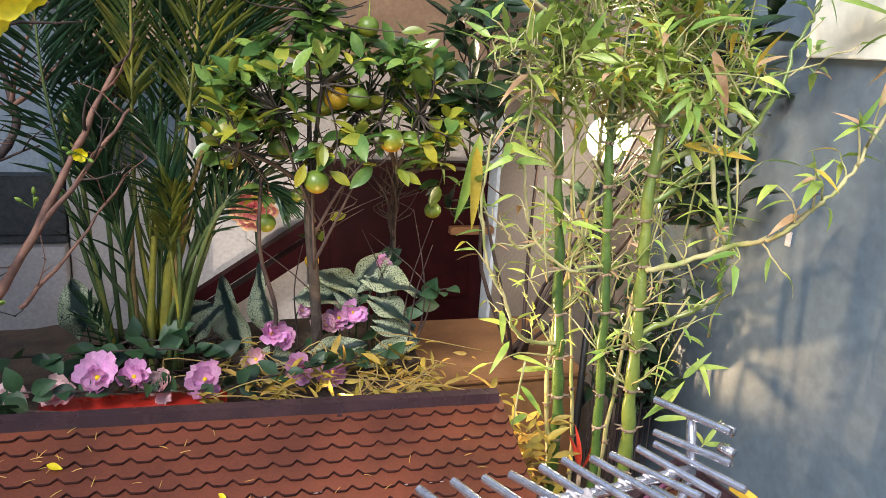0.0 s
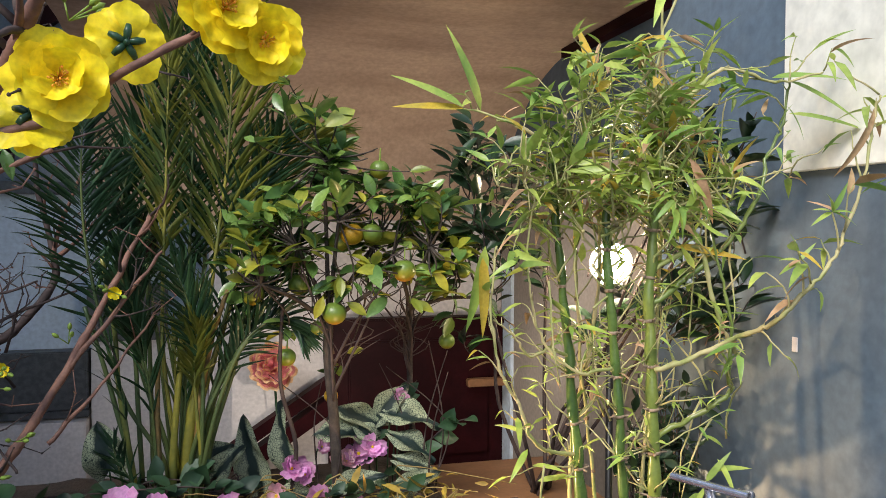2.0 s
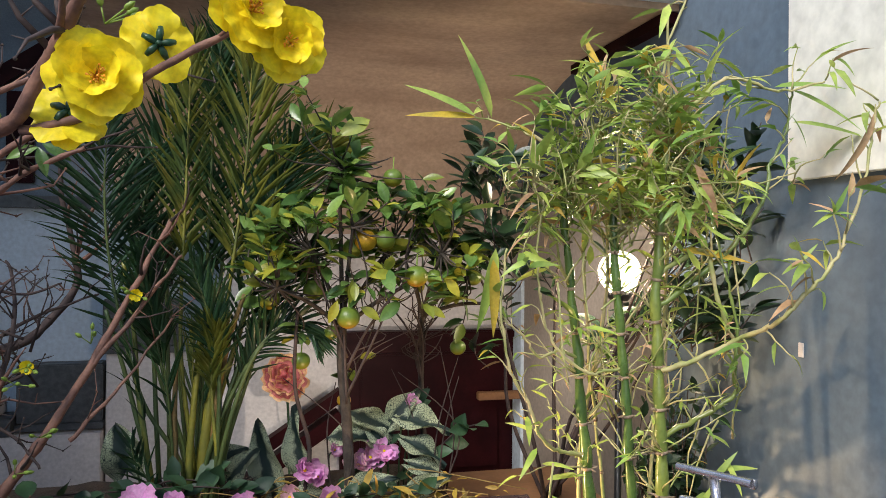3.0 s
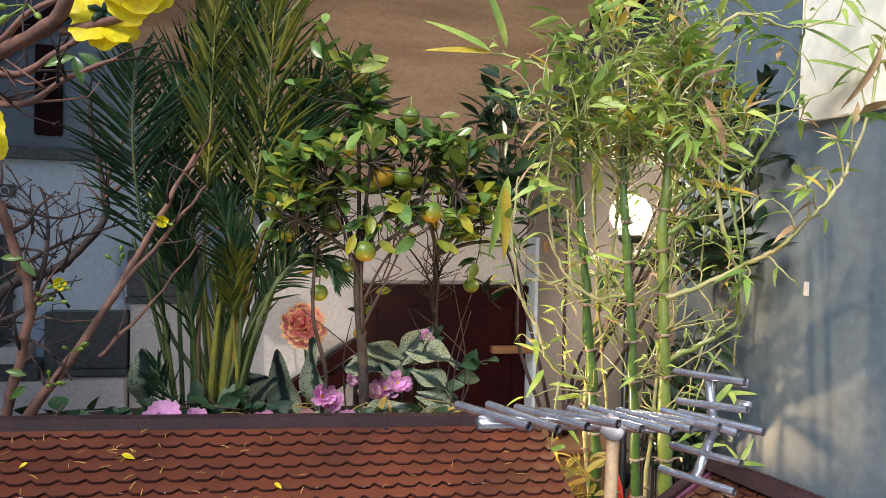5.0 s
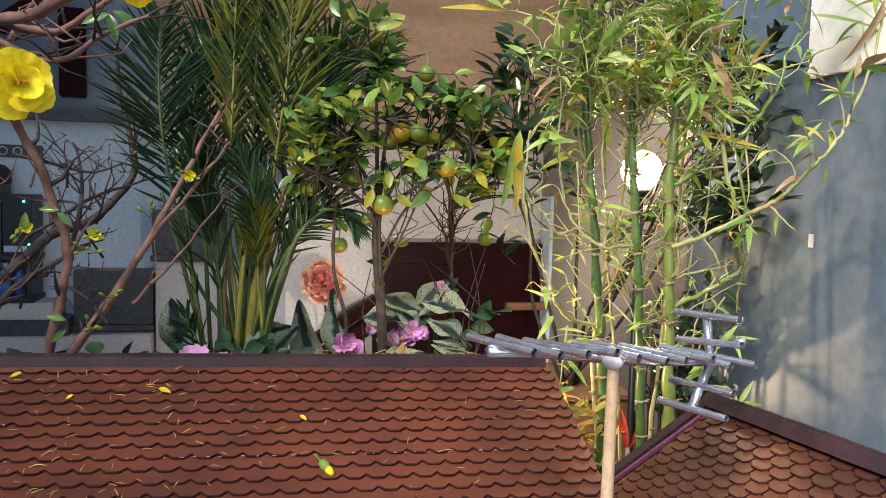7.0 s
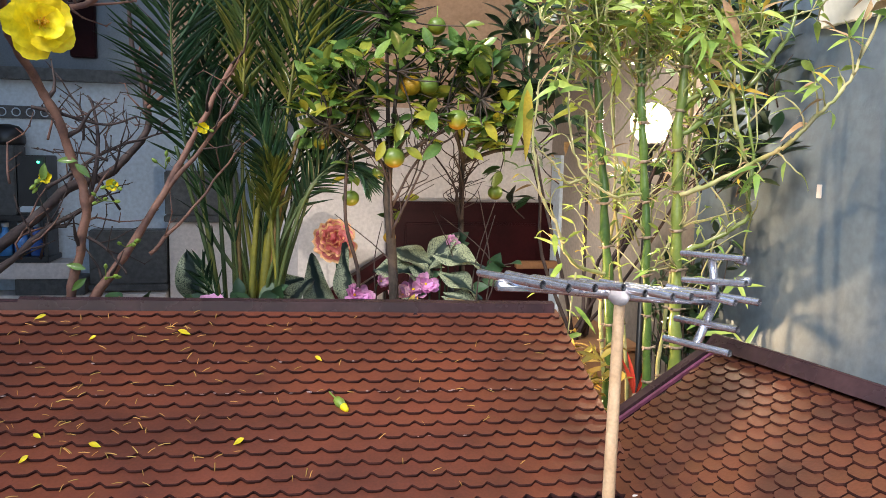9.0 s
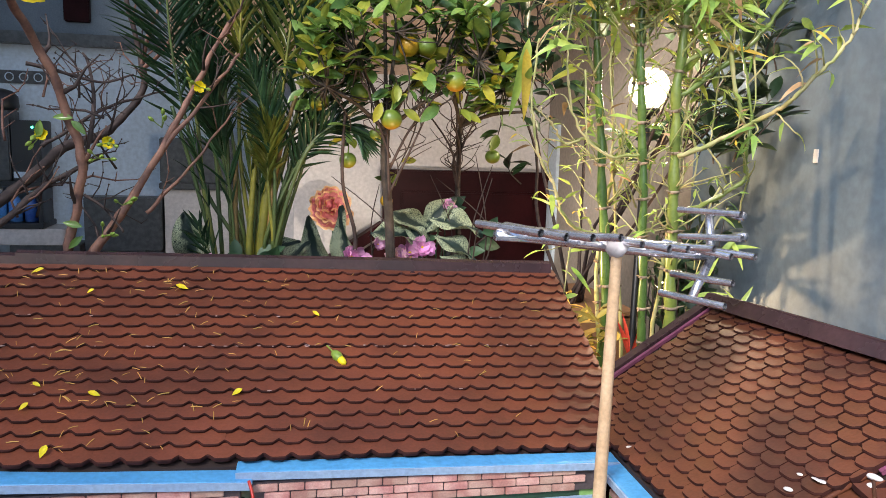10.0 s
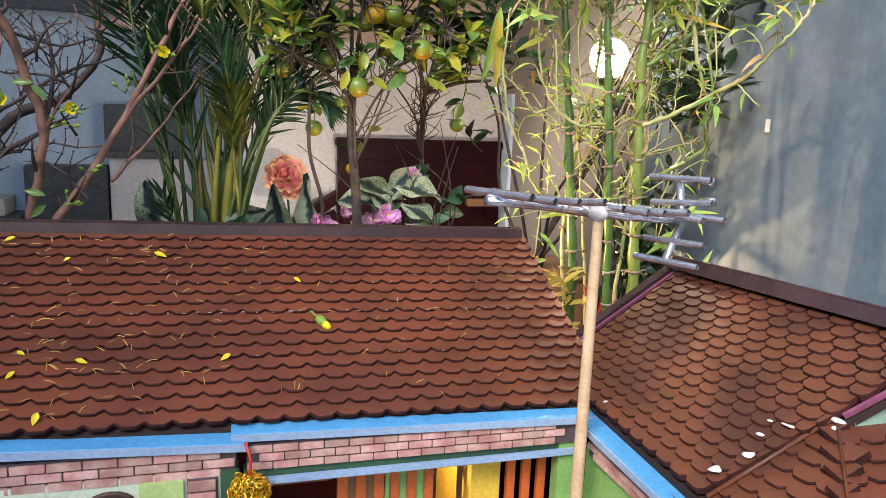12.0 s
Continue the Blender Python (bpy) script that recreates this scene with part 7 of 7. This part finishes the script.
def mai_tree():
    t = thing("yellow_blossom_tree", (-0.40, 0.85, 0.84), "bare-branched ornamental tree with yellow silk blossoms", "blossom tree")

    def branch(points, r0, r1, dark=False, spurs=0, spur_len=0.08):
        path = curve_points(points, 7)
        path = [p + Vector((0.006 * noise.noise(p * 18), 0.005 * noise.noise(p * 23 + Vector((5, 0, 0))), 0.006 * noise.noise(p * 18 + Vector((0, 9, 0))))) if 0 < k < len(path) - 1 else p for k, p in enumerate(path)]
        radii = [(r0 + (r1 - r0) * k / (len(path) - 1)) * (1 + 0.26 * noise.noise(p * 60) + 0.12 * noise.noise(p * 170)) for k, p in enumerate(path)]
        bm = bmesh.new()
        tube(bm, path, radii, 9)
        b = part("branch", bm, M["mai_dark" if dark else "mai_bark"], t, "dark bare twig" if dark else "red-brown woody branch")
        for k in range(spurs):
            i = rng.randrange(2, len(path))
            d = (turn_of(0.35) + (path[i] - path[i - 1]).normalized() * 0.7).normalized()
            p, q = path[i], path[i]
            line = [p]
            for s in range(3):
                d = (d + about((0, 0, 0.1), 0.28)).normalized()
                q = q + d * spur_len * rng.uniform(0.3, 0.6)
                line.append(q)
            bm = bmesh.new()
            tube(bm, line, [max(r1, 0.0016) * 0.8, 0.0009], 6)
            for s in line[1:]:
                ball(bm, s, 0.0022, 6, 4)
                if rng.random() < 0.5:
                    tube(bm, [s, s + turn_of(0.3) * rng.uniform(0.012, 0.026)], [0.0012, 0.0006], 5)
            part("spur", bm, M["mai_dark" if rng.random() < 0.7 else "mai_bark"], t, "short knobbly twig")
        return path

    branch([(-0.405, 0.85, 0.85), (-0.399, 0.85, 0.98), (-0.378, 0.85, 1.081), (-0.362, 0.85, 1.162), (-0.368, 0.85, 1.23), (-0.386, 0.84, 1.291), (-0.400, 0.82, 1.368), (-0.425, 0.80, 1.43), (-0.444, 0.72, 1.499), (-0.42, 0.58, 1.55), (-0.36, 0.46, 1.60)], 0.0108, 0.0080, spurs=6)
    branch([(-0.39, 0.85, 0.86), (-0.352, 0.85, 0.982), (-0.283, 0.87, 1.091), (-0.206, 0.90, 1.212), (-0.159, 0.93, 1.316), (-0.118, 0.97, 1.404), (-0.062, 1.02, 1.525)], 0.0120, 0.0050, spurs=7)
    branch([(-0.200, 0.90, 1.218), (-0.114, 0.93, 1.337), (-0.034, 0.98, 1.45)], 0.0062, 0.0030, spurs=5)
    branch([(-0.236, 0.88, 1.077), (-0.147, 0.92, 1.178), (-0.048, 0.98, 1.315)], 0.0050, 0.0018, spurs=4)
    branch([(-0.641, 1.0, 1.036), (-0.531, 1.05, 1.139), (-0.458, 1.12, 1.219), (-0.377, 1.18, 1.259), (-0.299, 1.24, 1.368), (-0.303, 1.24, 1.443), (-0.326, 1.24, 1.546), (-0.343, 1.24, 1.704)], 0.0150, 0.0050, True, 9, 0.10)
    branch([(-0.303, 1.24, 1.428), (-0.273, 1.22, 1.531), (-0.218, 1.20, 1.661)], 0.0065, 0.0030, spurs=6)
    branch([(-0.300, 1.24, 1.421), (-0.221, 1.20, 1.487), (-0.149, 1.18, 1.564)], 0.0060, 0.0028, spurs=6)
    branch([(-0.365, 0.85, 1.144), (-0.357, 0.90, 1.241), (-0.354, 0.95, 1.344), (-0.388, 1.0, 1.436)], 0.0075, 0.0026, True, 10)
    branch([(-0.593, 0.90, 1.011), (-0.501, 0.95, 1.101), (-0.439, 0.95, 1.147), (-0.340, 0.95, 1.201)], 0.0100, 0.0040, True, 8)
    branch([(-0.360, 0.85, 1.12), (-0.315, 0.84, 1.09), (-0.275, 0.82, 1.04)], 0.0040, 0.0022, True, 4)
    branch([(-0.48, 0.90, 1.40), (-0.40, 0.92, 1.38), (-0.33, 0.94, 1.37), (-0.27, 0.96, 1.39)], 0.0046, 0.0020, True, 8)
    branch([(-0.47, 0.95, 1.22), (-0.36, 0.98, 1.30), (-0.30, 1.02, 1.33), (-0.22, 1.08, 1.36)], 0.0050, 0.0022, True, 8)
    # fine forked twigs between the limbs
    for k in range(11):
        o = Vector((rng.uniform(-0.62, -0.28), rng.uniform(0.84, 1.0), rng.uniform(1.05, 1.36)))
        d = Vector((rng.gauss(0.1, 0.5), rng.gauss(0, 0.15), rng.uniform(0.4, 1.0))).normalized()
        line = [o]
        for s in range(rng.randint(3, 5)):
            d = (d + Vector((rng.gauss(0, 0.35), rng.gauss(0, 0.15), rng.gauss(0.05, 0.25)))).normalized()
            line.append(line[-1] + d * rng.uniform(0.025, 0.055))
        bm = bmesh.new()
        tube(bm, line, [0.0034, 0.0012], 6)
        for p in line[1:]:
            ball(bm, p, 0.0030, 6, 4)
            e = (d + turn_of(0.2) * 1.2).normalized()
            tube(bm, [p, p + e * rng.uniform(0.012, 0.05)], [0.0018, 0.0008], 5)
        part("twig", bm, M["mai_dark" if k % 3 else "mai_bark"], t, "dark knobbly forked twig")
    # boughs that reach over the roof
    branch([(-0.36, 0.46, 1.60), (-0.26, 0.32, 1.585), (-0.157, 0.20, 1.610), (-0.113, 0.16, 1.668), (-0.082, 0.12, 1.709), (-0.065, 0.10, 1.74), (-0.04, 0.07, 1.80)], 0.0098, 0.0066, spurs=9)
    branch([(-0.150, 0.205, 1.600), (-0.066, 0.18, 1.621), (-0.002, 0.15, 1.664), (0.077, 0.12, 1.706), (0.11, 0.11, 1.715)], 0.0056, 0.0036, spurs=5)
    branch([(-0.36, 0.46, 1.60), (-0.26, 0.42, 1.58), (-0.15, 0.36, 1.64), (-0.06, 0.30, 1.70)], 0.007, 0.0035, spurs=11)
    branch([(-0.38, 0.50, 1.58), (-0.26, 0.40, 1.53), (-0.17, 0.36, 1.575), (-0.11, 0.35, 1.60)], 0.006, 0.003, spurs=12)
    branch([(-0.38, 0.54, 1.56), (-0.30, 0.50, 1.66), (-0.20, 0.46, 1.72), (-0.08, 0.44, 1.76)], 0.006, 0.003, spurs=11)
    bloom(t, (-0.057, 0.135, 1.653), (0.12, -1, -0.05), 0.054)
    bloom(t, (0.003, 0.172, 1.704), (-0.15, 0.85, 0.15), 0.046)
    bloom(t, (0.105, 0.085, 1.722), (0.45, -0.85, 0.1), 0.050)
    bloom(t, (0.150, 0.105, 1.700), (0.1, -1, -0.25), 0.046)
    bloom(t, (-0.098, 0.20, 1.622), (-0.1, 0.7, -0.5), 0.048)
    bloom(t, (-0.212, 0.085, 1.455), (0.5, -0.9, 0.05), 0.043)
    bloom(t, (-0.108, 0.26, 1.628), (0.1, -0.9, 0.5), 0.040)
    for p, d, fl in (((-0.120, 0.930, 1.366), (0.1, -1, 0), True), ((-0.300, 0.83, 1.235), (0.3, -1, -0.2), True), ((-0.325, 0.84, 1.20), (0.5, -1, 0.2), False), ((-0.43, 0.82, 1.25), (0, -1, -0.4), True), ((-0.20, 0.89, 1.27), (-0.4, -0.5, 0.4), False), ((-0.275, 0.82, 1.10), (0.4, -0.8, 0.3), False), ((-0.32, 0.83, 1.03), (0.6, -0.6, 0.2), False), ((-0.13, 0.15, 1.75), (-0.5, -0.4, 0.6), False), ((-0.06, 0.2, 1.73), (0.4, -0.3, 0.5), False), ((-0.2, 0.25, 1.64), (-0.3, -0.5, -0.5), False)):
        small_sprig(t, p, d, fl)
    leaf = blade_mesh("leaf", M["citrus_leaf"], length=0.042, width=0.016, fold=0.4, droop=0.25, n=7, wide_at=0.45, cols=2)
    for o, d in (((-0.37, 0.83, 1.285), (-1, -0.1, 0.1)), ((-0.375, 0.83, 1.28), (0.6, -0.2, -0.5)), ((-0.43, 0.81, 1.28), (-0.1, -0.1, -1)), ((-0.36, 0.83, 1.03), (-0.6, -0.1, -0.5)), ((-0.36, 0.83, 1.05), (-0.9, -0.1, 0.3)), ((-0.17, 0.36, 1.60), (0.3, -0.3, -0.8)), ((-0.165, 0.36, 1.605), (0.9, -0.2, -0.45)), ((-0.17, 0.36, 1.60), (-0.8, -0.2, -0.3))):
        piece("leaf", leaf, t, aim(o, d, (0.2, -1, 0.4)))


mai_tree()


tape = thing("paint_chip", (1.298, 0.648, 1.254), "small bare patch of pale plaster on the wall", "patch")
part("chip", one_box((1.2965, 0.640, 1.236), (1.2995, 0.656, 1.268), 0.0008), M["wall_cream"], tape)


# chipped paint along some tile edges
flecks = Many()
bm = ball(bmesh.new(), (0, 0, 0), 0.003, 6, 4, 0.3)
bm.verts.index_update()
fleck = ([tuple(v.co) for v in bm.verts], [tuple(v.index for v in f.verts) for f in bm.faces])
bm.free()
for k in range(80):
    row = rng.choice((9, 9, 9, 9, 5, 12))
    u = rng.betavariate(2.2, 1.6)
    m = main_slope.seat(u, row / 18 + 0.004) @ pose(0, 0, 0.0150 + rng.uniform(-0.002, 0.0012)) @ Matrix.Diagonal((rng.uniform(0.4, 1.5), rng.uniform(0.25, 0.55), rng.uniform(0.3, 0.6), 1))
    flecks.add(fleck, m)
tagged(flecks.make("paint_flecks", [M["chip"]]), "dull flecks of chipped paint on the tile edges", "paint flecks", kind="stuff")

# ---------------------------------------------------------------- roof tiles
tiled(main_slope, 18, 0.0372, [HEX, HEX2], M["tile"], main_roof, lambda u, v: u > 0.42 and v < 0.80, edge=(0.0, 1.001))
tiled(wing_slope, 17, 0.035, [SCALE], M["tile_wing"], wing_roof, lambda u, v: True, thick=0.0088, edge=(0.02, 0.995))
